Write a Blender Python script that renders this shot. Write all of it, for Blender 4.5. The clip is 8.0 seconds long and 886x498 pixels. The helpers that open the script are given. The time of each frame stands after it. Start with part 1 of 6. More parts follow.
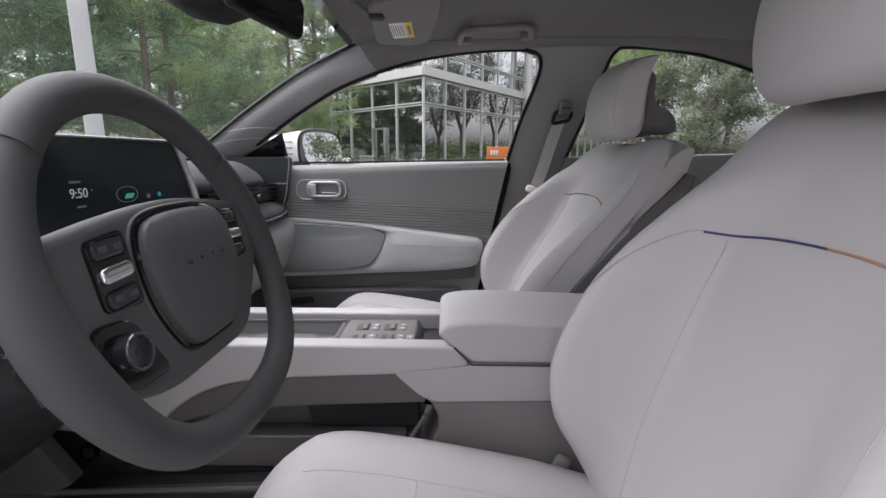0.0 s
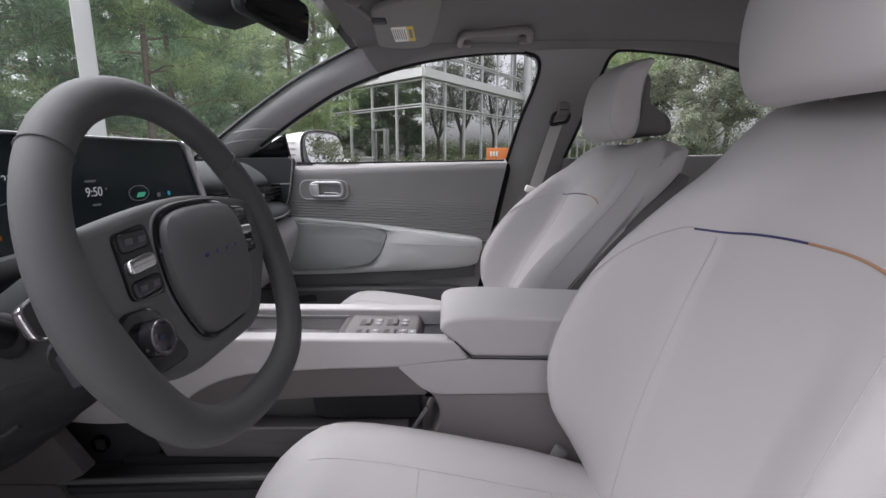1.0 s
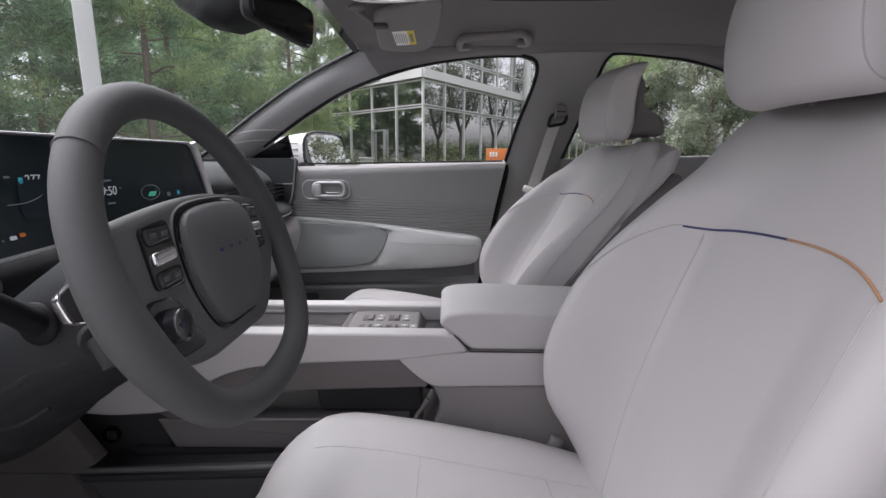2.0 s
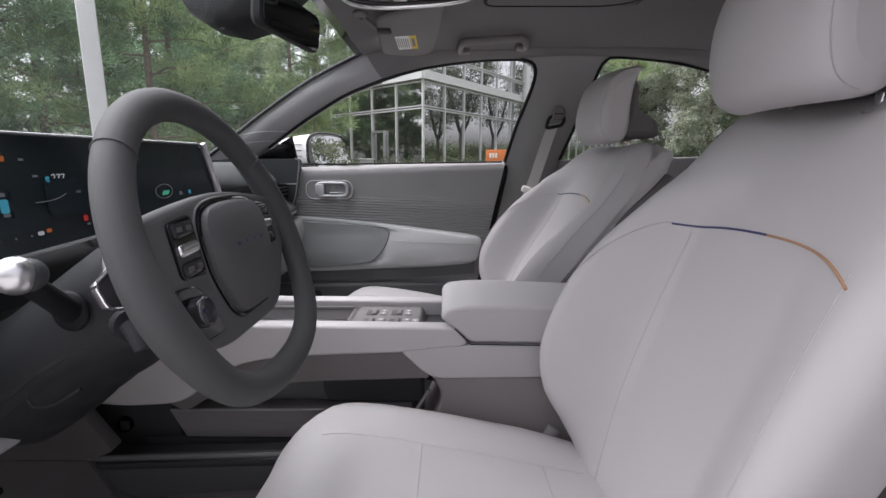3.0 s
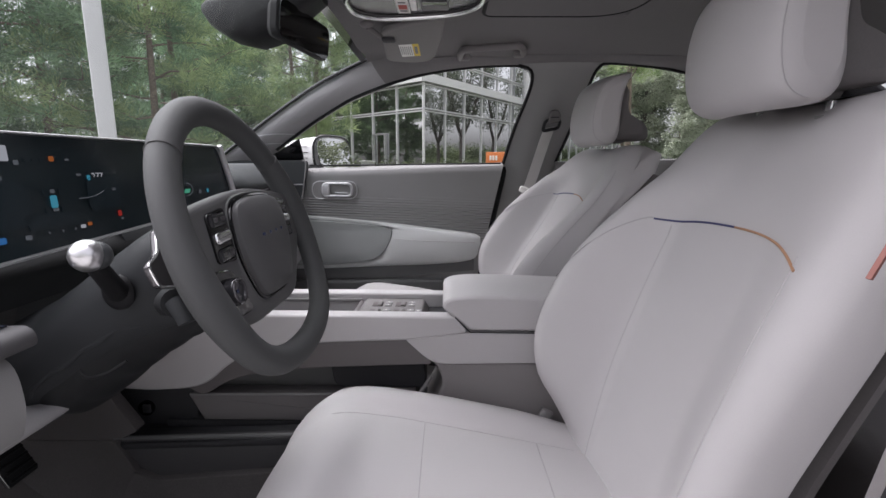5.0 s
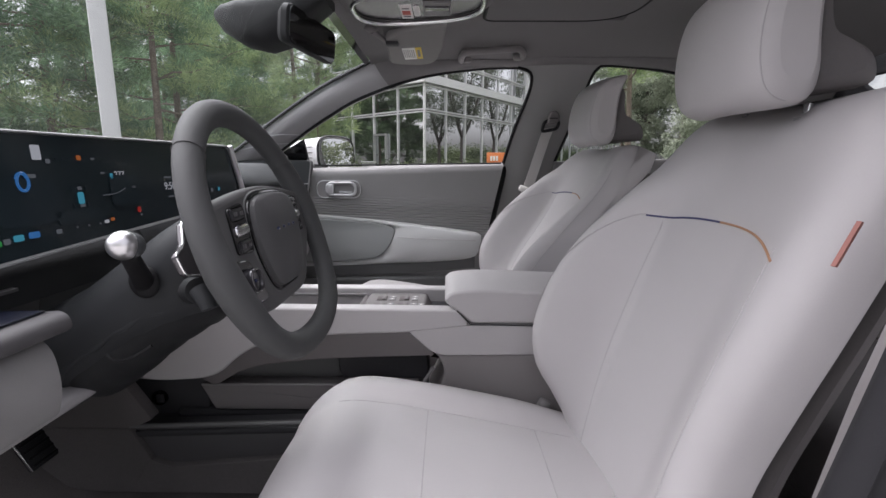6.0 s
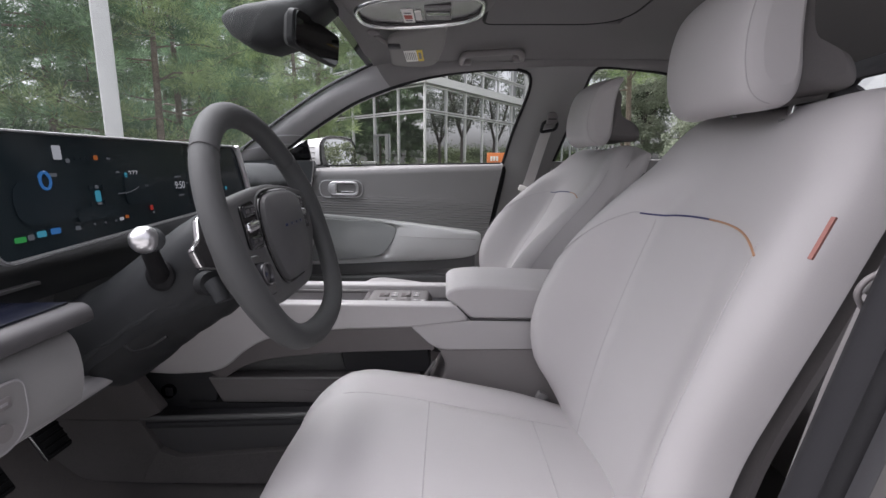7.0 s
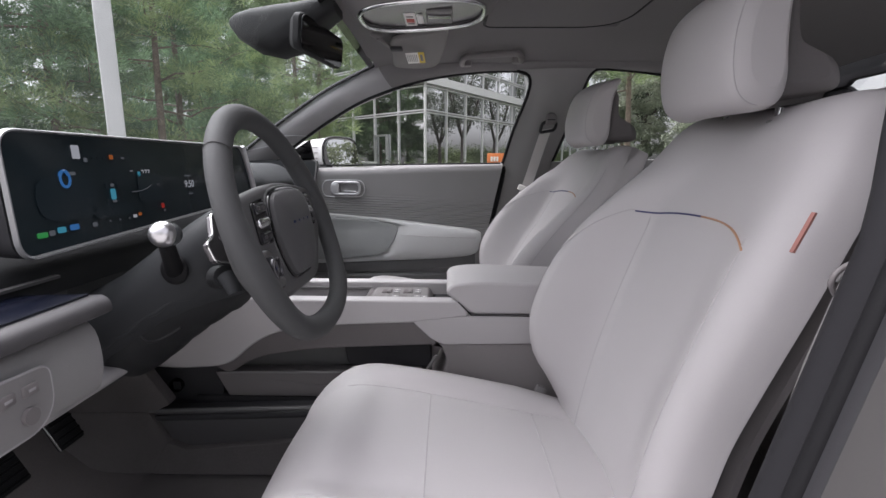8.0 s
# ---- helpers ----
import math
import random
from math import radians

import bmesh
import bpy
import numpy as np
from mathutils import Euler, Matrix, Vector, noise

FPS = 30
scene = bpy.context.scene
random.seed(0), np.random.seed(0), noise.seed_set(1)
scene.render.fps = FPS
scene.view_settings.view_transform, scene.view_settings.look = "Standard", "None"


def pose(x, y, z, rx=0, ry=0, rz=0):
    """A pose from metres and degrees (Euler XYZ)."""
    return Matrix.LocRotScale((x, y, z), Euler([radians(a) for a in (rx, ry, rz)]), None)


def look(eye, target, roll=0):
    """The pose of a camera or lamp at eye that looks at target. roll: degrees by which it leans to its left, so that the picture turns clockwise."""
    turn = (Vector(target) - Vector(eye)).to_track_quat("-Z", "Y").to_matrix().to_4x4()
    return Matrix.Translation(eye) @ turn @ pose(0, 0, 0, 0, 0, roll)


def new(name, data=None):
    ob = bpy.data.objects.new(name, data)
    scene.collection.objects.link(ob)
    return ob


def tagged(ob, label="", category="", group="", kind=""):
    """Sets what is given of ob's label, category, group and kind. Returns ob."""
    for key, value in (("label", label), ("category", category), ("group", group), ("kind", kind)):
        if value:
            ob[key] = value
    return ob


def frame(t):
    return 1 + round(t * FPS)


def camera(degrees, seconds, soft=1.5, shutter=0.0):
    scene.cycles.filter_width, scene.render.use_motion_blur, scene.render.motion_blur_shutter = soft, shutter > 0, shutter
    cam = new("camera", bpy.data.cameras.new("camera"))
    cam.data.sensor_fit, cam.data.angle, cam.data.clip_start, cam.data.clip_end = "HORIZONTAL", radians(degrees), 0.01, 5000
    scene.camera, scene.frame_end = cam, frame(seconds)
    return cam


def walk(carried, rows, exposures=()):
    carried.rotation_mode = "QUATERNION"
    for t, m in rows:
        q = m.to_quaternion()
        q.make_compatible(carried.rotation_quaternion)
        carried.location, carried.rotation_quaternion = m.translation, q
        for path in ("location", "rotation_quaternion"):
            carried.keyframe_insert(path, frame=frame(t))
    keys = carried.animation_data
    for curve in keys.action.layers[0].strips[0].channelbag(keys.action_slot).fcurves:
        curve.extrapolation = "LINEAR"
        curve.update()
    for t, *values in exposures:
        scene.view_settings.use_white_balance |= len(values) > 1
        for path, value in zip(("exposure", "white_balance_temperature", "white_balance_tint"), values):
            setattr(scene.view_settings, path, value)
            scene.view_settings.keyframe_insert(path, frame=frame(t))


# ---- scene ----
cam = camera(87.8, 8.0)
PATH = [
    (0, (0.099, -0.85, 1.056), (0.083, 1.113, 0.672), 0.1),
    (0.5, (0.098, -0.863, 1.054), (0.083, 1.1, 0.674), 0.2),
    (1, (0.097, -0.878, 1.054), (0.082, 1.086, 0.675), 0.1),
    (1.5, (0.097, -0.893, 1.054), (0.083, 1.071, 0.676), 0.1),
    (3, (0.094, -0.948, 1.053), (0.082, 1.017, 0.681), 0.2),
    (3.5, (0.094, -0.966, 1.051), (0.08, 0.999, 0.682), 0.1),
    (4, (0.093, -0.983, 1.05), (0.079, 0.983, 0.683), 0.2),
    (4.5, (0.093, -0.998, 1.05), (0.08, 0.968, 0.686), 0.2),
    (6, (0.09, -1.059, 1.047), (0.073, 0.908, 0.687), 0.2),
    (6.5, (0.089, -1.075, 1.046), (0.071, 0.892, 0.687), 0.2),
    (7, (0.089, -1.09, 1.046), (0.071, 0.878, 0.687), 0.2),
    (7.5, (0.088, -1.104, 1.045), (0.071, 0.864, 0.687), 0.2),
    (8, (0.087, -1.119, 1.044), (0.068, 0.848, 0.687), 0.2),
]
walk(cam, [(t, look(eye, aim, lean)) for t, eye, aim, lean in PATH], [(0.0, 1.4, 6350, 19), (8.0, 1.4, 6350, 19)])

# ---- world, sun ----
world = bpy.data.worlds.new("overcast_sky")
scene.world = world
world.use_nodes = True
wn = world.node_tree
wn.nodes.clear()
w_out = wn.nodes.new("ShaderNodeOutputWorld")
w_bg = wn.nodes.new("ShaderNodeBackground")
w_hs = wn.nodes.new("ShaderNodeHueSaturation")
w_sky = wn.nodes.new("ShaderNodeTexSky")
w_sky.sky_type = "NISHITA"
w_sky.sun_disc = False
w_sky.sun_elevation = radians(65)
w_sky.sun_rotation = radians(293)
w_sky.air_density = 1.0
w_sky.dust_density = 6.0
w_hs.inputs["Saturation"].default_value = 0.12
w_bg.inputs["Strength"].default_value = 0.15
wn.links.new(w_sky.outputs[0], w_hs.inputs["Color"])
wn.links.new(w_hs.outputs[0], w_bg.inputs["Color"])
wn.links.new(w_bg.outputs[0], w_out.inputs["Surface"])

sun_data = bpy.data.lights.new("sun", "SUN")
sun_data.energy = 1.3
sun_data.angle = radians(100)
sun_data.color = (1.0, 0.98, 0.97)
sun = new("sun", sun_data)
sun.matrix_world = look((-1.9, 0.9, 5.2), (0.3, 0.0, 0.8))


# ---- materials ----
def mat(name, colour, rough=0.5, metal=0.0, grain=0.0, scale=400.0, vary=0.0, vscale=6.0, bump=0.0, bscale=None, spec=0.5, coat=0.0, voronoi=False):
    m = bpy.data.materials.new(name)
    m.use_nodes = True
    nt = m.node_tree
    b = nt.nodes["Principled BSDF"]
    b.inputs["Base Color"].default_value = (*colour, 1)
    b.inputs["Roughness"].default_value = rough
    b.inputs["Metallic"].default_value = metal
    b.inputs["Specular IOR Level"].default_value = spec
    b.inputs["Coat Weight"].default_value = coat
    tc = nt.nodes.new("ShaderNodeTexCoord")
    if grain or vary:
        fine = nt.nodes.new("ShaderNodeTexNoise")
        fine.inputs["Scale"].default_value = scale
        wide = nt.nodes.new("ShaderNodeTexNoise")
        wide.inputs["Scale"].default_value = vscale
        wide.inputs["Detail"].default_value = 5
        nt.links.new(tc.outputs["Object"], fine.inputs["Vector"])
        nt.links.new(tc.outputs["Object"], wide.inputs["Vector"])
        total = None
        for node, amount in ((fine, grain), (wide, vary)):
            rng = nt.nodes.new("ShaderNodeMapRange")
            rng.inputs["From Min"].default_value = 0.25
            rng.inputs["From Max"].default_value = 0.75
            rng.inputs["To Min"].default_value = 1 - amount
            rng.inputs["To Max"].default_value = 1 + amount
            nt.links.new(node.outputs["Fac"], rng.inputs["Value"])
            if total is None:
                total = rng.outputs[0]
            else:
                mul = nt.nodes.new("ShaderNodeMath")
                mul.operation = "MULTIPLY"
                nt.links.new(total, mul.inputs[0])
                nt.links.new(rng.outputs[0], mul.inputs[1])
                total = mul.outputs[0]
        sc = nt.nodes.new("ShaderNodeVectorMath")
        sc.operation = "SCALE"
        sc.inputs[0].default_value = colour
        nt.links.new(total, sc.inputs["Scale"])
        nt.links.new(sc.outputs[0], b.inputs["Base Color"])
        rr = nt.nodes.new("ShaderNodeMapRange")
        rr.inputs["To Min"].default_value = max(0.02, rough - 0.08)
        rr.inputs["To Max"].default_value = min(1.0, rough + 0.08)
        nt.links.new(wide.outputs["Fac"], rr.inputs["Value"])
        nt.links.new(rr.outputs[0], b.inputs["Roughness"])
    if bump:
        if voronoi:
            tex = nt.nodes.new("ShaderNodeTexVoronoi")
            tex.feature = "DISTANCE_TO_EDGE"
            out = tex.outputs["Distance"]
        else:
            tex = nt.nodes.new("ShaderNodeTexNoise")
            out = tex.outputs["Fac"]
        tex.inputs["Scale"].default_value = bscale or scale
        bp = nt.nodes.new("ShaderNodeBump")
        bp.inputs["Strength"].default_value = bump
        bp.inputs["Distance"].default_value = 0.001
        nt.links.new(tc.outputs["Object"], tex.inputs["Vector"])
        nt.links.new(out, bp.inputs["Height"])
        nt.links.new(bp.outputs[0], b.inputs["Normal"])
    return m


def glow(name, colour, strength):
    m = bpy.data.materials.new(name)
    m.use_nodes = True
    b = m.node_tree.nodes["Principled BSDF"]
    # same base as the display glass, with its painted-in reflection haze
    b.inputs["Base Color"].default_value = (0.014, 0.021, 0.025, 1)
    b.inputs["Roughness"].default_value = 0.15
    b.inputs["Specular IOR Level"].default_value = 0.5
    b.inputs["IOR"].default_value = 1.30
    b.inputs["Emission Color"].default_value = (*colour, 1)
    b.inputs["Emission Strength"].default_value = strength * 0.65
    return m


def pane_material(name, tint, gloss=1.0, rough=0.0, haze=0.0):
    m = bpy.data.materials.new(name)
    m.use_nodes = True
    nt = m.node_tree
    nt.nodes.clear()
    out = nt.nodes.new("ShaderNodeOutputMaterial")
    mix = nt.nodes.new("ShaderNodeMixShader")
    tr = nt.nodes.new("ShaderNodeBsdfTransparent")
    gl = nt.nodes.new("ShaderNodeBsdfGlossy")
    fr = nt.nodes.new("ShaderNodeFresnel")
    sc = nt.nodes.new("ShaderNodeMath")
    sc.operation = "MULTIPLY"
    sc.inputs[1].default_value = gloss
    tr.inputs["Color"].default_value = (*tint, 1)
    gl.inputs["Roughness"].default_value = rough
    fr.inputs["IOR"].default_value = 1.45
    nt.links.new(fr.outputs[0], sc.inputs[0])
    nt.links.new(sc.outputs[0], mix.inputs["Fac"])
    nt.links.new(tr.outputs[0], mix.inputs[1])
    nt.links.new(gl.outputs[0], mix.inputs[2])
    # pale translucent layer painted in as the reflected haze over the view
    if haze:
        veil = nt.nodes.new("ShaderNodeBsdfTranslucent")
        veil.inputs["Color"].default_value = (0.8, 0.8, 0.8, 1)
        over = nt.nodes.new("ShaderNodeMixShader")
        veil_noise = nt.nodes.new("ShaderNodeTexNoise")
        veil_noise.inputs["Scale"].default_value = 5
        veil_noise.inputs["Detail"].default_value = 6
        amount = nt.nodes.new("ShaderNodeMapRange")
        amount.inputs["To Min"].default_value = haze * 0.5
        amount.inputs["To Max"].default_value = haze * 1.5
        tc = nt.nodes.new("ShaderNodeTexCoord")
        nt.links.new(tc.outputs["Object"], veil_noise.inputs["Vector"])
        nt.links.new(veil_noise.outputs["Fac"], amount.inputs["Value"])
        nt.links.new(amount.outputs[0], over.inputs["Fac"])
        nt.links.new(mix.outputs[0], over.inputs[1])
        nt.links.new(veil.outputs[0], over.inputs[2])
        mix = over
    nt.links.new(mix.outputs[0], out.inputs["Surface"])
    return m


def leaf_material(name, colour, dark):
    m = bpy.data.materials.new(name)
    m.use_nodes = True
    nt = m.node_tree
    b = nt.nodes["Principled BSDF"]
    b.inputs["Roughness"].default_value = 0.6
    geo = nt.nodes.new("ShaderNodeNewGeometry")
    tc = nt.nodes.new("ShaderNodeTexCoord")
    wide = nt.nodes.new("ShaderNodeTexNoise")
    wide.inputs["Scale"].default_value = 1.1
    wide.inputs["Detail"].default_value = 3
    add = nt.nodes.new("ShaderNodeMath")
    add.operation = "MULTIPLY_ADD"
    add.inputs[1].default_value = 0.35
    spread = nt.nodes.new("ShaderNodeMapRange")
    spread.inputs["From Min"].default_value = 0.3
    spread.inputs["From Max"].default_value = 0.7
    spread.inputs["To Min"].default_value = 0.0
    spread.inputs["To Max"].default_value = 0.65
    ramp = nt.nodes.new("ShaderNodeValToRGB")
    ramp.color_ramp.elements[0].position = 0.25
    ramp.color_ramp.elements[0].color = (*dark, 1)
    ramp.color_ramp.elements[1].position = 0.75
    ramp.color_ramp.elements[1].color = (*colour, 1)
    nt.links.new(tc.outputs["Object"], wide.inputs["Vector"])
    nt.links.new(geo.outputs["Random Per Island"], add.inputs[0])
    nt.links.new(wide.outputs["Fac"], spread.inputs["Value"])
    nt.links.new(spread.outputs[0], add.inputs[2])
    nt.links.new(add.outputs[0], ramp.inputs["Fac"])
    nt.links.new(ramp.outputs[0], b.inputs["Base Color"])
    tl = nt.nodes.new("ShaderNodeBsdfTranslucent")
    mix = nt.nodes.new("ShaderNodeMixShader")
    mix.inputs["Fac"].default_value = 0.5
    nt.links.new(ramp.outputs[0], tl.inputs["Color"])
    out = nt.nodes["Material Output"]
    nt.links.new(b.outputs[0], mix.inputs[1])
    nt.links.new(tl.outputs[0], mix.inputs[2])
    nt.links.new(mix.outputs[0], out.inputs["Surface"])
    return m


LEATHER = mat("light_grey_leather", (0.422, 0.409, 0.411), 0.58, grain=0.02, scale=900, vary=0.03, vscale=4, bump=0.25, bscale=1100, voronoi=True)
THREAD_DARK = mat("dark_grey_thread", (0.06, 0.058, 0.058), 0.8, grain=0.1, scale=2000)
THREAD = mat("grey_thread", (0.37, 0.358, 0.36), 0.8, grain=0.1, scale=2000)
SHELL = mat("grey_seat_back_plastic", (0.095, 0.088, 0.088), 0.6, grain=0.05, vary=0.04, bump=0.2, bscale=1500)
WHEEL_LEATHER = mat("dark_grey_wheel_leather", (0.056, 0.058, 0.059), 0.68, grain=0.04, scale=1200, vary=0.05, bump=0.35, bscale=1500, voronoi=True, spec=0.4)
PAD = mat("dark_grey_soft_pad", (0.072, 0.072, 0.074), 0.62, grain=0.04, scale=1500, vary=0.04, bump=0.2, bscale=2000)
DARK = mat("black_grained_plastic", (0.037, 0.037, 0.040), 0.55, grain=0.08, scale=900, vary=0.06, bump=0.25, bscale=1600, spec=0.25)
BLACK_MATTE = mat("black_matte_plastic", (0.014, 0.015, 0.016), 0.6, grain=0.08, scale=900, bump=0.2, bscale=1600, spec=0.25)
COLUMN = mat("charcoal_plastic", (0.037, 0.040, 0.042), 0.55, grain=0.05, scale=900, vary=0.05, bump=0.25, bscale=1600, spec=0.25)
SHROUD = mat("black_charcoal_shroud", (0.027, 0.029, 0.031), 0.6, grain=0.05, scale=900, vary=0.05, bump=0.25, bscale=1600, spec=0.2)
MID = mat("mid_grey_plastic", (0.19, 0.185, 0.185), 0.55, grain=0.04, scale=900, vary=0.04, bump=0.2, bscale=1500)
TAUPE = mat("taupe_plastic", (0.15, 0.14, 0.14), 0.55, grain=0.04, scale=900, vary=0.04, bump=0.2, bscale=1500)
BODY = mat("warm_taupe_plastic", (0.215, 0.20, 0.20), 0.55, grain=0.04, scale=900, vary=0.04, bump=0.2, bscale=1500)
DOORSKIN = mat("grey_door_skin", (0.225, 0.222, 0.222), 0.55, grain=0.04, scale=900, vary=0.03, bump=0.2, bscale=1500)
GRILLE = mat("grey_speaker_mesh", (0.33, 0.345, 0.34), 0.6, grain=0.1, scale=1800, vary=0.03, bump=0.6, bscale=1800, voronoi=True)
LIGHT_PLASTIC = mat("pale_grey_plastic", (0.45, 0.44, 0.445), 0.5, grain=0.03, scale=900, vary=0.03, bump=0.2, bscale=1500)
CLOTH = mat("grey_headliner_cloth", (0.155, 0.149, 0.149), 0.9, grain=0.1, scale=700, vary=0.04, vscale=3, bump=0.4, bscale=900)
# CLOTH lightened: the light on the visor's face is in the colour
VISOR = mat("lit_visor_cloth", (0.20, 0.192, 0.188), 0.9, grain=0.1, scale=700, vary=0.04, vscale=3, bump=0.4, bscale=900)
PILLAR = mat("grey_pillar_trim", (0.27, 0.265, 0.27), 0.6, grain=0.05, scale=900, vary=0.03, bump=0.3, bscale=1200)
# shaded copy of PILLAR: the shade is put into its near-black colour
PILLAR_SHADE = mat("shaded_pillar_trim", (0.022, 0.022, 0.024), 0.7, grain=0.05, scale=900, vary=0.03, bump=0.3, bscale=1200, spec=0.1)
RUBBER = mat("black_rubber", (0.009, 0.009, 0.010), 0.65, spec=0.2, grain=0.1, scale=600, bump=0.2, bscale=800)
CARPET = mat("dark_brown_carpet", (0.090, 0.083, 0.083), 0.95, grain=0.3, scale=900, vary=0.15, bump=1.0, bscale=900)
BALL = mat("satin_silver_knob", (0.62, 0.62, 0.63), 0.33, metal=1.0, grain=0.02, vary=0.03)
DIM_MIRROR = mat("dark_mirror_glass", (0.07, 0.072, 0.074), 0.05, metal=1.0)
CHROME = mat("satin_chrome", (0.75, 0.75, 0.76), 0.18, metal=1.0, grain=0.02, vary=0.03)
SATIN = mat("satin_silver_trim", (0.52, 0.52, 0.53), 0.38, metal=0.7, grain=0.03, vary=0.03)
GLOSS_BLACK = mat("gloss_black", (0.008, 0.008, 0.009), 0.08, grain=0.02, coat=0.3)
# teal base is lifted to hold the hazy reflections on the display
SCREEN = mat("hazed_display_glass", (0.014, 0.021, 0.025), 0.14, grain=0.02, spec=0.5)
SCREEN.node_tree.nodes["Principled BSDF"].inputs["IOR"].default_value = 1.30  # anti-glare glass
SATIN_DARK = mat("dark_silver_gloss", (0.11, 0.105, 0.11), 0.2, metal=0.6, grain=0.02, vary=0.03)
MIRROR = mat("mirror_glass", (0.52, 0.53, 0.53), 0.01, metal=1.0)
PALE_KEY = mat("grey_key_plastic", (0.25, 0.245, 0.245), 0.5, grain=0.03, vary=0.03)
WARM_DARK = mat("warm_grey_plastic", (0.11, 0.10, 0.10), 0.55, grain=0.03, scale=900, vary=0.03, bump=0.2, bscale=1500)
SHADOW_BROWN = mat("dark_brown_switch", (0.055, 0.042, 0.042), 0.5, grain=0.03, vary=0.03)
DARK_CHROME = mat("dark_chrome_gloss", (0.05, 0.05, 0.055), 0.14, metal=0.4, grain=0.02, vary=0.03)
SPOKE = mat("grey_spoke_plastic", (0.092, 0.093, 0.093), 0.6, grain=0.04, scale=900, vary=0.04, bump=0.2, bscale=1500)
PALE_MID = mat("soft_grey_plastic", (0.065, 0.063, 0.066), 0.55, grain=0.03, scale=900, vary=0.03, bump=0.2, bscale=1500)
# jamb paint darkened far below body grey, shade painted into it
JAMB = mat("shaded_door_jamb_paint", (0.062, 0.060, 0.059), 0.4, grain=0.02, vary=0.03)
BEZEL = mat("grey_display_bezel", (0.36, 0.365, 0.37), 0.38, metal=0.5, grain=0.02, vary=0.03)
PAINT = mat("white_car_paint", (0.72, 0.72, 0.73), 0.25, coat=0.8, grain=0.02, vary=0.02)
BLUE_PIPE = mat("blue_piping", (0.03, 0.035, 0.11), 0.6, grain=0.1, scale=3000)
ORANGE_PIPE = mat("orange_piping", (0.36, 0.20, 0.115), 0.6, grain=0.1, scale=3000)
RED_TAG = mat("rust_red_fabric_tag", (0.30, 0.135, 0.115), 0.8, grain=0.15, scale=2500)
WEBBING = mat("grey_belt_webbing", (0.46, 0.45, 0.44), 0.75, grain=0.1, scale=2500, bump=0.4, bscale=2200)
PAPER = mat("white_paper_label", (0.78, 0.77, 0.74), 0.6, grain=0.02)
YELLOW = mat("yellow_label", (0.72, 0.52, 0.06), 0.6, grain=0.02)
INK = mat("grey_label_ink", (0.2, 0.2, 0.2), 0.7)
RED_INK = mat("red_label_ink", (0.45, 0.1, 0.08), 0.7)
# both panes carry a painted-in veil that lifts the darks behind them
GLASS = pane_material("car_window_glass", (0.95, 0.96, 0.95), 0.25, haze=0.003)
WINDSCREEN = pane_material("windscreen_glass", (0.92, 0.95, 0.94), 0.05, haze=0.0035)
TINTED = pane_material("tinted_rear_glass", (0.87, 0.89, 0.88), 0.2)
# ground surface is unseen; its paleness is chosen to bounce light indoors
BOUNCE_GROUND = mat("pale_bounce_ground", (0.33, 0.325, 0.315), 0.9, grain=0.1, scale=120, vary=0.2, vscale=0.5, bump=0.8, bscale=150)
LAWN = mat("lawn_soil", (0.045, 0.065, 0.025), 0.95, grain=0.4, scale=30, vary=0.3, vscale=0.7, bump=1.0, bscale=60)
BARK = mat("bark", (0.16, 0.125, 0.10), 0.9, grain=0.35, scale=30, vary=0.3, vscale=4, bump=1.0, bscale=25)
BARK_DARK = mat("dark_bark", (0.05, 0.042, 0.036), 0.9, grain=0.35, scale=30, vary=0.3, vscale=4, bump=1.0, bscale=25)
# LEATHER made paler and greener: light on the armrest put into its colour
LIT_DOOR_LEATHER = mat("lit_door_leather", (0.50, 0.51, 0.505), 0.58, grain=0.02, scale=900, vary=0.03, vscale=4, bump=0.25, bscale=1100, voronoi=True)
# black gloss tinted navy, its bluish reflection painted into the base
BLUE_SHEEN_GLOSS = mat("blue_sheen_gloss", (0.007, 0.009, 0.018), 0.15, grain=0.02, coat=0.3)
PINE = leaf_material("pine_needles", (0.255, 0.385, 0.215), (0.085, 0.15, 0.085))
PINE_FRESH = leaf_material("fresh_pine_needles", (0.36, 0.45, 0.21), (0.12, 0.18, 0.09))
OLIVE = leaf_material("olive_leaves", (0.27, 0.30, 0.19), (0.10, 0.125, 0.075))
WILLOW = leaf_material("grey_green_leaves", (0.42, 0.45, 0.35), (0.20, 0.23, 0.17))
# two leaf colours darkened to hold the shade of the mirrored trees
SHADE_LEAF = leaf_material("shaded_broad_leaves", (0.115, 0.14, 0.09), (0.035, 0.048, 0.03))
PINE_SHADE = leaf_material("shaded_pine_needles", (0.20, 0.30, 0.145), (0.06, 0.10, 0.052))
SHRUB = leaf_material("shrub_leaves", (0.10, 0.13, 0.05), (0.03, 0.045, 0.02))
FRAME_WHITE = mat("white_facade_metal", (0.66, 0.66, 0.66), 0.45, grain=0.03, scale=40, vary=0.05, vscale=0.6)
FACADE_GLASS = mat("reflecting_facade_glass", (0.69, 0.70, 0.71), 0.0, metal=1.0)
POST_PAINT = mat("white_post_paint", (0.50, 0.495, 0.50), 0.5, grain=0.04, scale=60, vary=0.06, vscale=2)
SIGN_ORANGE = mat("orange_sign_paint", (0.62, 0.17, 0.035), 0.5, grain=0.03, vary=0.04)


# ---- building tools ----
BASE = {}


def thing(name, base, label, category, group="", kind=""):
    """An Empty at the thing's base, which parents its parts."""
    ob = new(name)
    ob.location = base
    ob.empty_display_size = 0.05
    BASE[ob.name] = Vector(base)
    return tagged(ob, label, category, group, kind)


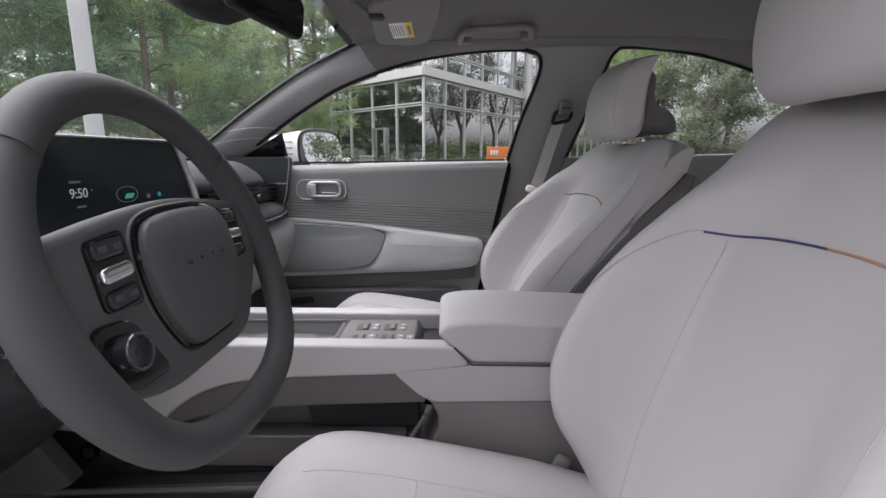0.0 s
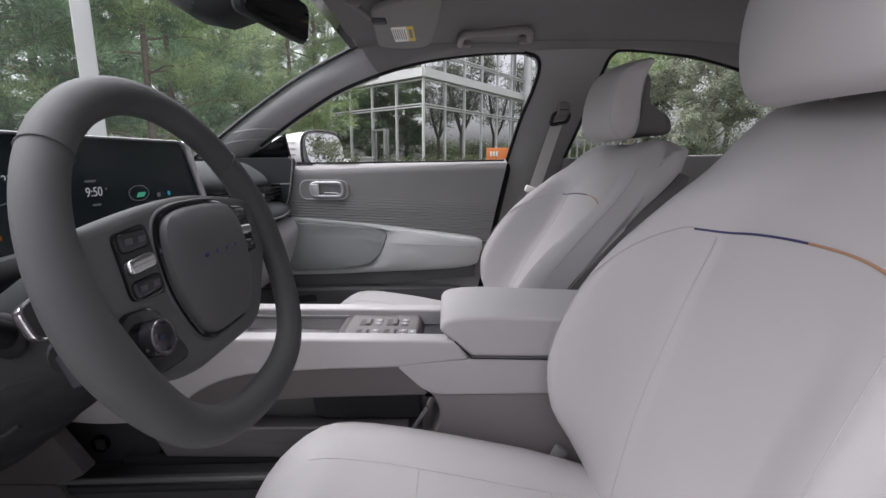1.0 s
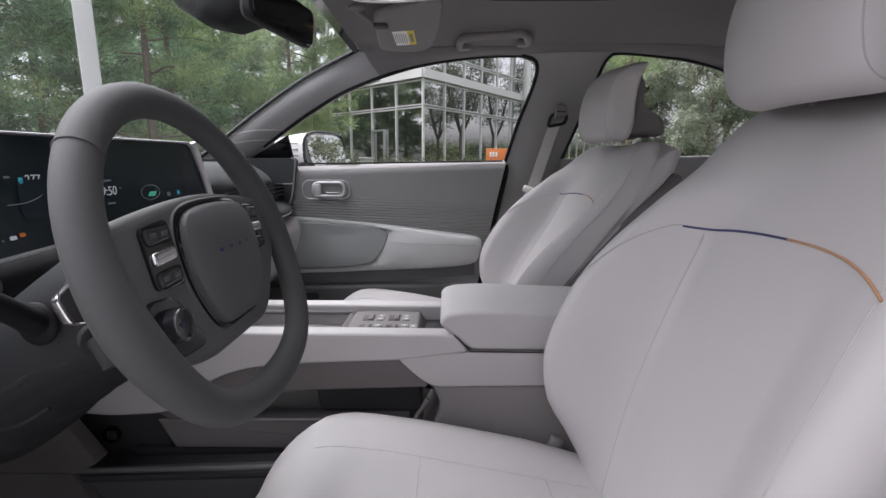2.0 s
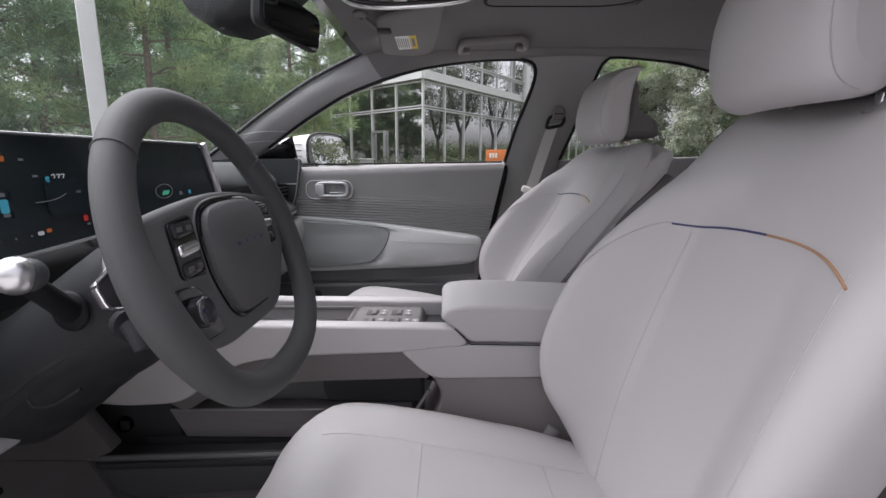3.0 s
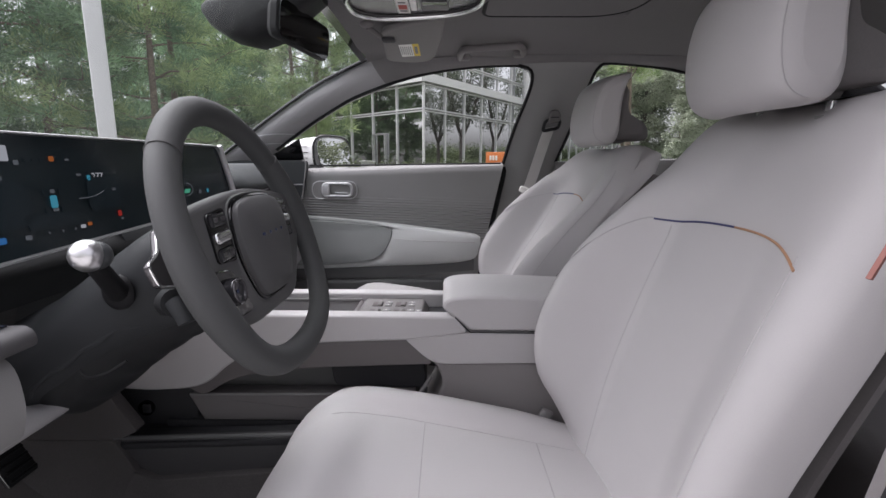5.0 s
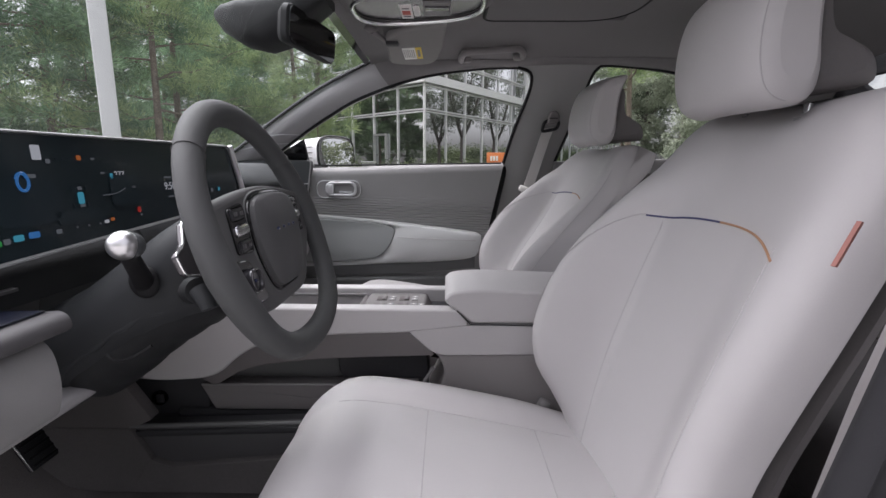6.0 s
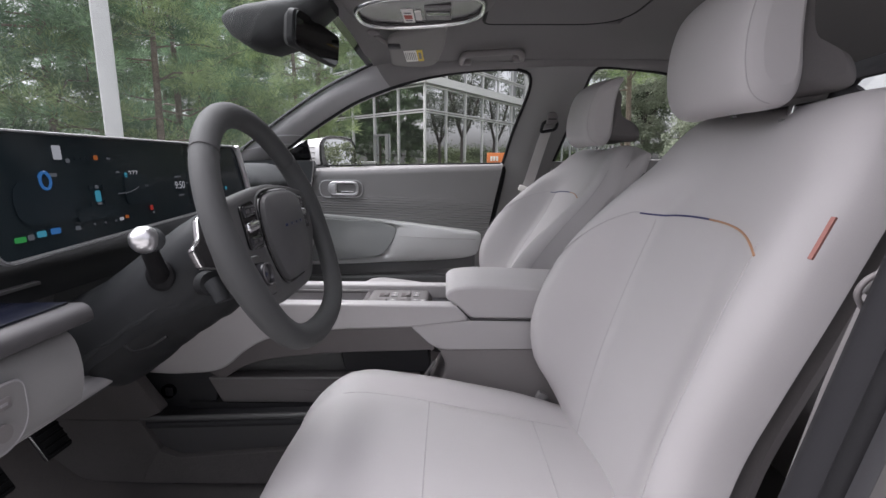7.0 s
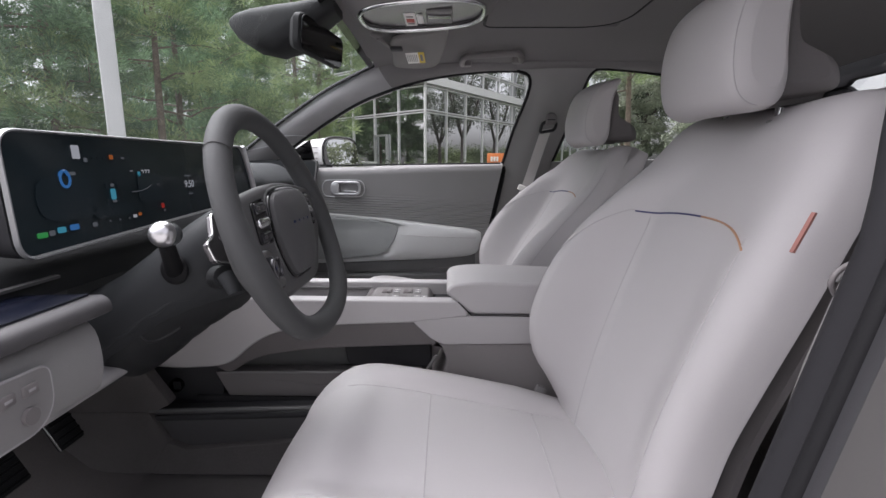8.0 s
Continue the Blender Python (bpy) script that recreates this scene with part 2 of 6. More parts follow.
def to_mesh(name, bm, material, sharp=38, origin=(0, 0, 0)):
    bmesh.ops.recalc_face_normals(bm, faces=bm.faces)
    bmesh.ops.translate(bm, verts=bm.verts, vec=-Vector(origin))
    me = bpy.data.meshes.new(name)
    bm.to_mesh(me)
    bm.free()
    me.materials.append(material)
    me.set_sharp_from_angle(angle=radians(sharp))
    for p in me.polygons:
        p.use_smooth = len(p.vertices) <= 8  # large end faces stay flat
    return me


def part(name, bm, material, parent, label="", sharp=38):
    """A mesh under a thing or a part; the bmesh is in world metres."""
    base = BASE[parent.name]
    ob = new(name, to_mesh(name, bm, material, sharp, base))
    ob.parent = parent
    BASE[ob.name] = base
    return tagged(ob, label)


def solo(name, bm, material, label, category, kind="", group="", sharp=38):
    """A thing of one mesh."""
    lo = Vector((min(v.co.x for v in bm.verts), min(v.co.y for v in bm.verts), min(v.co.z for v in bm.verts)))
    hi = Vector((max(v.co.x for v in bm.verts), max(v.co.y for v in bm.verts), max(v.co.z for v in bm.verts)))
    base = Vector(((lo.x + hi.x) / 2, (lo.y + hi.y) / 2, lo.z))
    ob = new(name, to_mesh(name, bm, material, sharp, base))
    ob.location = base
    BASE[ob.name] = base
    return tagged(ob, label, category, group, kind)


def spline(points, steps=6, closed=False):
    """A smooth curve through the points (Catmull-Rom)."""
    p = [Vector(q) for q in points]
    n = len(p)
    out = []
    for i in range(n if closed else n - 1):
        if closed:
            a, b, c, d = p[i - 1], p[i], p[(i + 1) % n], p[(i + 2) % n]
        else:
            a, b, c, d = p[max(i - 1, 0)], p[i], p[i + 1], p[min(i + 2, n - 1)]
        for k in range(steps):
            t = k / steps
            out.append(0.5 * (2 * b + (c - a) * t + (2 * a - 5 * b + 4 * c - d) * t * t + (3 * b - a - 3 * c + d) * t ** 3))
    if not closed:
        out.append(p[-1])
    return out


def rounded(points, radius, steps=5):
    """A closed outline with its corners rounded; radius one number or one a corner."""
    p = [Vector(q) for q in points]
    n = len(p)
    out = []
    for i in range(n):
        r = radius[i] if isinstance(radius, (list, tuple)) else radius
        a, b, c = p[i - 1], p[i], p[(i + 1) % n]
        r1 = min(r, (a - b).length * 0.49)
        r2 = min(r, (c - b).length * 0.49)
        if r1 < 1e-5:
            out.append(b)
            continue
        s, e = b + (a - b).normalized() * r1, b + (c - b).normalized() * r2
        for k in range(steps + 1):
            t = k / steps
            out.append((1 - t) ** 2 * s + 2 * t * (1 - t) * b + t * t * e)
    return out


def loft(rings, closed=True, caps=True, bm=None):
    """A skin over rings of equally many points."""
    bm = bm or bmesh.new()
    rows = [[bm.verts.new(q) for q in ring] for ring in rings]
    n = len(rows[0])
    for a, b in zip(rows, rows[1:]):
        for i in range(n if closed else n - 1):
            j = (i + 1) % n
            bm.faces.new((a[i], a[j], b[j], b[i]))
    if caps and closed:
        bm.faces.new(rows[0][::-1])
        bm.faces.new(rows[-1])
    return bm


def extruded(outline, shift, bevel=0.0, bm=None, segments=2):
    """A slab: an outline in space and its copy moved by shift, with inset rounded rims."""
    shift = Vector(shift)
    pts = [Vector(q) for q in outline]
    c = sum(pts, Vector()) / len(pts)
    n = shift.normalized()
    length = shift.length

    def inset(d):
        out = []
        m = len(pts)
        for i in range(m):
            t = (pts[(i + 1) % m] - pts[i - 1])
            side = t.cross(n)
            if side.length < 1e-9:
                side = c - pts[i]
            side.normalize()
            out.append((pts[i], side))
        area = sum(((pts[i] - c).cross(pts[(i + 1) % m] - c)).dot(n) for i in range(m))
        sign = -1 if area > 0 else 1
        return [p + s * d * sign for p, s in out]

    if bevel:
        arc = [math.pi / 2 * k / segments for k in range(segments + 1)]
        def rim(g, far):
            d = bevel * (1 - math.cos(g))
            return [q + n * (length - d if far else d) for q in inset(bevel * (1 - math.sin(g)))]

        rings = [rim(g, False) for g in arc] + [rim(g, True) for g in arc[::-1]]
    else:
        rings = [pts, [q + shift for q in pts]]
    return loft(rings, bm=bm)


def tube(path, radius, seg=10, squash=None, bm=None, caps=True, closed=False):
    """A round bar along a path; radius a number or a function of 0..1. squash: a flattened section (across, along up)."""
    path = [Vector(q) for q in path]
    n = len(path)
    rings = []
    up = None
    for i, p in enumerate(path):
        a = path[i - 1] if (i or closed) else path[0]
        b = path[(i + 1) % n] if (i < n - 1 or closed) else path[-1]
        t = (b - a).normalized()
        if up is None:
            up = t.orthogonal().normalized()
        up = (up - t * up.dot(t)).normalized()
        side = t.cross(up)
        r = radius(i / max(1, n - 1)) if callable(radius) else radius
        rings.append([p + (side * math.cos(2 * math.pi * k / seg) + up * math.sin(2 * math.pi * k / seg)) * r for k in range(seg)])
    if closed:
        rings.append(rings[0])
        bm = bm or bmesh.new()
        rows = [[bm.verts.new(q) for q in r] for r in rings[:-1]]
        for i in range(n):
            a, b = rows[i], rows[(i + 1) % n]
            best = 0
            if i == n - 1:
                best = min(range(seg), key=lambda s: (a[0].co - b[s].co).length)
            for k in range(seg):
                bm.faces.new((a[k], a[(k + 1) % seg], b[(k + 1 + best) % seg], b[(k + best) % seg]))
        return bm
    return loft(rings, caps=caps, bm=bm)


def ribbon(path, width, thick, bm=None):
    """A flat band along a path; width is a vector across it."""
    width = Vector(width)
    path = [Vector(q) for q in path]
    rings = []
    for i, p in enumerate(path):
        t = (path[min(i + 1, len(path) - 1)] - path[max(i - 1, 0)]).normalized()
        n = t.cross(width).normalized() * thick / 2
        rings.append([p - width / 2 - n, p + width / 2 - n, p + width / 2 + n, p - width / 2 + n])
    return loft(rings, bm=bm)


def rbox(centre, size, bevel=0.004, turn=None, bm=None, segments=2):
    """A box with rounded edges."""
    own = bmesh.new()
    bmesh.ops.create_cube(own, size=1.0)
    bmesh.ops.scale(own, verts=own.verts, vec=size)
    if bevel:
        bmesh.ops.bevel(own, geom=own.edges[:], offset=min(bevel, min(size) * 0.45), segments=segments, affect="EDGES", profile=0.5)
    m = Matrix.Translation(centre) @ (turn.to_4x4() if turn else Matrix.Identity(4))
    bmesh.ops.transform(own, matrix=m, verts=own.verts)
    if bm is None:
        return own
    me = bpy.data.meshes.new("tmp")
    own.to_mesh(me)
    own.free()
    bm.from_mesh(me)
    bpy.data.meshes.remove(me)
    return bm


def ball(centre, radius, scale=(1, 1, 1), turn=None, seg=24):
    bm = bmesh.new()
    bmesh.ops.create_uvsphere(bm, u_segments=seg, v_segments=seg // 2, radius=radius)
    bmesh.ops.scale(bm, verts=bm.verts, vec=scale)
    m = Matrix.Translation(centre) @ (turn.to_4x4() if turn else Matrix.Identity(4))
    bmesh.ops.transform(bm, matrix=m, verts=bm.verts)
    return bm


def strip(edge_a, edge_b, bulge, thick, across=8, fade=1.0):
    """A curved band between two edges of equally many points, thickened outwards; its bulge fades over the last third."""
    bulge = Vector(bulge)
    n = bulge.normalized()
    rings = []
    for i, (a, b) in enumerate(zip(edge_a, edge_b)):
        a, b = Vector(a), Vector(b)
        late = max(0.0, i / (len(edge_a) - 1) - 0.66) / 0.34
        grow = 1 - (1 - fade) * late * late * (3 - 2 * late)
        face = [a.lerp(b, k / across) + bulge * grow * math.sin(math.pi * k / across) for k in range(across + 1)]
        back = [q - n * thick for q in face[::-1]]
        rings.append(face + back)
    return loft(rings)


def resample(points, n):
    pts = [Vector(q) for q in points]
    d = [0.0]
    for a, b in zip(pts, pts[1:]):
        d.append(d[-1] + (b - a).length)
    out = []
    k = 0
    for i in range(n):
        s = d[-1] * i / (n - 1)
        while k < len(pts) - 2 and d[k + 1] < s:
            k += 1
        t = (s - d[k]) / max(1e-9, d[k + 1] - d[k])
        out.append(pts[k].lerp(pts[k + 1], t))
    return out


def text_mesh(words, size, m, extrude=0.0004):
    """Words in the built-in font as a bmesh; m places them (x along the line, y up)."""
    cu = bpy.data.curves.new("words", "FONT")
    cu.body = words
    cu.size = size
    cu.extrude = extrude
    cu.align_x = "CENTER"
    cu.align_y = "CENTER"
    ob = bpy.data.objects.new("words", cu)
    scene.collection.objects.link(ob)
    bpy.context.view_layer.update()
    me = bpy.data.meshes.new_from_object(ob.evaluated_get(bpy.context.evaluated_depsgraph_get()))
    bpy.data.objects.remove(ob)
    bm = bmesh.new()
    bm.from_mesh(me)
    bpy.data.meshes.remove(me)
    bmesh.ops.transform(bm, matrix=m, verts=bm.verts)
    return bm


def lerp_table(table, x):
    """Straight-line lookup in a short table of (x, value)."""
    for (a, va), (b, vb) in zip(table, table[1:]):
        if x <= b:
            t = max(0.0, (x - a) / (b - a))
            t = t * t * (3 - 2 * t) * 0.5 + t * 0.5
            return va + (vb - va) * t
    return table[-1][1]


def smooth_table(table, x):
    """Rounded lookup in a short table of (x, value)."""
    x = min(max(x, table[0][0]), table[-1][0])
    n = len(table)
    i = max(k for k in range(n - 1) if table[k][0] <= x or k == 0)
    slope = [(table[min(n - 1, k + 1)][1] - table[max(0, k - 1)][1]) / (table[min(n - 1, k + 1)][0] - table[max(0, k - 1)][0]) for k in (i, i + 1)]
    (a, va), (b, vb) = table[i], table[i + 1]
    h = b - a
    t = (x - a) / h
    return (2 * t ** 3 - 3 * t * t + 1) * va + (t ** 3 - 2 * t * t + t) * h * slope[0] + (3 * t * t - 2 * t ** 3) * vb + (t ** 3 - t * t) * h * slope[1]


# ---- car shell: floor, headliner, pillars, windows ----
def side_y(z):
    """How far the passenger side's inner face stands from the middle at a height above the belt."""
    return 0.755 - 0.33 * (z - 1.05)


def on_side(points, inward=0.0):
    return [Vector((x, side_y(z) - inward, z)) for x, z in points]


def roof_z(x, y):
    z = 1.432 - 0.036 * (abs(y) / 0.62) ** 5
    if x < 0.15:
        z -= 0.30 * (0.15 - x) ** 2
    if x > 0.75:
        z -= 0.14 * (x - 0.75) ** 1.6
    # the front corners lift to meet the windscreen pillars
    side, front = min(1.0, max(0.0, (abs(y) - 0.44) / 0.20)), min(1.0, max(0.0, (0.06 - x) / 0.24))
    return z + 0.034 * side * side * (3 - 2 * side) * front * front * (3 - 2 * front)


# panes
def pane(name, outline, label, material, shift=(0, 0.003, 0)):
    ob = solo(name, extruded(outline, shift), material, label, "window glass", "structure")
    ob.visible_shadow = False
    return ob


def make_headliner():
    bm = bmesh.new()
    nx, ny = 60, 40
    hole = (0.19, 0.56, 0.275)
    xs = sorted(set([-0.178 + 1.53 * i / nx for i in range(nx + 1)]) | {hole[0], hole[1]})
    ys = sorted(set([-0.64 + 1.28 * j / ny for j in range(ny + 1)]) | {-hole[2], hole[2]})
    grid = [[bm.verts.new((x, y, roof_z(x, y))) for y in ys] for x in xs]
    for i in range(len(xs) - 1):
        for j in range(len(ys) - 1):
            cx, cy = (xs[i] + xs[i + 1]) / 2, (ys[j] + ys[j + 1]) / 2
            if hole[0] < cx < hole[1] and abs(cy) < hole[2]:
                continue
            bm.faces.new((grid[i][j], grid[i][j + 1], grid[i + 1][j + 1], grid[i + 1][j]))
    bmesh.ops.delete(bm, geom=[v for v in bm.verts if not v.link_faces], context="VERTS")
    ret = bmesh.ops.extrude_face_region(bm, geom=bm.faces[:])
    bmesh.ops.translate(bm, verts=[v for v in ret["geom"] if isinstance(v, bmesh.types.BMVert)], vec=(0, 0, 0.03))
    return solo("ceiling", bm, CLOTH, "grey woven cloth headliner of the car roof", "headliner", "structure")


make_headliner()

# the outer roof skin closes the light out
roof_rings = []
for i in range(25):
    x = -0.20 + 1.56 * i / 24
    roof_rings.append([Vector((x, y, roof_z(x, y) + 0.05)) for y in [-0.66 + 1.32 * j / 20 for j in range(21)]] + [Vector((x, y, roof_z(x, y) + 0.06)) for y in [0.66 - 1.32 * j / 20 for j in range(21)]])
solo("roof_skin", loft(roof_rings), PAINT, "white painted steel car roof over the headliner", "car roof", "structure")

# sunroof blind with its rounded front corner
blind = rounded([(0.186, -0.268, 1.427), (0.186, 0.268, 1.427), (0.565, 0.268, 1.427), (0.565, -0.268, 1.427)], [0.03, 0.03, 0.13, 0.13], 8)
sunroof = thing("sunroof_blind", (0.37, 0, 1.43), "closed grey cloth sunroof blind in the car ceiling", "sunroof")
bm = extruded([(p.x, p.y, p.z) for p in blind], (0, 0, 0.012), 0.004)
part("blind_panel", bm, CLOTH, sunroof)
# black tube laid in as the shadow line round the blind
part("gap_shadow", tube([(p.x, p.y, roof_z(p.x, p.y) - 0.001) for p in blind], 0.0055, 8, closed=True), RUBBER, sunroof, "thin black tube painted as the shadow of the blind's gap")

# side rails and pillars of the passenger side
N = 40
win_top = spline([Vector((x, 0, z)) for x, z in ((-0.60, 1.062), (-0.47, 1.148), (-0.35, 1.220), (-0.216, 1.287), (-0.01, 1.350), (0.19, 1.378), (0.335, 1.383))], 8)
win_rear = spline([Vector((x, 0, z)) for x, z in ((0.335, 1.383), (0.375, 1.372), (0.388, 1.345), (0.378, 1.290), (0.338, 1.175), (0.305, 1.05))], 8)
win_top = on_side([(p.x, p.z) for p in win_top])
win_rear = on_side([(p.x, p.z) for p in win_rear])
ws_edge = spline([Vector(q) for q in ((-0.82, 0.735, 1.02), (-0.680, 0.692, 1.103), (-0.53, 0.680, 1.208), (-0.352, 0.665, 1.318), (-0.172, 0.639, 1.398))], 10)

pillar_cut = [k for k, p in enumerate(win_top) if p.x <= -0.135]
a_edge = resample(win_top[: len(pillar_cut) + 1], N)
b_edge = resample(ws_edge, N)
a_pillar = thing("pillar_front", (-0.4, 0.7, 1.05), "smooth grey plastic windscreen pillar trim", "pillar", kind="structure")
part("pillar_trim", strip(a_edge, b_edge, (0.006, -0.022, 0.006), 0.03, fade=0.25), PILLAR, a_pillar)
part("gloss_strip", tube([a_edge[12].lerp(b_edge[12], k / 8) + Vector((0.006, -0.022, 0.006)) * math.sin(math.pi * k / 8) for k in range(9)], 0.0016, 6), SATIN, a_pillar, "thin bright seam line")
part("gloss_strip", tube([a_edge[8].lerp(b_edge[8], k / 8) + Vector((0.006, -0.022, 0.006)) * math.sin(math.pi * k / 8) for k in range(9)], 0.0012, 6), SATIN, a_pillar, "thin bright seam line")

rail_in = [Vector((p.x, 0.60, roof_z(p.x, 0.60) - 0.002)) for p in resample(win_top[len(pillar_cut):], N)]
for k in range(8):
    rail_in[k] = (ws_edge[-1] + Vector((0.002, -0.001, 0.001))).lerp(rail_in[8], (k / 8) ** 1.2)
rail = thing("roof_rail", (0.1, 0.65, 1.36), "grey cloth-covered roof rail above the side window", "roof rail", kind="structure")
part("rail_trim", strip(resample(win_top[len(pillar_cut):], N), rail_in, (0.0, -0.006, -0.006), 0.03), CLOTH, rail)

# B-pillar between the two passenger-side windows
bp_front = on_side([(0.335, 1.386), (0.375, 1.374), (0.390, 1.345), (0.380, 1.290), (0.340, 1.175), (0.307, 1.05), (0.27, 0.86), (0.23, 0.5)])
bp_rear = on_side([(0.655, 1.392), (0.628, 1.389), (0.605, 1.372), (0.588, 1.325), (0.545, 1.185), (0.503, 1.06), (0.47, 0.86), (0.45, 0.5)])
b_pillar = thing("pillar_middle", (0.45, 0.72, 0.5), "dark grey fabric-wrapped middle door pillar", "pillar", kind="structure")
part("pillar_trim", strip(resample(spline(bp_front, 6), N), resample(spline(bp_rear, 6), N), (0, -0.022, 0), 0.05), DOORSKIN, b_pillar)
rail2_out = resample(on_side([(0.33, 1.386), (0.655, 1.392), (0.86, 1.374), (1.04, 1.330), (1.25, 1.25), (1.45, 1.15)]), N)
rail2_in = [Vector((p.x, 0.585, roof_z(p.x, 0.585) - 0.002)) for p in rail2_out]
part("upper_rail_trim", strip(rail2_out, rail2_in, (0, -0.004, -0.006), 0.03), CLOTH, b_pillar)

# black seals round the windows
part("window_seal", tube(resample(win_top[4:] + win_rear[1:], 90), 0.006, 8), RUBBER, rail, "black rubber window seal")
part("outer_seal", tube([p + Vector((0.012, 0.014, 0)) for p in resample(win_rear, 40)], 0.008, 8), GLOSS_BLACK, rail, "gloss black outer seal")
rw = on_side([(0.503, 1.06), (0.545, 1.185), (0.588, 1.325), (0.610, 1.375), (0.655, 1.390), (0.86, 1.371), (1.04, 1.327), (1.25, 1.247)])
part("rear_window_seal", tube(resample(spline(rw, 6), 70), 0.006, 8), RUBBER, b_pillar, "black rubber window seal")

# rear door sill line and rear quarter
rear_door = thing("rear_door", (0.9, 0.75, 0.4), "closed dark grey rear passenger door panel", "car door")
part("door_panel", extruded([(0.46, 0.735, 0.4), (0.50, 0.74, 1.062), (1.5, 0.74, 1.085), (1.5, 0.735, 0.4)], (0, 0.05, 0), 0.008), MID, rear_door)
c_pillar = thing("pillar_rear", (1.5, 0.6, 1.0), "dark grey rear roof pillar trim", "pillar", kind="structure")
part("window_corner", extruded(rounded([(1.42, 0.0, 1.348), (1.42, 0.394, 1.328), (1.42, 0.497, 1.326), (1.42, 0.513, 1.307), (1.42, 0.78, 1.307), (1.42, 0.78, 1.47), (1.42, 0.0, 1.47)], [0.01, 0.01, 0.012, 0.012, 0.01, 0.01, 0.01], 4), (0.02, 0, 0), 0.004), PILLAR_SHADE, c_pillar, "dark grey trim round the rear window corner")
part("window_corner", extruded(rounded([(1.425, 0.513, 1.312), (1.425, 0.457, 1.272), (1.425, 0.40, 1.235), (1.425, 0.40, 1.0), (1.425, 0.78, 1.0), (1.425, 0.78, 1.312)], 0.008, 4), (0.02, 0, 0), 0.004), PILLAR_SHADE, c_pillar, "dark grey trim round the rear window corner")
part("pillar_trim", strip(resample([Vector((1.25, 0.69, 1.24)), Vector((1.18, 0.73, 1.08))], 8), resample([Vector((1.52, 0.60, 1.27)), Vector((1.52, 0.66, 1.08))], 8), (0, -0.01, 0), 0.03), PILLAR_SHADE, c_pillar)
# dark shell grey on the bench stands for the shade behind the seats
rear_bench = thing("rear_bench", (1.3, 0, 0.35), "rear bench backrest with shade put into its dark grey", "rear seat")
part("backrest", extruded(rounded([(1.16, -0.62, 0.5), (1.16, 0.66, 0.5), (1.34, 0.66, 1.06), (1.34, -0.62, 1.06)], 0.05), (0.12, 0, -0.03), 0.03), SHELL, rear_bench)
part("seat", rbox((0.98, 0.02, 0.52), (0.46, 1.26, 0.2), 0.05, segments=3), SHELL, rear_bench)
pane("rear_window", [(1.36, -0.56, 1.37), (1.36, 0.56, 1.37), (1.95, 0.60, 1.10), (1.95, -0.60, 1.10)], "clear sloping rear window", TINTED, (0.002, 0, 0.003))
solo("rear_shelf", rbox((1.62, 0, 1.06), (0.5, 1.3, 0.02), 0.006), DARK, "black rear parcel shelf", "shelf", "structure")

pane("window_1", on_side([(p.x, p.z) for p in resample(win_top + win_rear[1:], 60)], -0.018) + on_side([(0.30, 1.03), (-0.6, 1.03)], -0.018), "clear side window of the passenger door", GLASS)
pane("window_2", on_side([(0.50, 1.05), (0.545, 1.185), (0.588, 1.325), (0.61, 1.378), (0.655, 1.395), (0.86, 1.376), (1.04, 1.332), (1.25, 1.25), (1.20, 1.07)], -0.018), "lightly tinted rear side window", TINTED)
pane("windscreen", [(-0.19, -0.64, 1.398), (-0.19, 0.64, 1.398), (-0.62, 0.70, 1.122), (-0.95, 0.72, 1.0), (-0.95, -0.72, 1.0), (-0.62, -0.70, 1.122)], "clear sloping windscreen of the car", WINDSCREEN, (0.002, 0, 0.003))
# black border of the windscreen
border = thing("windscreen_border", (-0.2, 0, 1.38), "black printed border strip of the windscreen", "windscreen border", kind="structure")
part("top_band", ribbon([(-0.186, -0.6, 1.392), (-0.186, 0, 1.397), (-0.186, 0.6, 1.390)], (0.016, 0, 0.012), 0.003), GLOSS_BLACK, border)
part("side_band", tube([p + Vector((-0.006, -0.006, 0.003)) for p in ws_edge], 0.007, 8), GLOSS_BLACK, border)

# floor, tunnel side, bulkhead, driver's sill
floor_bm = bmesh.new()
rows = []
for i in range(31):
    x = -1.05 + 2.3 * i / 30
    toe = 0.0 if x > -0.72 else (-0.72 - x) * 0.9
    rows.append([floor_bm.verts.new((x, y, 0.325 + toe + 0.004 * noise.noise((x * 9, y * 9, 0)))) for y in [-0.74 + 1.48 * j / 30 for j in range(31)]])
for a, b in zip(rows, rows[1:]):
    for j in range(30):
        floor_bm.faces.new((a[j], a[j + 1], b[j + 1], b[j]))
ret = bmesh.ops.extrude_face_region(floor_bm, geom=floor_bm.faces[:])
bmesh.ops.translate(floor_bm, verts=[v for v in ret["geom"] if isinstance(v, bmesh.types.BMVert)], vec=(0, 0, -0.05))
solo("floor", floor_bm, CARPET, "black carpeted car floor", "car floor", "structure")
solo("wall_front", rbox((-1.06, 0, 0.52), (0.04, 1.5, 0.88), 0.01), DARK, "black bulkhead behind the dashboard", "bulkhead", "structure")
solo("wall_rear", rbox((1.98, 0, 0.7), (0.04, 1.5, 0.75), 0.01), DARK, "dark rear wall of the car body", "car body", "structure")
solo("door_sill", rbox((0.1, -0.78, 0.36), (2.3, 0.12, 0.14), 0.03, segments=3), DARK, "black sill under the open door", "door sill", "structure")

# passenger door
door = thing("passenger_door", (-0.1, 0.76, 0.35), "closed passenger door with grey trim and pale armrest", "car door")


def belt_z(x):
    return 1.032 + 0.034 * (x + 0.45)


def arm_top(x):
    return 0.829 - 0.105 * (x + 0.13) - 0.12 * max(0.0, x + 0.05) ** 2 + 0.0


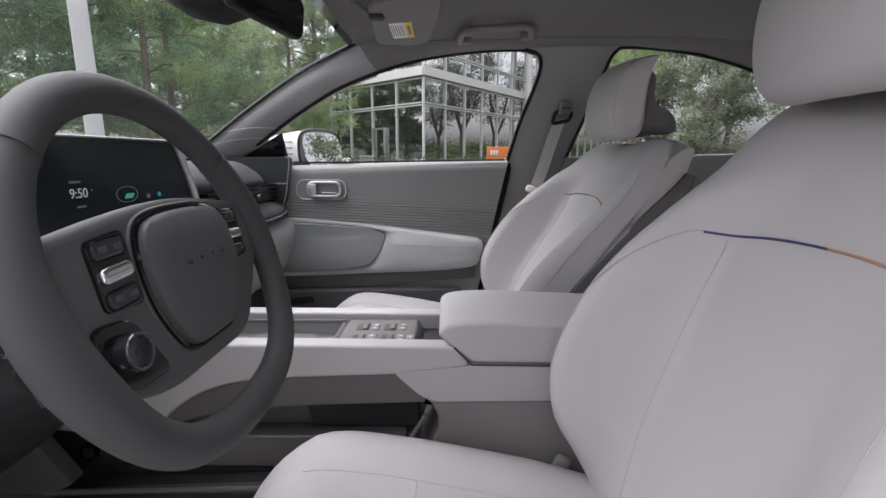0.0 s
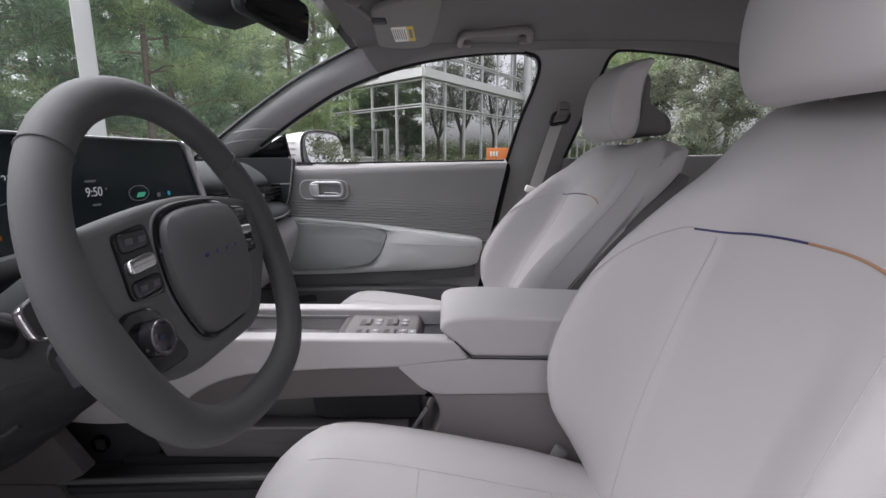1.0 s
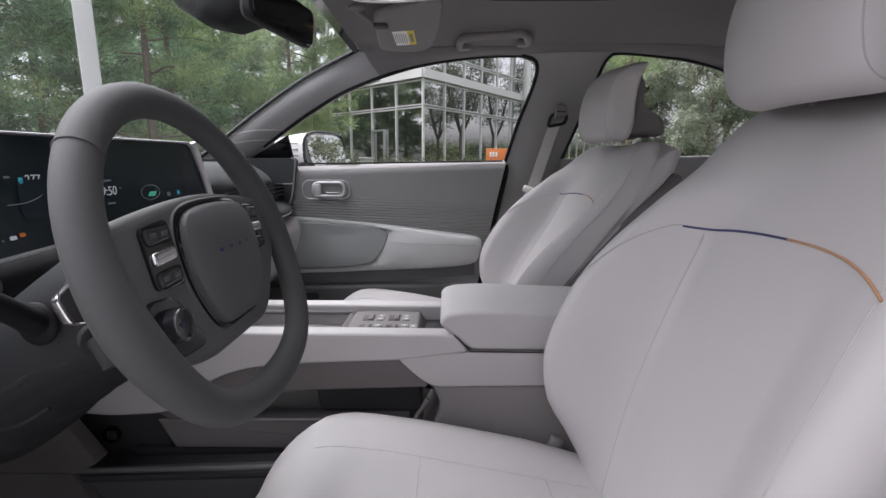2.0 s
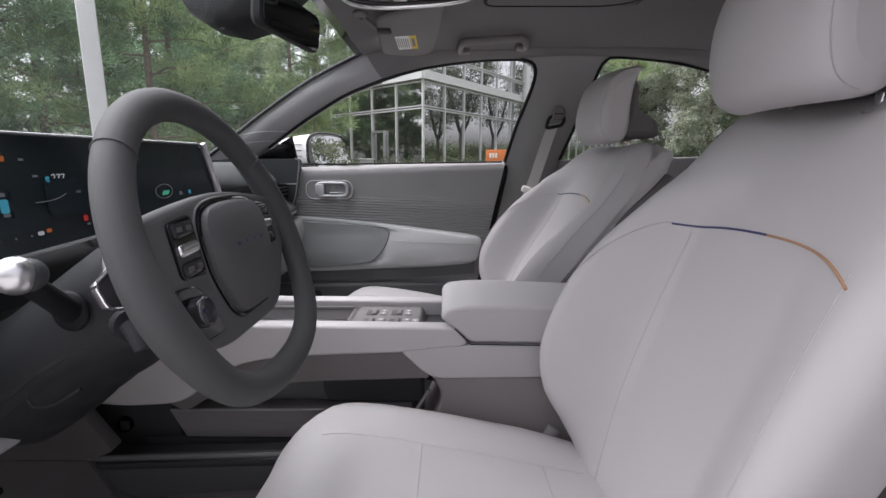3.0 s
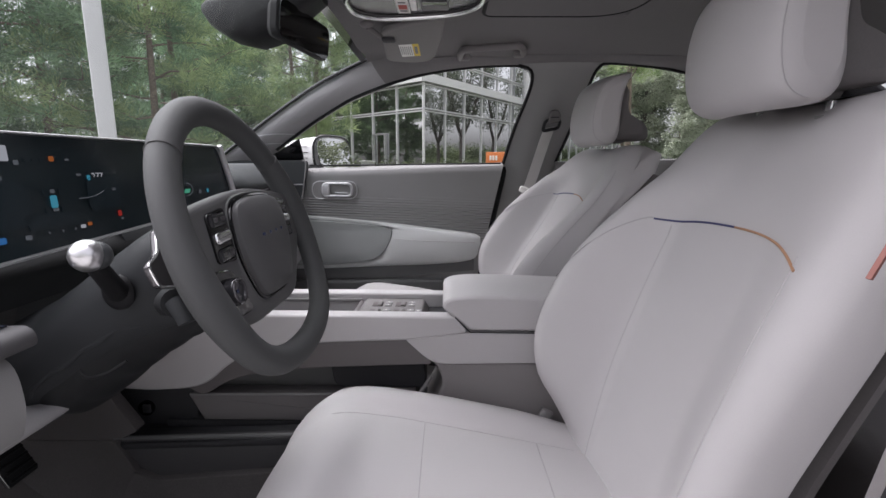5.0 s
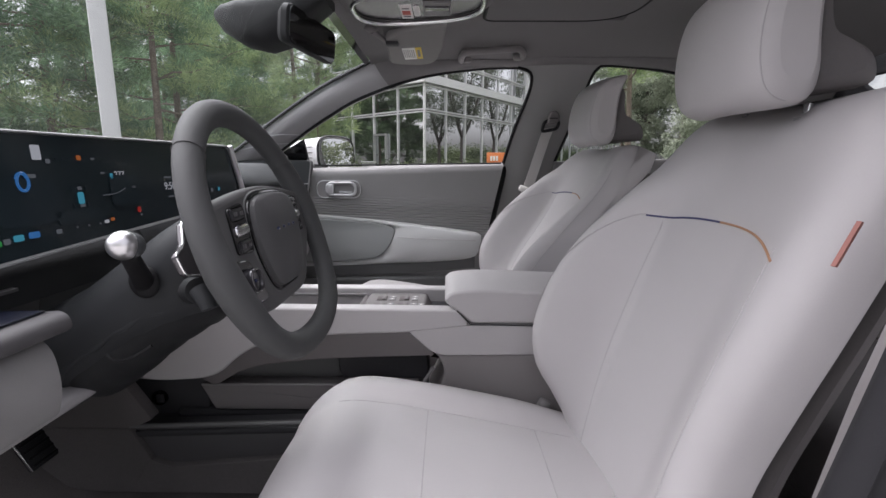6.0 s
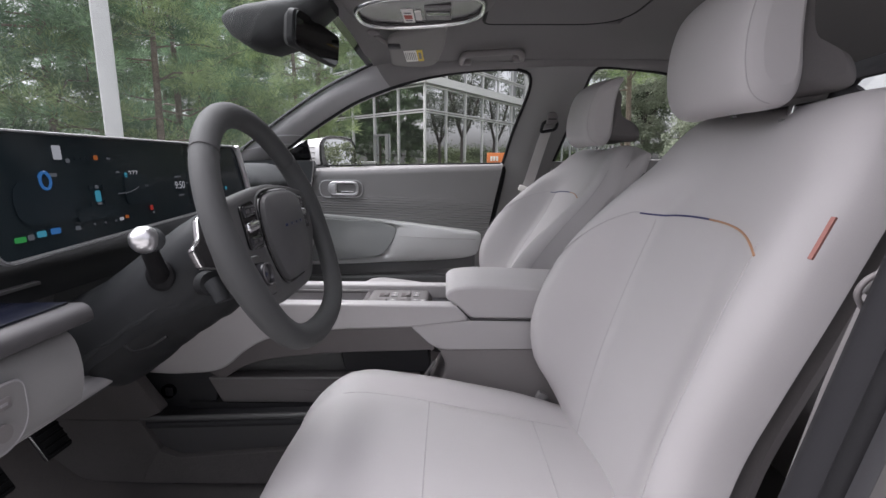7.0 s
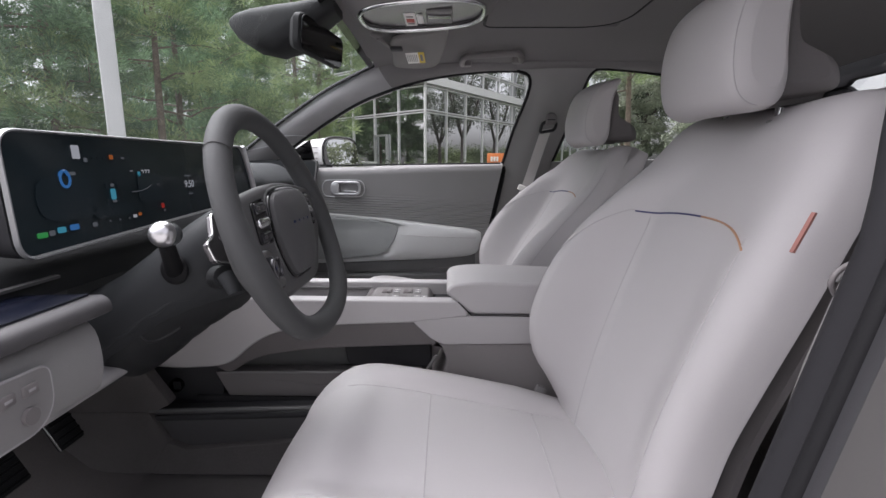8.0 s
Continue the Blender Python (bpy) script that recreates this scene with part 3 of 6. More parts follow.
def door_inner(x, z):
    """Inner face of the door trim, in y."""
    top = belt_z(x)
    d = top - z
    y = 0.728 + 0.0 * x
    if d < 0.03:
        y += 0.03 * (1 - d / 0.03) ** 2
    if d > 0.03:
        y += 0.012 * min(1.0, (d - 0.03) / 0.15)
    return y


def door_rear(z):
    return 0.305 - 0.21 * max(0.0, 1.05 - z)


rows = []
z_list = [0.42 + 0.028 * i for i in range(9)] + [0.665 + 0.0016 * i for i in range(163)] + [0.926 + 0.008 * i for i in range(14)] + [1.04, 1.05, 1.06]
panel_bm = bmesh.new()
grid = []
for z0 in z_list:
    row = []
    for i in range(37):
        s = i / 36
        x = -0.60 + s * (door_rear(z0) + 0.60)
        z = min(z0, belt_z(x))
        y = door_inner(x, z)
        rib_z0, rib_z1 = arm_top(x) + 0.0, 0.845 + 0.075 * (0.5 - 0.4 * s) + 0.04
        if 0.70 < z < rib_z1 + 0.03:
            fade = min(1.0, max(0.0, (rib_z1 + 0.03 - z) / 0.05))
            y -= 0.0042 * fade * (0.5 + 0.5 * math.sin(2 * math.pi * (z - 0.03 * (1 - s)) / 0.0096))
        row.append(panel_bm.verts.new((x, y, z)))
    row.append(panel_bm.verts.new((door_rear(z0) + 0.004, 0.79, min(z0, belt_z(door_rear(z0))))))
    grid.append(row)
for a, b in zip(grid, grid[1:]):
    for i in range(len(a) - 1):
        panel_bm.faces.new((a[i], a[i + 1], b[i + 1], b[i]))
cap = [panel_bm.verts.new((v.co.x, 0.80, v.co.z)) for v in grid[-1]]
for i in range(len(cap) - 1):
    panel_bm.faces.new((grid[-1][i], grid[-1][i + 1], cap[i + 1], cap[i]))
bmesh.ops.remove_doubles(panel_bm, verts=panel_bm.verts, dist=0.00005)
part("door_panel", panel_bm, DOORSKIN, door, "grey ribbed door skin", sharp=60)

# pale armrest moulding, with a hollow for the speaker mesh
arm_out = spline([Vector((x, 0, z)) for x, z in ((-0.56, 0.862), (-0.40, 0.853), (-0.13, 0.829), (0.05, 0.808), (0.19, 0.790), (0.222, 0.775), (0.214, 0.735), (0.200, 0.697), (0.12, 0.678), (-0.08, 0.662), (-0.30, 0.650), (-0.56, 0.643))], 6)
arm_in = spline([Vector((x, 0, z)) for x, z in ((-0.56, 0.846), (-0.40, 0.839), (-0.20, 0.824), (-0.13, 0.812), (-0.112, 0.798), (-0.118, 0.770), (-0.135, 0.735), (-0.165, 0.700), (-0.21, 0.684), (-0.30, 0.674), (-0.42, 0.667), (-0.56, 0.662))], 6)


def arm_y(x, z):
    reach = min(1.0, max(0.0, (x + 0.22) / 0.2))
    return 0.718 - 0.045 * reach * max(0.0, math.sin(math.pi * min(1.0, max(0.0, (z - 0.66) / 0.19)))) ** 0.6


ao = resample(arm_out, 80)
ai = resample(arm_in, 80)
arm_bm = bmesh.new()
rings = []
for k in range(9):
    t = k / 8
    ring = []
    for a, b in zip(ao, ai):
        p = a.lerp(b, t)
        lift = 0.014 * min(1.0, 4 * t) ** 0.5 * min(1.0, 6 * (1 - t)) ** 0.5
        ring.append(Vector((p.x, arm_y(p.x, p.z) + 0.018 - lift, p.z)))
    rings.append(ring)
loft([[Vector((p.x, 0.75, p.z)) for p in ao]] + rings + [[Vector((p.x, 0.745, p.z)) for p in ai]], closed=False, bm=arm_bm)
part("armrest", arm_bm, LIT_DOOR_LEATHER, door, "pale grey padded armrest moulding", sharp=50)
part("armrest_seam", tube([Vector((x, arm_y(x, 0.769 - 0.03 * x) - 0.0004, 0.769 - 0.03 * x)) for x in [-0.10 + 0.30 * k / 16 for k in range(17)]], 0.0012, 6), THREAD, door, "thin dark stitched seam")
mesh_bm = loft([[Vector((p.x, 0.722, p.z)) for p in ai], [Vector((p.x * 0.98 - 0.006, 0.712, 0.755 + (p.z - 0.755) * 0.96)) for p in ai], [Vector((p.x * 0.5 - 0.17, 0.709, 0.755 + (p.z - 0.755) * 0.4)) for p in ai]], closed=True)
part("speaker_mesh", mesh_bm, GRILLE, door, "grey finely ribbed speaker mesh")
speaker_ribs = bmesh.new()
for k in range(26):
    z = 0.675 + 0.0066 * k
    x1 = -0.13 - 0.0 * k
    xs = [p.x for p in ai if abs(p.z - z) < 0.012 and p.x > -0.4]
    x1 = (max(xs) if xs else -0.2) - 0.015
    tube([(-0.56, 0.7105, z), (-0.36, 0.7090, z), (x1, 0.7115, z)], 0.0010, 5, bm=speaker_ribs)
tagged(part("mesh_ribs", speaker_ribs, GRILLE, door), kind="stuff")
part("sill_seal", tube([(-0.42, 0.737, 1.042), (0.105, 0.737, 1.0505), (0.295, 0.737, 1.0538)], 0.0030, 8), RUBBER, door, "black rubber window sill seal")
# lower map pocket
part("lower_panel", extruded(rounded([(-0.60, 0.70, 0.36), (-0.60, 0.70, 0.60), (0.16, 0.70, 0.615), (0.12, 0.70, 0.36)], 0.03), (0, 0.03, 0), 0.008), SPOKE, door, "dark charcoal lower door pocket")
# flat black plate; the grip's shadow is in its colour, nothing is cut in
part("grip_shadow_plate", extruded(rounded([(-0.47, 0.697, 0.545), (-0.45, 0.697, 0.575), (-0.37, 0.697, 0.585), (-0.36, 0.697, 0.56)], 0.012), (0, 0.004, 0), 0.001), DARK, door, "black plate painted as the shadow of a grip recess")
part("under_arm", ribbon([(-0.56, 0.735, 0.628), (-0.1, 0.735, 0.642), (0.2, 0.735, 0.668)], (0, 0.0, 0.045), 0.02), SPOKE, door, "dark strip below the armrest")
# handle
hb = rounded([(-0.413, 0.728, 0.92), (-0.413, 0.728, 0.985), (-0.245, 0.728, 0.985), (-0.245, 0.728, 0.92)], 0.031, 8)
bezel = part("handle_bezel", tube(hb, 0.0022, 8, closed=True), SATIN, door, "satin chrome handle surround")
part("bezel_bowl", extruded([(p.x, 0.727, p.z) for p in hb], (0, 0.006, 0), 0.002), MID, bezel, "grey recessed bowl")
lev = rounded([(-0.372, 0.716, 0.931), (-0.372, 0.716, 0.977), (-0.262, 0.716, 0.977), (-0.262, 0.716, 0.931)], 0.021, 8)
lever = part("door_handle", tube(lev, 0.0055, 10, closed=True), SATIN, door, "satin chrome pull lever")
part("lever_root", rbox((-0.357, 0.716, 0.954), (0.028, 0.012, 0.042), 0.005, segments=3), SATIN, lever)
part("finger_cup", extruded(rounded([(-0.342, 0.7225, 0.938), (-0.342, 0.7225, 0.969), (-0.268, 0.7225, 0.969), (-0.268, 0.7225, 0.938)], 0.014), (0, 0.003, 0), 0.001), MID, lever)
part("lever_lip", rbox((-0.30, 0.713, 0.942), (0.05, 0.006, 0.006), 0.002), CHROME, lever)
# wing panel that carries the dashboard line on to the door
wing = rounded([(-0.80, 0.712, 1.060), (-0.427, 0.712, 1.062), (-0.430, 0.712, 1.028), (-0.447, 0.712, 0.920), (-0.475, 0.712, 0.872), (-0.535, 0.712, 0.848), (-0.80, 0.712, 0.80)], [0.0, 0.014, 0.01, 0.03, 0.04, 0.03, 0.0])
wing_part = part("wing_panel", extruded(wing, (0, 0.035, 0), 0.004), COLUMN, door, "charcoal wing panel flush with the dashboard")
part("wing_edge", tube([(p.x, p.y - 0.001, p.z) for p in wing[1:-4]], 0.003, 8), MID, wing_part, "lighter rounded rim")
part("wing_line", ribbon([(-0.80, 0.7105, 0.968), (-0.442, 0.7105, 0.974)], (0, 0, 0.004), 0.003), SATIN, wing_part, "thin silver accent line")
# rear edge seal and door shut gap
part("edge_seal", tube([(door_rear(z) + 0.012, 0.765, z) for z in [0.45 + 0.6 * k / 12 for k in range(13)]], 0.011, 8), RUBBER, door, "black rubber edge seal")
# mirror corner
part("mirror_corner", extruded([Vector((-0.62, 0.752, 1.05)), Vector((-0.46, 0.745, 1.142)), Vector((-0.445, 0.755, 1.045))], (0, 0.012, 0), 0.003), GLOSS_BLACK, door, "black triangular mirror base cover")

# outside mirror
mirror = thing("door_mirror", (-0.42, 0.86, 1.0), "white outside door mirror with black edge", "door mirror")
house_rings = []
for k in range(9):
    t = k / 8
    x = -0.575 + 0.175 * t
    grow = 0.78 + 0.22 * math.sin(math.pi * min(1.0, t * 0.9 + 0.1) / 2)
    house_rings.append([Vector((x + 0.0, 0.97 + 0.112 * grow * math.copysign(abs(math.cos(g)) ** 0.55, math.cos(g)), 1.093 + 0.070 * grow * math.copysign(abs(math.sin(g)) ** 0.6, math.sin(g)))) for g in [2 * math.pi * j / 36 for j in range(36)]])
mturn = Matrix.Translation((-0.455, 0.86, 1.088)) @ Matrix.Rotation(radians(-27), 4, "Z") @ Matrix.Translation((0.42, -0.86, -1.09))
house_rings = [[mturn @ q for q in r] for r in house_rings]
part("housing", loft(house_rings), PAINT, mirror, "white painted mirror housing")
rim_ring = [mturn @ Vector((-0.398, 0.97 + 0.113 * math.copysign(abs(math.cos(g)) ** 0.55, math.cos(g)), 1.093 + 0.071 * math.copysign(abs(math.sin(g)) ** 0.6, math.sin(g)))) for g in [2 * math.pi * j / 48 for j in range(48)]]
part("rim", tube(rim_ring, 0.0055, 8, closed=True), GLOSS_BLACK, mirror, "gloss black rim")
glass_ring = [mturn @ Vector((-0.392, 0.97 + 0.104 * math.copysign(abs(math.cos(g)) ** 0.55, math.cos(g)), 1.093 + 0.063 * math.copysign(abs(math.sin(g)) ** 0.6, math.sin(g)))) for g in [2 * math.pi * j / 48 for j in range(48)]]
nrm = (mturn.to_3x3() @ Vector((1, 0, 0)))
mid = sum(glass_ring, Vector()) / len(glass_ring)
tip_up = Matrix.Rotation(radians(11), 3, nrm.cross(Vector((0, 0, 1))))
glass_ring = [mid + tip_up @ (q - mid) + nrm * 0.006 for q in glass_ring]
nrm = tip_up @ nrm
part("mirror_glass", extruded(glass_ring, nrm * 0.003, 0.0006), MIRROR, mirror, "silvered mirror glass")
for k in range(3):
    z = 1.075 + 0.022 * k
    part("groove", tube([mturn @ Vector((-0.47 + 0.02 * j, 0.857, z)) for j in range(3)], 0.0022, 6), MID, mirror, "grey moulded groove")
part("foot", rbox((-0.47, 0.84, 1.03), (0.09, 0.14, 0.035), 0.012, Matrix.Rotation(radians(-20), 3, "Z"), segments=3), GLOSS_BLACK, mirror)


# ---- front seats ----
def make_seat(y0, x_shift, z_shift, recline, mirror_side, label, squat=1.0):
    """A front seat; mirror_side 1: its blue piping end lies towards +y."""
    sin_r, cos_r = math.sin(recline), math.cos(recline)
    org = Vector((0.345 + x_shift, y0, 0.50 + z_shift))
    up, fwd = Vector((sin_r, 0, cos_r)), Vector((-cos_r, 0, sin_r))
    bol = [(-0.08, 0.0), (0.02, 0.015), (0.07, 0.060), (0.12, 0.115), (0.20, 0.146), (0.33, 0.137), (0.41, 0.110), (0.50, 0.062), (0.58, 0.018), (0.70, 0.0)]
    wid = [(-0.08, 0.228), (0.05, 0.242), (0.20, 0.264), (0.33, 0.258), (0.45, 0.240), (0.55, 0.218), (0.62, 0.203), (0.70, 0.19)]
    near_trim = y0 > 0  # the passenger seat shows its inboard side

    flank = [(-0.08, 0.02), (0.04, 0.040), (0.12, 0.078), (0.19, 0.090), (0.28, 0.082), (0.39, 0.050), (0.48, 0.014), (0.56, 0.0), (0.70, 0.0)]
    outer = [(-0.08, 0.205), (0.10, 0.201), (0.20, 0.196), (0.30, 0.206), (0.40, 0.219), (0.50, 0.230), (0.56, 0.234), (0.62, 0.220), (0.70, 0.20)]

    def height(s):
        """Height along the back; above the piping a squat seat is shorter."""
        return s if s < 0.50 else 0.50 + (s - 0.50) * squat

    def shell_edge(s):
        """Depth at which the hard shell takes over on the visible side; it runs back towards the shoulder."""
        q = min(1.0, max(0.0, (s - 0.26) / 0.36))
        return 0.004 + 0.106 * q * (0.7 + 0.3 * q)

    def half_width(s, v):
        return smooth_table(outer if v < 0 else wid, s)

    def back_front(s, v):
        """How far the face stands forward of the insert plane."""
        w = half_width(s, v)
        if v >= 0:
            b = smooth_table(bol, s)
        elif near_trim:
            b = smooth_table(flank, s)
        else:
            b = smooth_table(bol, s) * 0.12
        a = abs(v) / w
        n = -0.012 * math.cos(min(1.0, a / 0.75) * math.pi / 2) ** 2
        rise = min(1.0, max(0.0, (s - 0.455) / 0.13))
        start = (0.60 if near_trim else 0.32) if v < 0 else (0.61 if near_trim else 0.52) - 0.42 * rise * rise * (3 - 2 * rise)
        ridge = (0.86 if near_trim else 0.72) if v < 0 else 0.82
        if near_trim and s < 0.45:
            n += 0.028 * math.cos(min(1.0, abs(s - 0.16) / 0.29) * math.pi / 2) ** 2 * (1 if a < start else 1 - (a - start) / (1.02 - start))
        if a > start:
            q = min(1.0, (a - start) / (ridge + 0.06 - start))
            n += b * (q * q * (3 - 2 * q))
        if a > ridge:
            q = min(1.0, (a - ridge) / (1 - ridge))
            n -= (b + 0.055) * (1 - math.sqrt(max(0.0, 1 - q * q)))
        if s > 0.57:
            q = min(1.0, (s - 0.57) / 0.11)
            n -= 0.065 * (1 - math.sqrt(max(0.0, 1 - q * q)))
        if s < 0.05:
            q = min(1.0, (0.05 - s) / 0.13)
            n -= 0.06 * (1 - math.sqrt(max(0.0, 1 - q * q)))
        return n

    def back_point(s, v, lift=0.0):
        return org + up * height(s) + Vector((0, v, 0)) + fwd * (back_front(s, v) + lift)

    def back_ring(s):
        front = [back_point(s, half_width(s, k) * (k / 24.0)) for k in range(-24, 25)]
        q = max(0.0, min(1.0, (s - 0.54) / 0.14))
        deep = shell_edge(s) + 0.012 if near_trim else 0.105 - 0.02 * q
        inboard = ((-0.90, 0.97), (-0.97, 0.85), (-1.0, 0.55), (-1.0, 0.15)) if near_trim else ((-0.66, 0.97), (-0.76, 0.85), (-0.86, 0.55), (-0.95, 0.15))
        rear = [org + up * height(s) + Vector((0, half_width(s, c) * c, 0)) - fwd * (min(0.05, deep * 0.6) + (deep - min(0.05, deep * 0.6)) * d) for c, d in ((1.0, 0.25), (0.99, 0.6), (0.94, 0.85), (0.82, 0.97), (0.5, 1.0), (0.0, 1.0), (-0.5, 1.0)) + inboard]
        return front + rear

    seat = thing("car_seat", (org.x - 0.1, y0, 0.33), label, "car seat", "front seats")
    s_list = [-0.08, -0.06, -0.03] + [0.0 + 0.02 * i for i in range(28)] + [0.56, 0.58, 0.60, 0.62, 0.635, 0.65, 0.66, 0.668, 0.674, 0.678]
    part("backrest", loft([back_ring(s) for s in s_list]), LEATHER, seat, sharp=70)
    # hard back panel
    panel = []
    for s in [-0.02 + (0.0212 if near_trim else 0.021) * i for i in range(31)]:
        k = 0.955 if near_trim else 0.965 if 0 < s < 0.58 else 0.93
        edge = shell_edge(s)
        near_side = ((-0.97, edge), (-1.04, edge + 0.004), (-1.065, edge + 0.014), (-1.05, max(0.125, edge + 0.022)), (-0.95, max(0.142, edge + 0.030))) if near_trim else ((-0.80, 0.066), (-0.92, 0.074), (-0.95, 0.090), (-0.91, 0.108), (-0.80, 0.118))
        panel.append([org + up * height(s) + Vector((0, half_width(s, c) * k * c, 0)) - fwd * d for c, d in near_side + ( (-0.4, 0.148 if near_trim else 0.123), (0.0, 0.148 if near_trim else 0.125), (0.5, 0.123), (0.85, 0.118), (0.96, 0.108), (0.998, 0.080), (1, 0.052), (0.98, 0.046))])
    part("back_panel", loft(panel), SHELL, seat, "dark grey hard plastic back panel")
    # seams of the backrest
    for sg in (-1, 1):
        pts = [back_point(s, sg * (0.152 * smooth_table(wid, s) / 0.26 * 0.98 if sg > 0 else 0.136 + 0.030 * s), 0.0002) for s in [-0.02 + 0.49 * k / 24 for k in range(25)]]
        part("seam", tube(pts, 0.0010, 6), THREAD, seat, "fine stitched seam")
    pts = [back_point(0.472 - 0.30 * (k / 20) ** 1.6, 0.155 + 0.075 * math.sin(math.pi / 2 * k / 20), 0.0002) for k in range(21)]
    part("seam", tube(pts, 0.0009, 6), THREAD, seat, "fine stitched seam")
    if near_trim:
        pts = [back_point(s, -0.962 * half_width(s, -1), 0.0004) for s in [0.06 + 0.52 * k / 30 for k in range(31)]]
        part("seam", tube(pts, 0.0009, 6), THREAD, seat, "fine stitched seam")
    # piping over the insert: blue half and orange half
    def pipe_point(u):
        v = 0.155 * u
        return back_point(0.470 + 0.018 * (1 - abs(u) ** 2.2) - (0.0 if near_trim else 0.016) * max(0.0, -u * mirror_side) ** 4, v, 0.0008)

    for half, material, words in ((1, BLUE_PIPE, "navy blue piping"), (-1, ORANGE_PIPE, "orange piping")):
        pts = [pipe_point(half * mirror_side * k / 20) for k in range(21)]
        part("piping", tube(pts, 0.0016, 8), material, seat, words)
    # cushion
    cus = [(-0.06, 0.0), (0.0, 0.004), (0.10, 0.012), (0.30, 0.020), (0.45, 0.020), (0.58, 0.008), (0.62, 0.0)]
    front_x = -0.215 + x_shift

    def top_z(d):
        return z_shift + 0.606 - 0.088 * max(0.0, (d - 0.10) / 0.46) ** 1.1

    def cushion_ring(d):
        """The cushion's section at d metres behind its front."""
        r = min(1.0, d / 0.16)
        nose = 1 - max(0.0, 1 - (1 - r) ** 2.25) ** 0.444
        w = 0.262 - 0.085 * (1 - min(1.0, d / 0.20)) ** 2.2
        b = lerp_table(cus, d)
        zt = top_z(d) - 0.14 * nose
        zb = 0.40 + 0.03 * nose
        top = []
        for k in range(-20, 21):
            a = abs(k) / 20
            z = zt + 0.006 * math.cos(min(1.0, a / 0.6) * math.pi / 2)
            if a > 0.56:
                q = min(1.0, (a - 0.56) / 0.26)
                z += b * q * q * (3 - 2 * q)
            if a > 0.80:
                q = min(1.0, (a - 0.80) / 0.20)
                z -= (b + 0.035) * (1 - math.sqrt(max(0.0, 1 - q * q)))
            top.append(Vector((front_x + d, y0 + w * k / 20, max(z, zb + 0.01))))
        low = [Vector((front_x + d, y0 + w * c, zb + (zt - zb) * e)) for c, e in ((1.0, 0.5), (0.985, 0.2), (0.95, 0.04), (0.5, 0.0), (0.0, 0.0), (-0.5, 0.0), (-0.95, 0.04), (-0.985, 0.2), (-1.0, 0.5))]
        return top + low

    d_list = [0.0, 0.003, 0.008, 0.015, 0.025, 0.04, 0.055, 0.075, 0.10, 0.125, 0.15] + [0.18 + 0.03 * i for i in range(15)]
    part("cushion", loft([cushion_ring(d) for d in d_list]), LEATHER, seat, sharp=70)

    def cushion_point(d, v, lift=0.0004):
        ring = cushion_ring(d)
        w = ring[40].y - y0
        k = min(39, max(0, int((v / w + 1) * 20)))
        t = (v / w + 1) * 20 - k
        return ring[k].lerp(ring[k + 1], t) + Vector((0, 0, lift))

    # the bolster seams; the outboard one lies low on the flank
    for v0, v1 in ((-0.190, -0.205), (0.128, 0.146)):
        pts = [cushion_point(0.10 + 0.45 * k / 30, v0 + (v1 - v0) * min(1.0, (k + 4) / 12), 0.0) for k in range(31)]
        part("seam", tube(pts, 0.0007, 6), THREAD, seat, "fine stitched seam")
    for d in (0.27, 0.478):
        part("seam", tube([cushion_point(d, v, 0.0002) for v in [-0.200 + 0.345 * k / 20 for k in range(21)]], 0.0009, 6), THREAD, seat, "cross seam of the cushion")
    # base under the cushion
    part("seat_base", rbox((front_x + 0.30, y0, 0.375), (0.42, 0.42, 0.09), 0.02), DARK, seat, "black plastic seat base")
    for sg in (-1, 1):
        part("seat_rail", rbox((front_x + 0.30, y0 + sg * 0.19, 0.335), (0.55, 0.03, 0.03), 0.004), DARK, seat, "black steel seat rail")
    # headrest
    tip = org + up * height(0.644)
    hx, hz = tip.x - (0.060 if near_trim else 0.076), tip.z
    lean_back = Matrix.Translation((hx + 0.11, 0, hz)) @ Matrix.Rotation(recline - math.atan(0.296), 4, "Y") @ Matrix.Translation((-hx - 0.11, 0, -hz))
    yh = y0 + (0.019 if y0 < 0 else -0.004)
    pad_prof = spline([Vector((x, 0, z * 0.86)) for x, z in ((0.034, 0.002), (0.006, 0.020), (-0.007, 0.065), (-0.007, 0.125), (0.005, 0.178), (0.030, 0.208), (0.056, 0.222), (0.080, 0.230), (0.073, 0.205), (0.067, 0.165), (0.068, 0.105), (0.073, 0.045), (0.064, 0.008))], 4, closed=True)
    wing_prof = spline([Vector((x, 0, z)) for x, z in ((0.060, 0.022), (0.064, 0.07), (0.062, 0.13), (0.062, 0.172), (0.070, 0.172), (0.076, 0.13), (0.090, 0.098), (0.122, 0.084), (0.150, 0.070), (0.163, 0.048), (0.158, 0.030), (0.11, 0.022))], 4, closed=True)

    def rest_ring(profile, half, t, soft):
        c = Vector((sum(p.x for p in profile) / len(profile), 0, sum(p.z for p in profile) / len(profile)))
        sc = 0.30 + 0.70 * max(0.02, 1 - abs(t) ** soft) ** (1 / 2.6) if abs(t) < 1 else 0.22
        return [lean_back @ Vector((hx + c.x + (p.x - c.x) * (0.45 + 0.55 * sc) + 0.022 * t * t, yh + half * t, hz + c.z + (p.z - c.z) * (0.62 + 0.38 * sc))) for p in profile]

    def rest(profile, half, name, material, words, soft):
        rings = [rest_ring(profile, half, k / 28, soft) for k in range(-28, 29)]
        return part(name, loft(rings), material, seat, words, sharp=60)

    rest(pad_prof, 0.110, "headrest", LEATHER, "pale grey leather headrest pad", 12)
    for sg in (-1, 1):
        ring = rest_ring(pad_prof, 0.1103, sg * 0.945, 12)
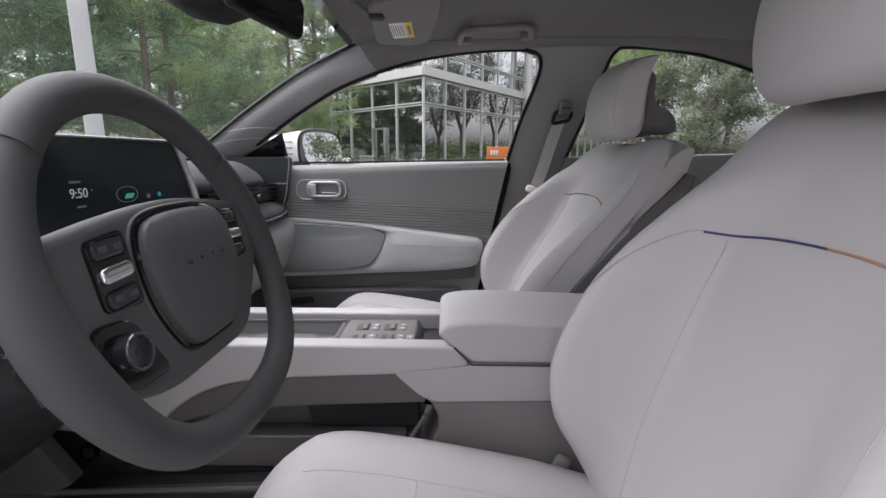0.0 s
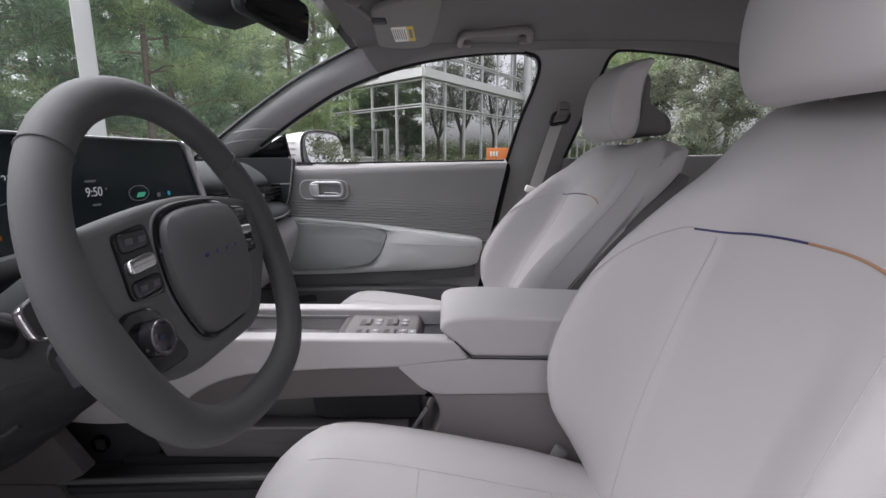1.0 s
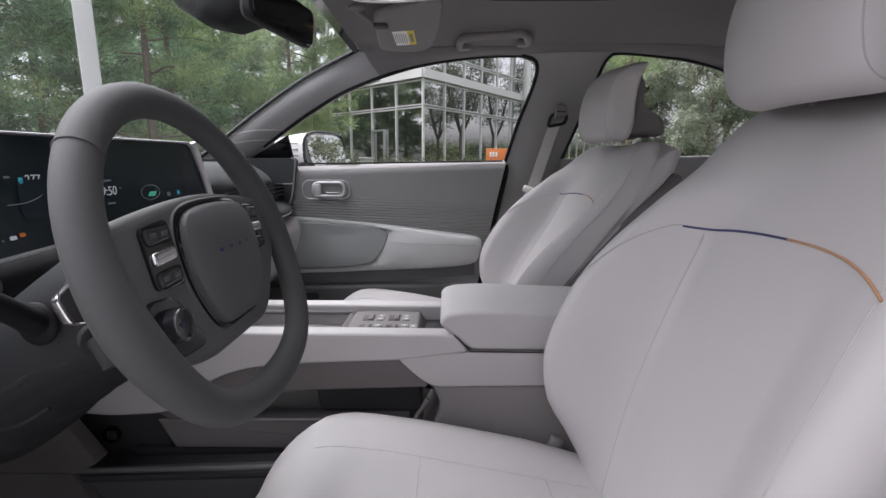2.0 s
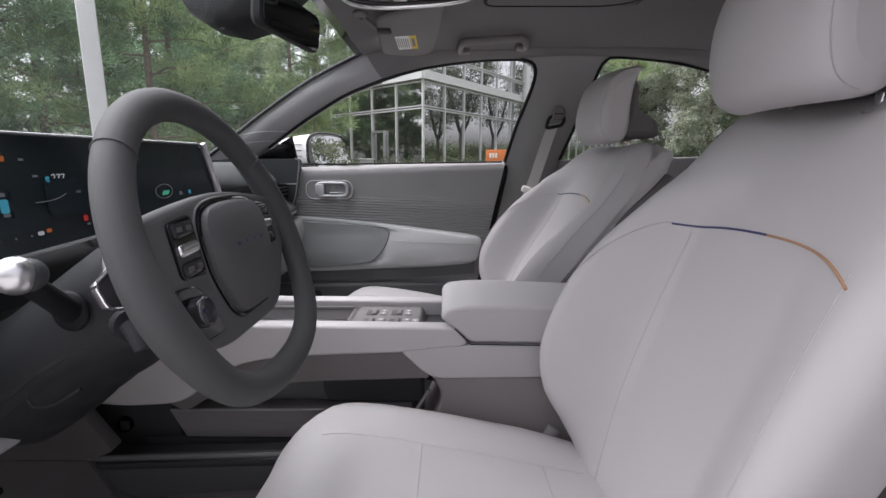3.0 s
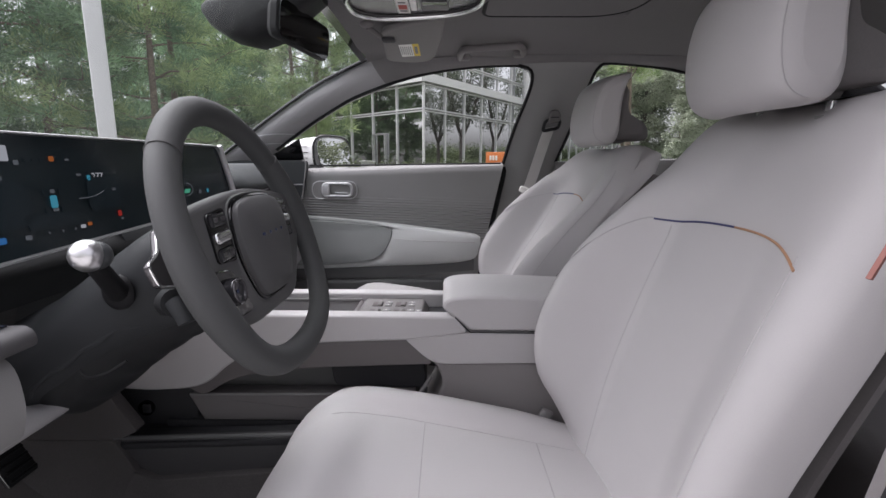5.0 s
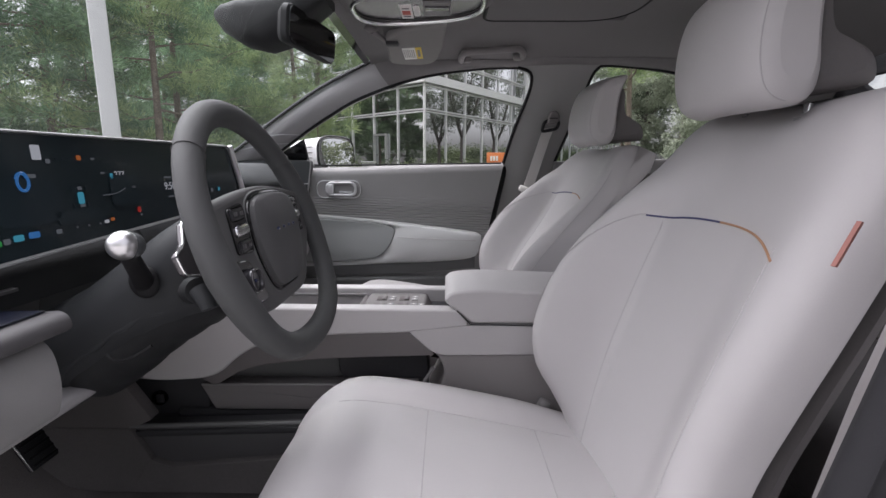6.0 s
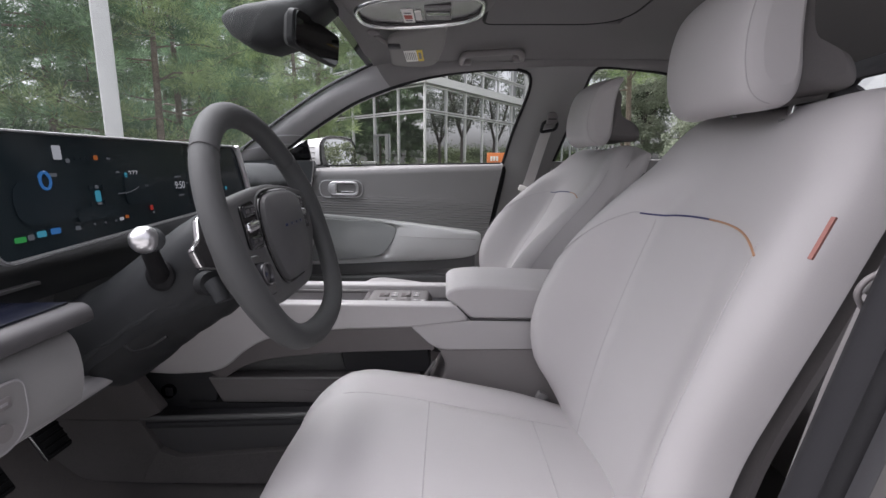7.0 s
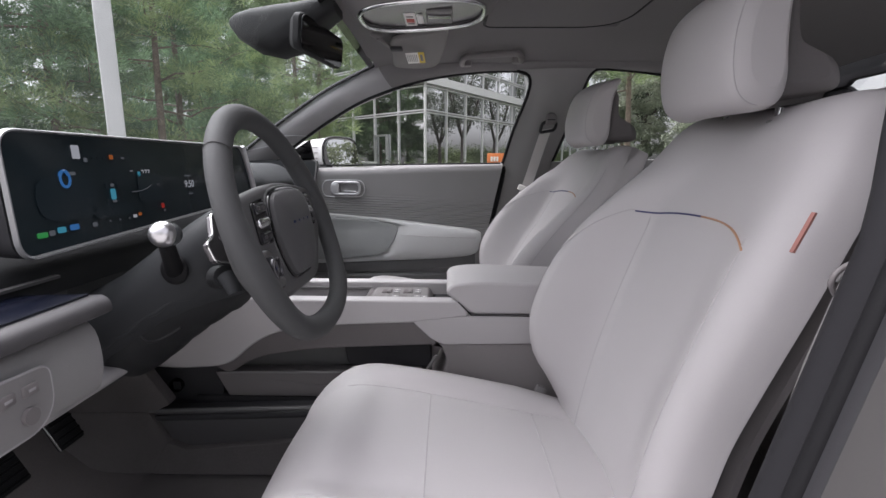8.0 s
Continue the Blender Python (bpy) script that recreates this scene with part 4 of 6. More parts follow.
        part("seam", tube(ring[:26], 0.0008, 6), THREAD, seat, "fine stitched seam")
    rest(wing_prof, 0.090, "headrest_shell", SHELL, "dark grey headrest rear wing", 10)
    for sg in (-1, 1):
        part("headrest_post", tube([(hx + 0.110, yh + sg * 0.065, hz - 0.06), (hx + 0.114, yh + sg * 0.065, hz + 0.01)], 0.006, 10), CHROME, seat, "chrome headrest post")
        part("post_collar", tube([(hx + 0.111, yh + sg * 0.065, hz - 0.026), (hx + 0.112, yh + sg * 0.065, hz - 0.008)], 0.014, 12), MID, seat, "grey plastic collar")
    # buckle
    part("buckle", rbox((0.30 + x_shift, y0 + 0.262 * (1 if y0 < 0 else -1), 0.515), (0.026, 0.016, 0.050), 0.005, Matrix.Rotation(radians(25), 3, "Y")), MID, seat, "grey belt buckle")
    return seat, back_point


driver_seat, driver_back = make_seat(-0.379, 0.0, 0.0, math.atan(0.296), 1, "pale grey leather driver seat with coloured piping")
passenger_seat, passenger_back = make_seat(0.369, -0.075, 0.02, radians(23.5), 1, "pale grey leather passenger seat beside the console", 0.87)

# fabric tag on the driver seat's outer bolster
tag_a, tag_b = Vector((0.476, -0.628, 0.996)), Vector((0.458, -0.628, 0.953))
tag_bm = ribbon([tag_a.lerp(tag_b, k / 4) for k in range(5)], (0.001, -0.0045, 0.0), 0.003)
solo("fabric_tag", tag_bm, RED_TAG, "small rust red fabric tag on the seat bolster", "tag")

# ---- steering wheel ----
WC = Vector((-0.1634, -0.398, 0.9509))
TILT = radians(20)
W_UP, W_N, W_L = Vector((-math.sin(TILT), 0, math.cos(TILT))), Vector((math.cos(TILT), 0, math.sin(TILT))), Vector((0, 1, 0))


def wp(a, b, c=0.0):
    """A point of the steering wheel: across, up in its plane, towards the driver."""
    return WC + W_L * a + W_UP * b + W_N * c


wheel = thing("steering_wheel", WC, "dark grey leather steering wheel with button spokes", "steering wheel")
rim_path = []
for k in range(96):
    g = 2 * math.pi * k / 96
    ca, sa = math.cos(g), math.sin(g)
    r = 0.1767
    a, b = r * ca, r * sa
    if b < -0.145:
        b = -0.145 + (b + 0.145) * 0.55
    if b < -0.09:
        a *= 1 + 0.05 * math.sin(math.pi * min(1.0, (-0.09 - b) / 0.085))
    rim_path.append((a, b, ca, sa))
for _ in range(10):
    rim_path = [((rim_path[i - 1][0] + 2 * rim_path[i][0] + rim_path[(i + 1) % 96][0]) / 4, (rim_path[i - 1][1] + 2 * rim_path[i][1] + rim_path[(i + 1) % 96][1]) / 4, rim_path[i][2], rim_path[i][3]) for i in range(96)]
rim_bm = bmesh.new()
rows = []
for a, b, ca, sa in rim_path:
    thick = 1.0 + 0.16 * max(0.0, math.cos(2 * (math.atan2(sa, ca)) - 0.5)) ** 4
    rad = (W_L * ca + W_UP * sa)
    rows.append([rim_bm.verts.new(wp(a, b) + (rad * 0.0185 * math.cos(h) + W_N * 0.0160 * math.sin(h)) * thick) for h in [2 * math.pi * j / 16 for j in range(16)]])
for i in range(96):
    p, q = rows[i], rows[(i + 1) % 96]
    for j in range(16):
        rim_bm.faces.new((p[j], p[(j + 1) % 16], q[(j + 1) % 16], q[j]))
part("rim", rim_bm, WHEEL_LEATHER, wheel, "dark grey leather rim")
for g in (41, 139):
    k = int(g / 360 * 96)
    a, b, ca, sa = rim_path[k]
    rad = (W_L * ca + W_UP * sa)
    part("rim_seam", tube([wp(a, b) + (rad * 0.0189 * math.cos(h) + W_N * 0.0164 * math.sin(h)) * (1.0 + 0.16 * max(0.0, math.cos(2 * math.atan2(sa, ca) - 0.5)) ** 4) for h in [2 * math.pi * j / 20 for j in range(20)]], 0.0007, 5, closed=True), THREAD_DARK, wheel, "stitched rim joint")

# the hub stands steeper than the rim
HUB = Vector((-0.1543, -0.392, 0.945))
H_UP, H_N = Vector((-math.sin(radians(12)), 0, math.cos(radians(12)))), Vector((math.cos(radians(12)), 0, math.sin(radians(12))))


def hp(a, b, c=0.0):
    """A point of the hub: across, up in its plane, towards the driver."""
    return HUB + W_L * a + H_UP * b + H_N * c


spoke = rounded([hp(-0.172, 0.056), hp(-0.085, 0.070), hp(0, 0.078), hp(0.085, 0.070), hp(0.166, 0.056), hp(0.164, -0.006), hp(0.135, -0.040), hp(0.085, -0.096), hp(-0.075, -0.096), hp(-0.140, -0.072), hp(-0.166, -0.036), hp(-0.172, -0.006)], [0.01, 0.05, 0.04, 0.05, 0.01, 0.015, 0.04, 0.03, 0.03, 0.03, 0.03, 0.015])
part("spoke_frame", extruded([p - H_N * 0.036 for p in spoke], H_N * 0.026, 0.008, segments=3), SPOKE, wheel, "grey spoke frame")
pad = rounded([hp(-0.068, 0.050), hp(-0.040, 0.064), hp(0.052, 0.064), hp(0.080, 0.050), hp(0.084, 0.0), hp(0.073, -0.035), hp(0.050, -0.070), hp(-0.042, -0.070), hp(-0.062, -0.035), hp(-0.072, 0.0)], [0.024, 0.04, 0.04, 0.024, 0.04, 0.05, 0.022, 0.022, 0.05, 0.04], 6)
pad_c = hp(0.006, 0.0)
pad_rings = [[p + H_N * c + (pad_c - p) * k for p in pad] for c, k in ((-0.018, 0.0), (-0.006, 0.0), (0.0, 0.02), (0.004, 0.09), (0.008, 0.3), (0.011, 0.6), (0.012, 0.93))]
part("airbag_pad", loft(pad_rings), PAD, wheel, "dark grey airbag cover")
part("pad_bezel", loft([[p + (p - pad_c) * k + H_N * c for p in pad] for k, c in ((0.01, -0.03), (0.15, -0.03), (0.14, -0.014), (0.09, -0.008), (0.04, -0.010))]), SPOKE, wheel, "grey surround of the pad")
# black tube painted in as the shadow between pad and surround
part("pad_groove", tube([p + H_N * -0.008 + (p - pad_c) * 0.025 for p in pad], 0.0026, 6, closed=True), GLOSS_BLACK, wheel, "black line painted as the shadow round the pad")
BLUE_MARK = glow("blue_mark", (0.07, 0.08, 0.35), 0.04)
for k in range(4):
    part("accent_mark", rbox(hp(-0.030 + 0.0205 * k, 0.012, 0.0112), (0.003, 0.005, 0.004), 0.001), BLUE_MARK, wheel, "small blue mark")

# button groups
for sg in (-1, 1):
    block = rounded([hp(sg * 0.124, 0.052, -0.014), hp(sg * 0.079, 0.057, -0.014), hp(sg * 0.079, -0.009, -0.014), hp(sg * 0.124, -0.006, -0.014)], 0.008)
    group = part("button_block", extruded(block, H_N * 0.007, 0.002), GLOSS_BLACK, wheel, "gloss black button block")
    for b0, b1, rise, material, words_label in ((0.035, 0.052, 0.004, DARK_CHROME, "dark gloss rocker"), (0.016, 0.030, 0.006, CHROME, "satin chrome rocker"), (-0.005, 0.011, 0.004, DARK_CHROME, "dark gloss rocker")):
        key = part("button", extruded(rounded([hp(sg * 0.120, b0 - 0.001, -0.009), hp(sg * 0.083, b0 + 0.001, -0.009), hp(sg * 0.083, b1 + 0.001, -0.009), hp(sg * 0.120, b1 - 0.001, -0.009)], 0.0075), H_N * rise, 0.0035, segments=4), material, group, words_label)
        if material is DARK_CHROME:
            part("button_icon", rbox(hp(sg * 0.093, (b0 + b1) / 2, rise - 0.0088), (0.0012, 0.009, 0.005), 0.0004), PALE_MID, key)
            part("button_icon", rbox(hp(sg * 0.110, (b0 + b1) / 2, rise - 0.0088), (0.0012, 0.009, 0.005), 0.0004), PALE_MID, key)
part("drive_panel", extruded(rounded([hp(-0.146, -0.010, -0.012), hp(-0.104, -0.014, -0.012), hp(-0.074, -0.074, -0.012), hp(-0.126, -0.072, -0.012), hp(-0.146, -0.046, -0.012)], 0.014), H_N * 0.006, 0.002), GLOSS_BLACK, wheel, "gloss black lower panel")
drive_c = hp(-0.119, -0.040, -0.002)
ring_pts = [drive_c + W_L * 0.0168 * math.cos(g) + H_UP * 0.0168 * math.sin(g) for g in [2 * math.pi * j / 36 for j in range(36)]]
drive = part("drive_button", loft([[drive_c + (p - drive_c) * k + H_N * c for p in ring_pts] for k, c in ((0.98, -0.012), (0.98, 0.002), (0.92, 0.005), (0.72, 0.006), (0.68, 0.004), (0.1, 0.003))]), DARK_CHROME, wheel, "round dark gloss drive mode button")
part("button_ring", tube([drive_c + (p - drive_c) * 0.84 + H_N * 0.006 for p in ring_pts], 0.0016, 8, closed=True), SATIN_DARK, drive, "dark satin ring")
part("button_dot", rbox(drive_c + H_N * 0.0035, (0.001, 0.004, 0.004), 0.0003), BLUE_MARK, drive, "small blue mark")

# ---- steering column with stalks ----
column = thing("steering_column", (-0.42, -0.386, 0.70), "charcoal plastic steering column shroud with stalks", "steering column")
col_rings = []
for x, cz, ry, rz, e in ((-0.212, 0.920, 0.060, 0.050, 0.8), (-0.222, 0.918, 0.082, 0.068, 0.75), (-0.26, 0.908, 0.095, 0.078, 0.75), (-0.30, 0.884, 0.103, 0.078, 0.8), (-0.34, 0.856, 0.108, 0.078, 0.85), (-0.38, 0.825, 0.114, 0.080, 0.9), (-0.42, 0.795, 0.120, 0.082, 0.95), (-0.50, 0.75, 0.13, 0.085, 0.95)):
    col_rings.append([Vector((x, -0.386 + ry * math.copysign(abs(math.cos(g)) ** e, math.cos(g)), cz + rz * math.copysign(abs(math.sin(g)) ** e, math.sin(g)))) for g in [2 * math.pi * j / 40 for j in range(40)]])
part("shroud", loft(col_rings), SHROUD, column)
part("hub_collar", tube([WC - W_N * 0.020, WC - W_N * 0.075], lambda t: 0.048 + 0.012 * t, 28), DARK, column, "black collar behind the wheel")
# gear stalk on the near side
root, knob = Vector((-0.296, -0.492, 0.899)), Vector((-0.232, -0.611, 0.967))
boot = part("stalk_socket", ball(root, 0.022, (0.9, 0.35, 1.0)), RUBBER, column, "black stalk boot")
way = (knob - root).normalized()
stalk = part("gear_stalk", tube([root, root + way * 0.05, knob], lambda t: 0.0125 - 0.004 * t, 14), RUBBER, column, "black gear stalk")
kt = way.to_track_quat("Z", "Y").to_matrix()
part("stalk_knob", ball(knob, 0.0148, (1, 1, 1.08), kt, 28), BALL, stalk, "round satin silver knob")
part("knob_cap", ball(knob + Vector((0.0035, 0.006, -0.001)), 0.0132, (1, 1, 1)), COLUMN, stalk, "dark end of the knob")
# paddles: a grey blade with a chrome edge, and the indicator stalk below
for sg in (-1, 1):
    blade = rounded([wp(sg * 0.136, 0.047, -0.048), wp(sg * 0.110, 0.046, -0.048), wp(sg * 0.120, -0.001, -0.048), wp(sg * 0.131, -0.022, -0.048), wp(sg * 0.170, -0.012, -0.048), wp(sg * 0.172, 0.013, -0.048), wp(sg * 0.150, 0.021, -0.048)], 0.007)
    paddle = part("paddle", extruded(blade, W_N * 0.008, 0.002), SATIN_DARK, column, "dark silver shift paddle")
    part("paddle_edge", tube([p + W_N * 0.008 for p in blade], 0.0016, 6, closed=True), CHROME, paddle, "bright chrome edge")
    part("paddle_mark", rbox(wp(sg * 0.133, 0.011, -0.039), (0.003, 0.005, 0.014), 0.001), CHROME, paddle)
part("indicator_stalk", tube([(-0.262, -0.440, 0.880), (-0.225, -0.510, 0.892), (-0.205, -0.530, 0.898)], 0.016, 16), BLACK_MATTE, column, "black indicator stalk")
part("stalk_end", tube(spline([Vector(q) for q in ((-0.205, -0.530, 0.900), (-0.195, -0.536, 0.888), (-0.190, -0.539, 0.878))], 4), lambda t: 0.012 - 0.003 * t, 16), SHROUD, column, "charcoal rounded stalk end")
# proud lower cover; its black colour stands for the shade of a recess
COL_TABLE = [(-0.50, 0.75, 0.13, 0.085), (-0.42, 0.795, 0.120, 0.082), (-0.38, 0.825, 0.114, 0.080), (-0.34, 0.856, 0.108, 0.078), (-0.30, 0.884, 0.103, 0.078), (-0.26, 0.908, 0.095, 0.078), (-0.222, 0.918, 0.082, 0.068), (-0.212, 0.920, 0.060, 0.050)]
INSERT_EDGE = [(-0.43, -30), (-0.412, -14), (-0.362, -17), (-0.318, -20), (-0.268, -34), (-0.24, -56), (-0.225, -85)]


def belly(x, q, proud=0.0):
    """The lower column cover: q 0 at its near upper edge, 1 at the far one."""
    cz, ry, rz = (lerp_table([(row[0], row[i]) for row in COL_TABLE], x) for i in (1, 2, 3))
    g0 = lerp_table(INSERT_EDGE, x)
    g = radians(g0 + (-180 - 2 * g0) * q)
    e = 0.85
    bulge = min(1.0, q / 0.16, (1 - q) / 0.16) * min(1.0, (x + 0.43) / 0.03, (-0.225 - x) / 0.03)
    bulge = bulge * bulge * (3 - 2 * bulge)
    r = 1 - 0.05 * (1 - bulge) + 0.012 * bulge + proud
    y = -0.386 - ry * r * math.copysign(abs(math.cos(g)) ** e, math.cos(g))
    z = cz + rz * r * math.copysign(abs(math.sin(g)) ** e, math.sin(g)) - 0.020 * bulge * math.sin(math.pi * q)
    return Vector((x, y, z))


part("lower_insert", loft([[belly(-0.43 + 0.205 * i / 26, j / 24) for j in range(25)] + [belly(-0.43 + 0.205 * i / 26, 1 - j / 6) + Vector((0, 0, 0.03)) for j in range(7)] for i in range(27)]), BLACK_MATTE, column, "lower column cover blackened as the shade of a recess")
part("release_lever", tube(spline([Vector(q) for q in ((-0.350, -0.500, 0.803), (-0.336, -0.507, 0.797), (-0.312, -0.509, 0.803), (-0.290, -0.501, 0.816))], 5), 0.0022, 8), RUBBER, column, "black column release lever")
part("cover_lip", tube([belly(-0.420 + 0.180 * i / 30, 0.0) + Vector((0, -0.004, 0.003)) for i in range(31)], 0.004, 8), SHROUD, column, "rounded lip along the blackened cover")

# ---- dashboard ----
dash = thing("dashboard", (-0.65, 0.1, 0.6), "layered grey and charcoal car dashboard below the windscreen", "dashboard")


def dash_loft(profile, y0, y1, steps=12, bow=0.0, ends=0.0):
    """A dashboard moulding: a closed x-z profile drawn across the car; bow pulls its middle back."""
    rings = []
    c = sum((Vector((p[0], 0, p[1])) for p in profile), Vector()) / len(profile)
    for k in range(steps + 1):
        t = k / steps
        y = y0 + (y1 - y0) * t
        e = 1 - ends * max(0.0, abs(2 * t - 1) - 0.8) / 0.2
        rings.append([Vector((c.x + (x - c.x) * e - bow * (2 * t - 1) ** 2, y, c.z + (z - c.z) * e)) for x, z in profile])
    return loft(rings)


def smooth_profile(pts, steps=4):
    return [(p.x, p.z) for p in spline([Vector((x, 0, z)) for x, z in pts], steps, closed=True)]


# top pad under the windscreen, all across
part("top_pad", dash_loft(smooth_profile([(-0.98, 0.965), (-0.75, 1.010), (-0.60, 1.022), (-0.545, 1.015), (-0.545, 0.995), (-0.60, 0.97), (-0.95, 0.92)]), -0.72, 0.735, 10), PAD, dash, "dark grey soft dashboard top")
# passenger side: rounded tongue over a slim vent, lower bulge, glovebox
part("tongue", dash_loft(smooth_profile([(-0.60, 1.035), (-0.52, 1.050), (-0.46, 1.022), (-0.432, 0.990), (-0.455, 0.975), (-0.53, 0.972), (-0.60, 0.98)]), 0.16, 0.535, 12, ends=0.25), COLUMN, dash, "rounded grey moulding above the vent")
vent = part("air_vent", dash_loft([(-0.60, 0.975), (-0.475, 0.975), (-0.475, 0.925), (-0.60, 0.92)], 0.255, 0.735, 4), GLOSS_BLACK, dash, "slim black air vent")
for k in range(3):
    part("vent_slat", dash_loft([(-0.50, 0.937 + 0.012 * k), (-0.468, 0.939 + 0.012 * k), (-0.468, 0.942 + 0.012 * k), (-0.50, 0.941 + 0.012 * k)], 0.27, 0.70, 3), DARK, vent)
part("vent_tab", rbox((-0.464, 0.52, 0.948), (0.014, 0.02, 0.012), 0.003), CHROME, vent, "chrome vent tab")
part("lower_bulge", dash_loft(smooth_profile([(-0.60, 0.93), (-0.50, 0.926), (-0.432, 0.912), (-0.405, 0.892), (-0.43, 0.872), (-0.50, 0.86), (-0.60, 0.86)]), 0.235, 0.74, 12, bow=0.055), COLUMN, dash, "charcoal lower dashboard roll")
part("silver_line", tube([(-0.407 - 0.055 * ((y - 0.4875) / 0.2525) ** 2, y, 0.884) for y in [0.24 + 0.0165 * k for k in range(31)]], 0.003, 8), SATIN, dash, "thin silver accent line")
part("glovebox", dash_loft(smooth_profile([(-0.60, 0.865), (-0.47, 0.86), (-0.425, 0.83), (-0.43, 0.77), (-0.47, 0.68), (-0.55, 0.62), (-0.70, 0.60)]), 0.14, 0.74, 8), LIGHT_PLASTIC, dash, "pale grey glovebox front")
part("centre_panel", dash_loft(smooth_profile([(-0.62, 0.96), (-0.52, 0.955), (-0.475, 0.92), (-0.46, 0.84), (-0.50, 0.74), (-0.60, 0.66), (-0.72, 0.64)]), -0.22, 0.25, 8), COLUMN, dash, "charcoal centre stack below the display")
# driver side: black recess with a slot vent, silver edge and pale lower panel
part("recess", dash_loft([(-0.60, 1.0), (-0.49, 0.93), (-0.462, 0.905), (-0.455, 0.868), (-0.60, 0.86)], -0.735, -0.20, 6), BLACK_MATTE, dash, "black recess below the display")
part("slot_vent", dash_loft([(-0.47, 0.886), (-0.452, 0.888), (-0.452, 0.892), (-0.47, 0.894)], -0.70, -0.50, 3), PALE_MID, dash, "thin grey vent slat")
part("shelf", dash_loft(smooth_profile([(-0.52, 0.872), (-0.38, 0.879), (-0.352, 0.879), (-0.343, 0.868), (-0.350, 0.856), (-0.40, 0.852), (-0.52, 0.85)], 3), -0.745, -0.555, 8), PALE_MID, dash, "satin grey shelf edge")
part("shelf_top", dash_loft([(-0.50, 0.876), (-0.366, 0.8805), (-0.366, 0.883), (-0.50, 0.879)], -0.74, -0.562, 3), BLUE_SHEEN_GLOSS, dash, "gloss black shelf surface")
part("lower_panel", dash_loft(smooth_profile([(-0.52, 0.853), (-0.39, 0.853), (-0.358, 0.846), (-0.349, 0.81), (-0.353, 0.775), (-0.370, 0.755), (-0.45, 0.738), (-0.55, 0.73)]), -0.745, -0.574, 8), DOORSKIN, dash, "pale grey lower dashboard panel")
part("knee_panel", dash_loft(smooth_profile([(-0.55, 0.760), (-0.42, 0.752), (-0.398, 0.738), (-0.41, 0.726), (-0.46, 0.712), (-0.56, 0.70)]), -0.74, -0.44, 10), PILLAR, dash, "pale grey knee panel edge")
part("under_cover", dash_loft([(-0.85, 0.70), (-0.45, 0.722), (-0.46, 0.715), (-0.85, 0.68)], -0.73, -0.12, 4), DARK, dash, "black cover under the dashboard")
panel_line = rounded([(-0.3475, -0.745, 0.836), (-0.3475, -0.655, 0.832), (-0.3475, -0.655, 0.785), (-0.3475, -0.675, 0.766), (-0.3475, -0.745, 0.766)], [0.002, 0.014, 0.016, 0.016, 0.002], 5)
switch_frame = part("switch_panel", extruded(panel_line, (0.004, 0, 0.0), 0.001), MID, dash, "grey switch panel")
part("panel_rim", tube([p + Vector((0.003, 0, 0)) for p in panel_line], 0.0016, 6, closed=True), PILLAR, switch_frame)
part("round_knob", tube([(-0.346, -0.687, 0.788), (-0.339, -0.687, 0.788)], 0.009, 20), TAUPE, switch_frame, "round grey knob")
for y in (-0.736, -0.708, -0.682):
    key = part("switch", rbox((-0.3435, y, 0.815), (0.006, 0.018, 0.012), 0.002), TAUPE, switch_frame, "grey push switch")
    part("switch_mark", rbox((-0.3402, y, 0.815), (0.0008, 0.008, 0.003), 0.0002), PILLAR, key)

# ---- twin display ----
SX0, SX1 = -0.436, -0.444
display = thing("dashboard_display", (-0.44, -0.2, 0.92), "wide twin dashboard display lit with driving readouts", "display")


def sp(y, z, lift=0.0):
    """A point of the display's face."""
    return Vector((SX0 + (SX1 - SX0) * (z - 0.92) / 0.17 + lift, y, z))


frame_out = rounded([sp(-0.576, 0.923), sp(0.138, 0.956), sp(0.082, 1.092), sp(-0.576, 1.087)], [0.03, 0.022, 0.022, 0.03], 8)
frame_in = rounded([sp(-0.572, 0.928), sp(0.132, 0.960), sp(0.077, 1.087), sp(-0.572, 1.083)], [0.026, 0.018, 0.018, 0.026], 8)
bz = bmesh.new()
display_mid = sp(-0.24, 1.01)
loft([frame_out, [a.lerp(b, 0.3) + Vector((0.006, 0, 0)) for a, b in zip(frame_out, frame_in)], [a.lerp(b, 0.75) + Vector((0.006, 0, 0)) for a, b in zip(frame_out, frame_in)], [p - Vector((0.003, 0, 0)) for p in frame_in]], caps=False, bm=bz)
part("bezel", bz, BEZEL, display, "pale silver rounded bezel")
part("end_rim", tube([sp(0.135, 0.958, 0.002), sp(0.112, 1.02, 0.003), sp(0.084, 1.090, 0.002)], 0.0075, 10), SATIN, display, "satin silver end rim")
part("screen_back", loft([[display_mid + (p - display_mid) * s + Vector((d, 0, 0)) for p in frame_out] for d, s in ((-0.036, 0.985), (-0.010, 0.992), (-0.005, 0.995))]), DARK, display, "black display casing")
glass = part("screen", extruded([p - Vector((0.004, 0, 0)) for p in frame_in], (0.003, 0, 0)), SCREEN, display, "dark reflecting display glass")
G_WHITE = glow("display_white", (0.8, 0.85, 0.9), 0.180)
G_GREY = glow("display_grey", (0.5, 0.55, 0.6), 0.066)
G_BLUE = glow("display_blue", (0.05, 0.28, 0.75), 0.180)
G_CYAN = glow("display_cyan", (0.08, 0.55, 0.75), 0.180)
G_GREEN = glow("display_green", (0.05, 0.65, 0.12), 0.150)
G_MINT = glow("display_mint", (0.12, 0.75, 0.45), 0.180)
G_RED = glow("display_red", (0.8, 0.04, 0.02), 0.150)
G_AMBER = glow("display_amber", (0.8, 0.22, 0.03), 0.150)
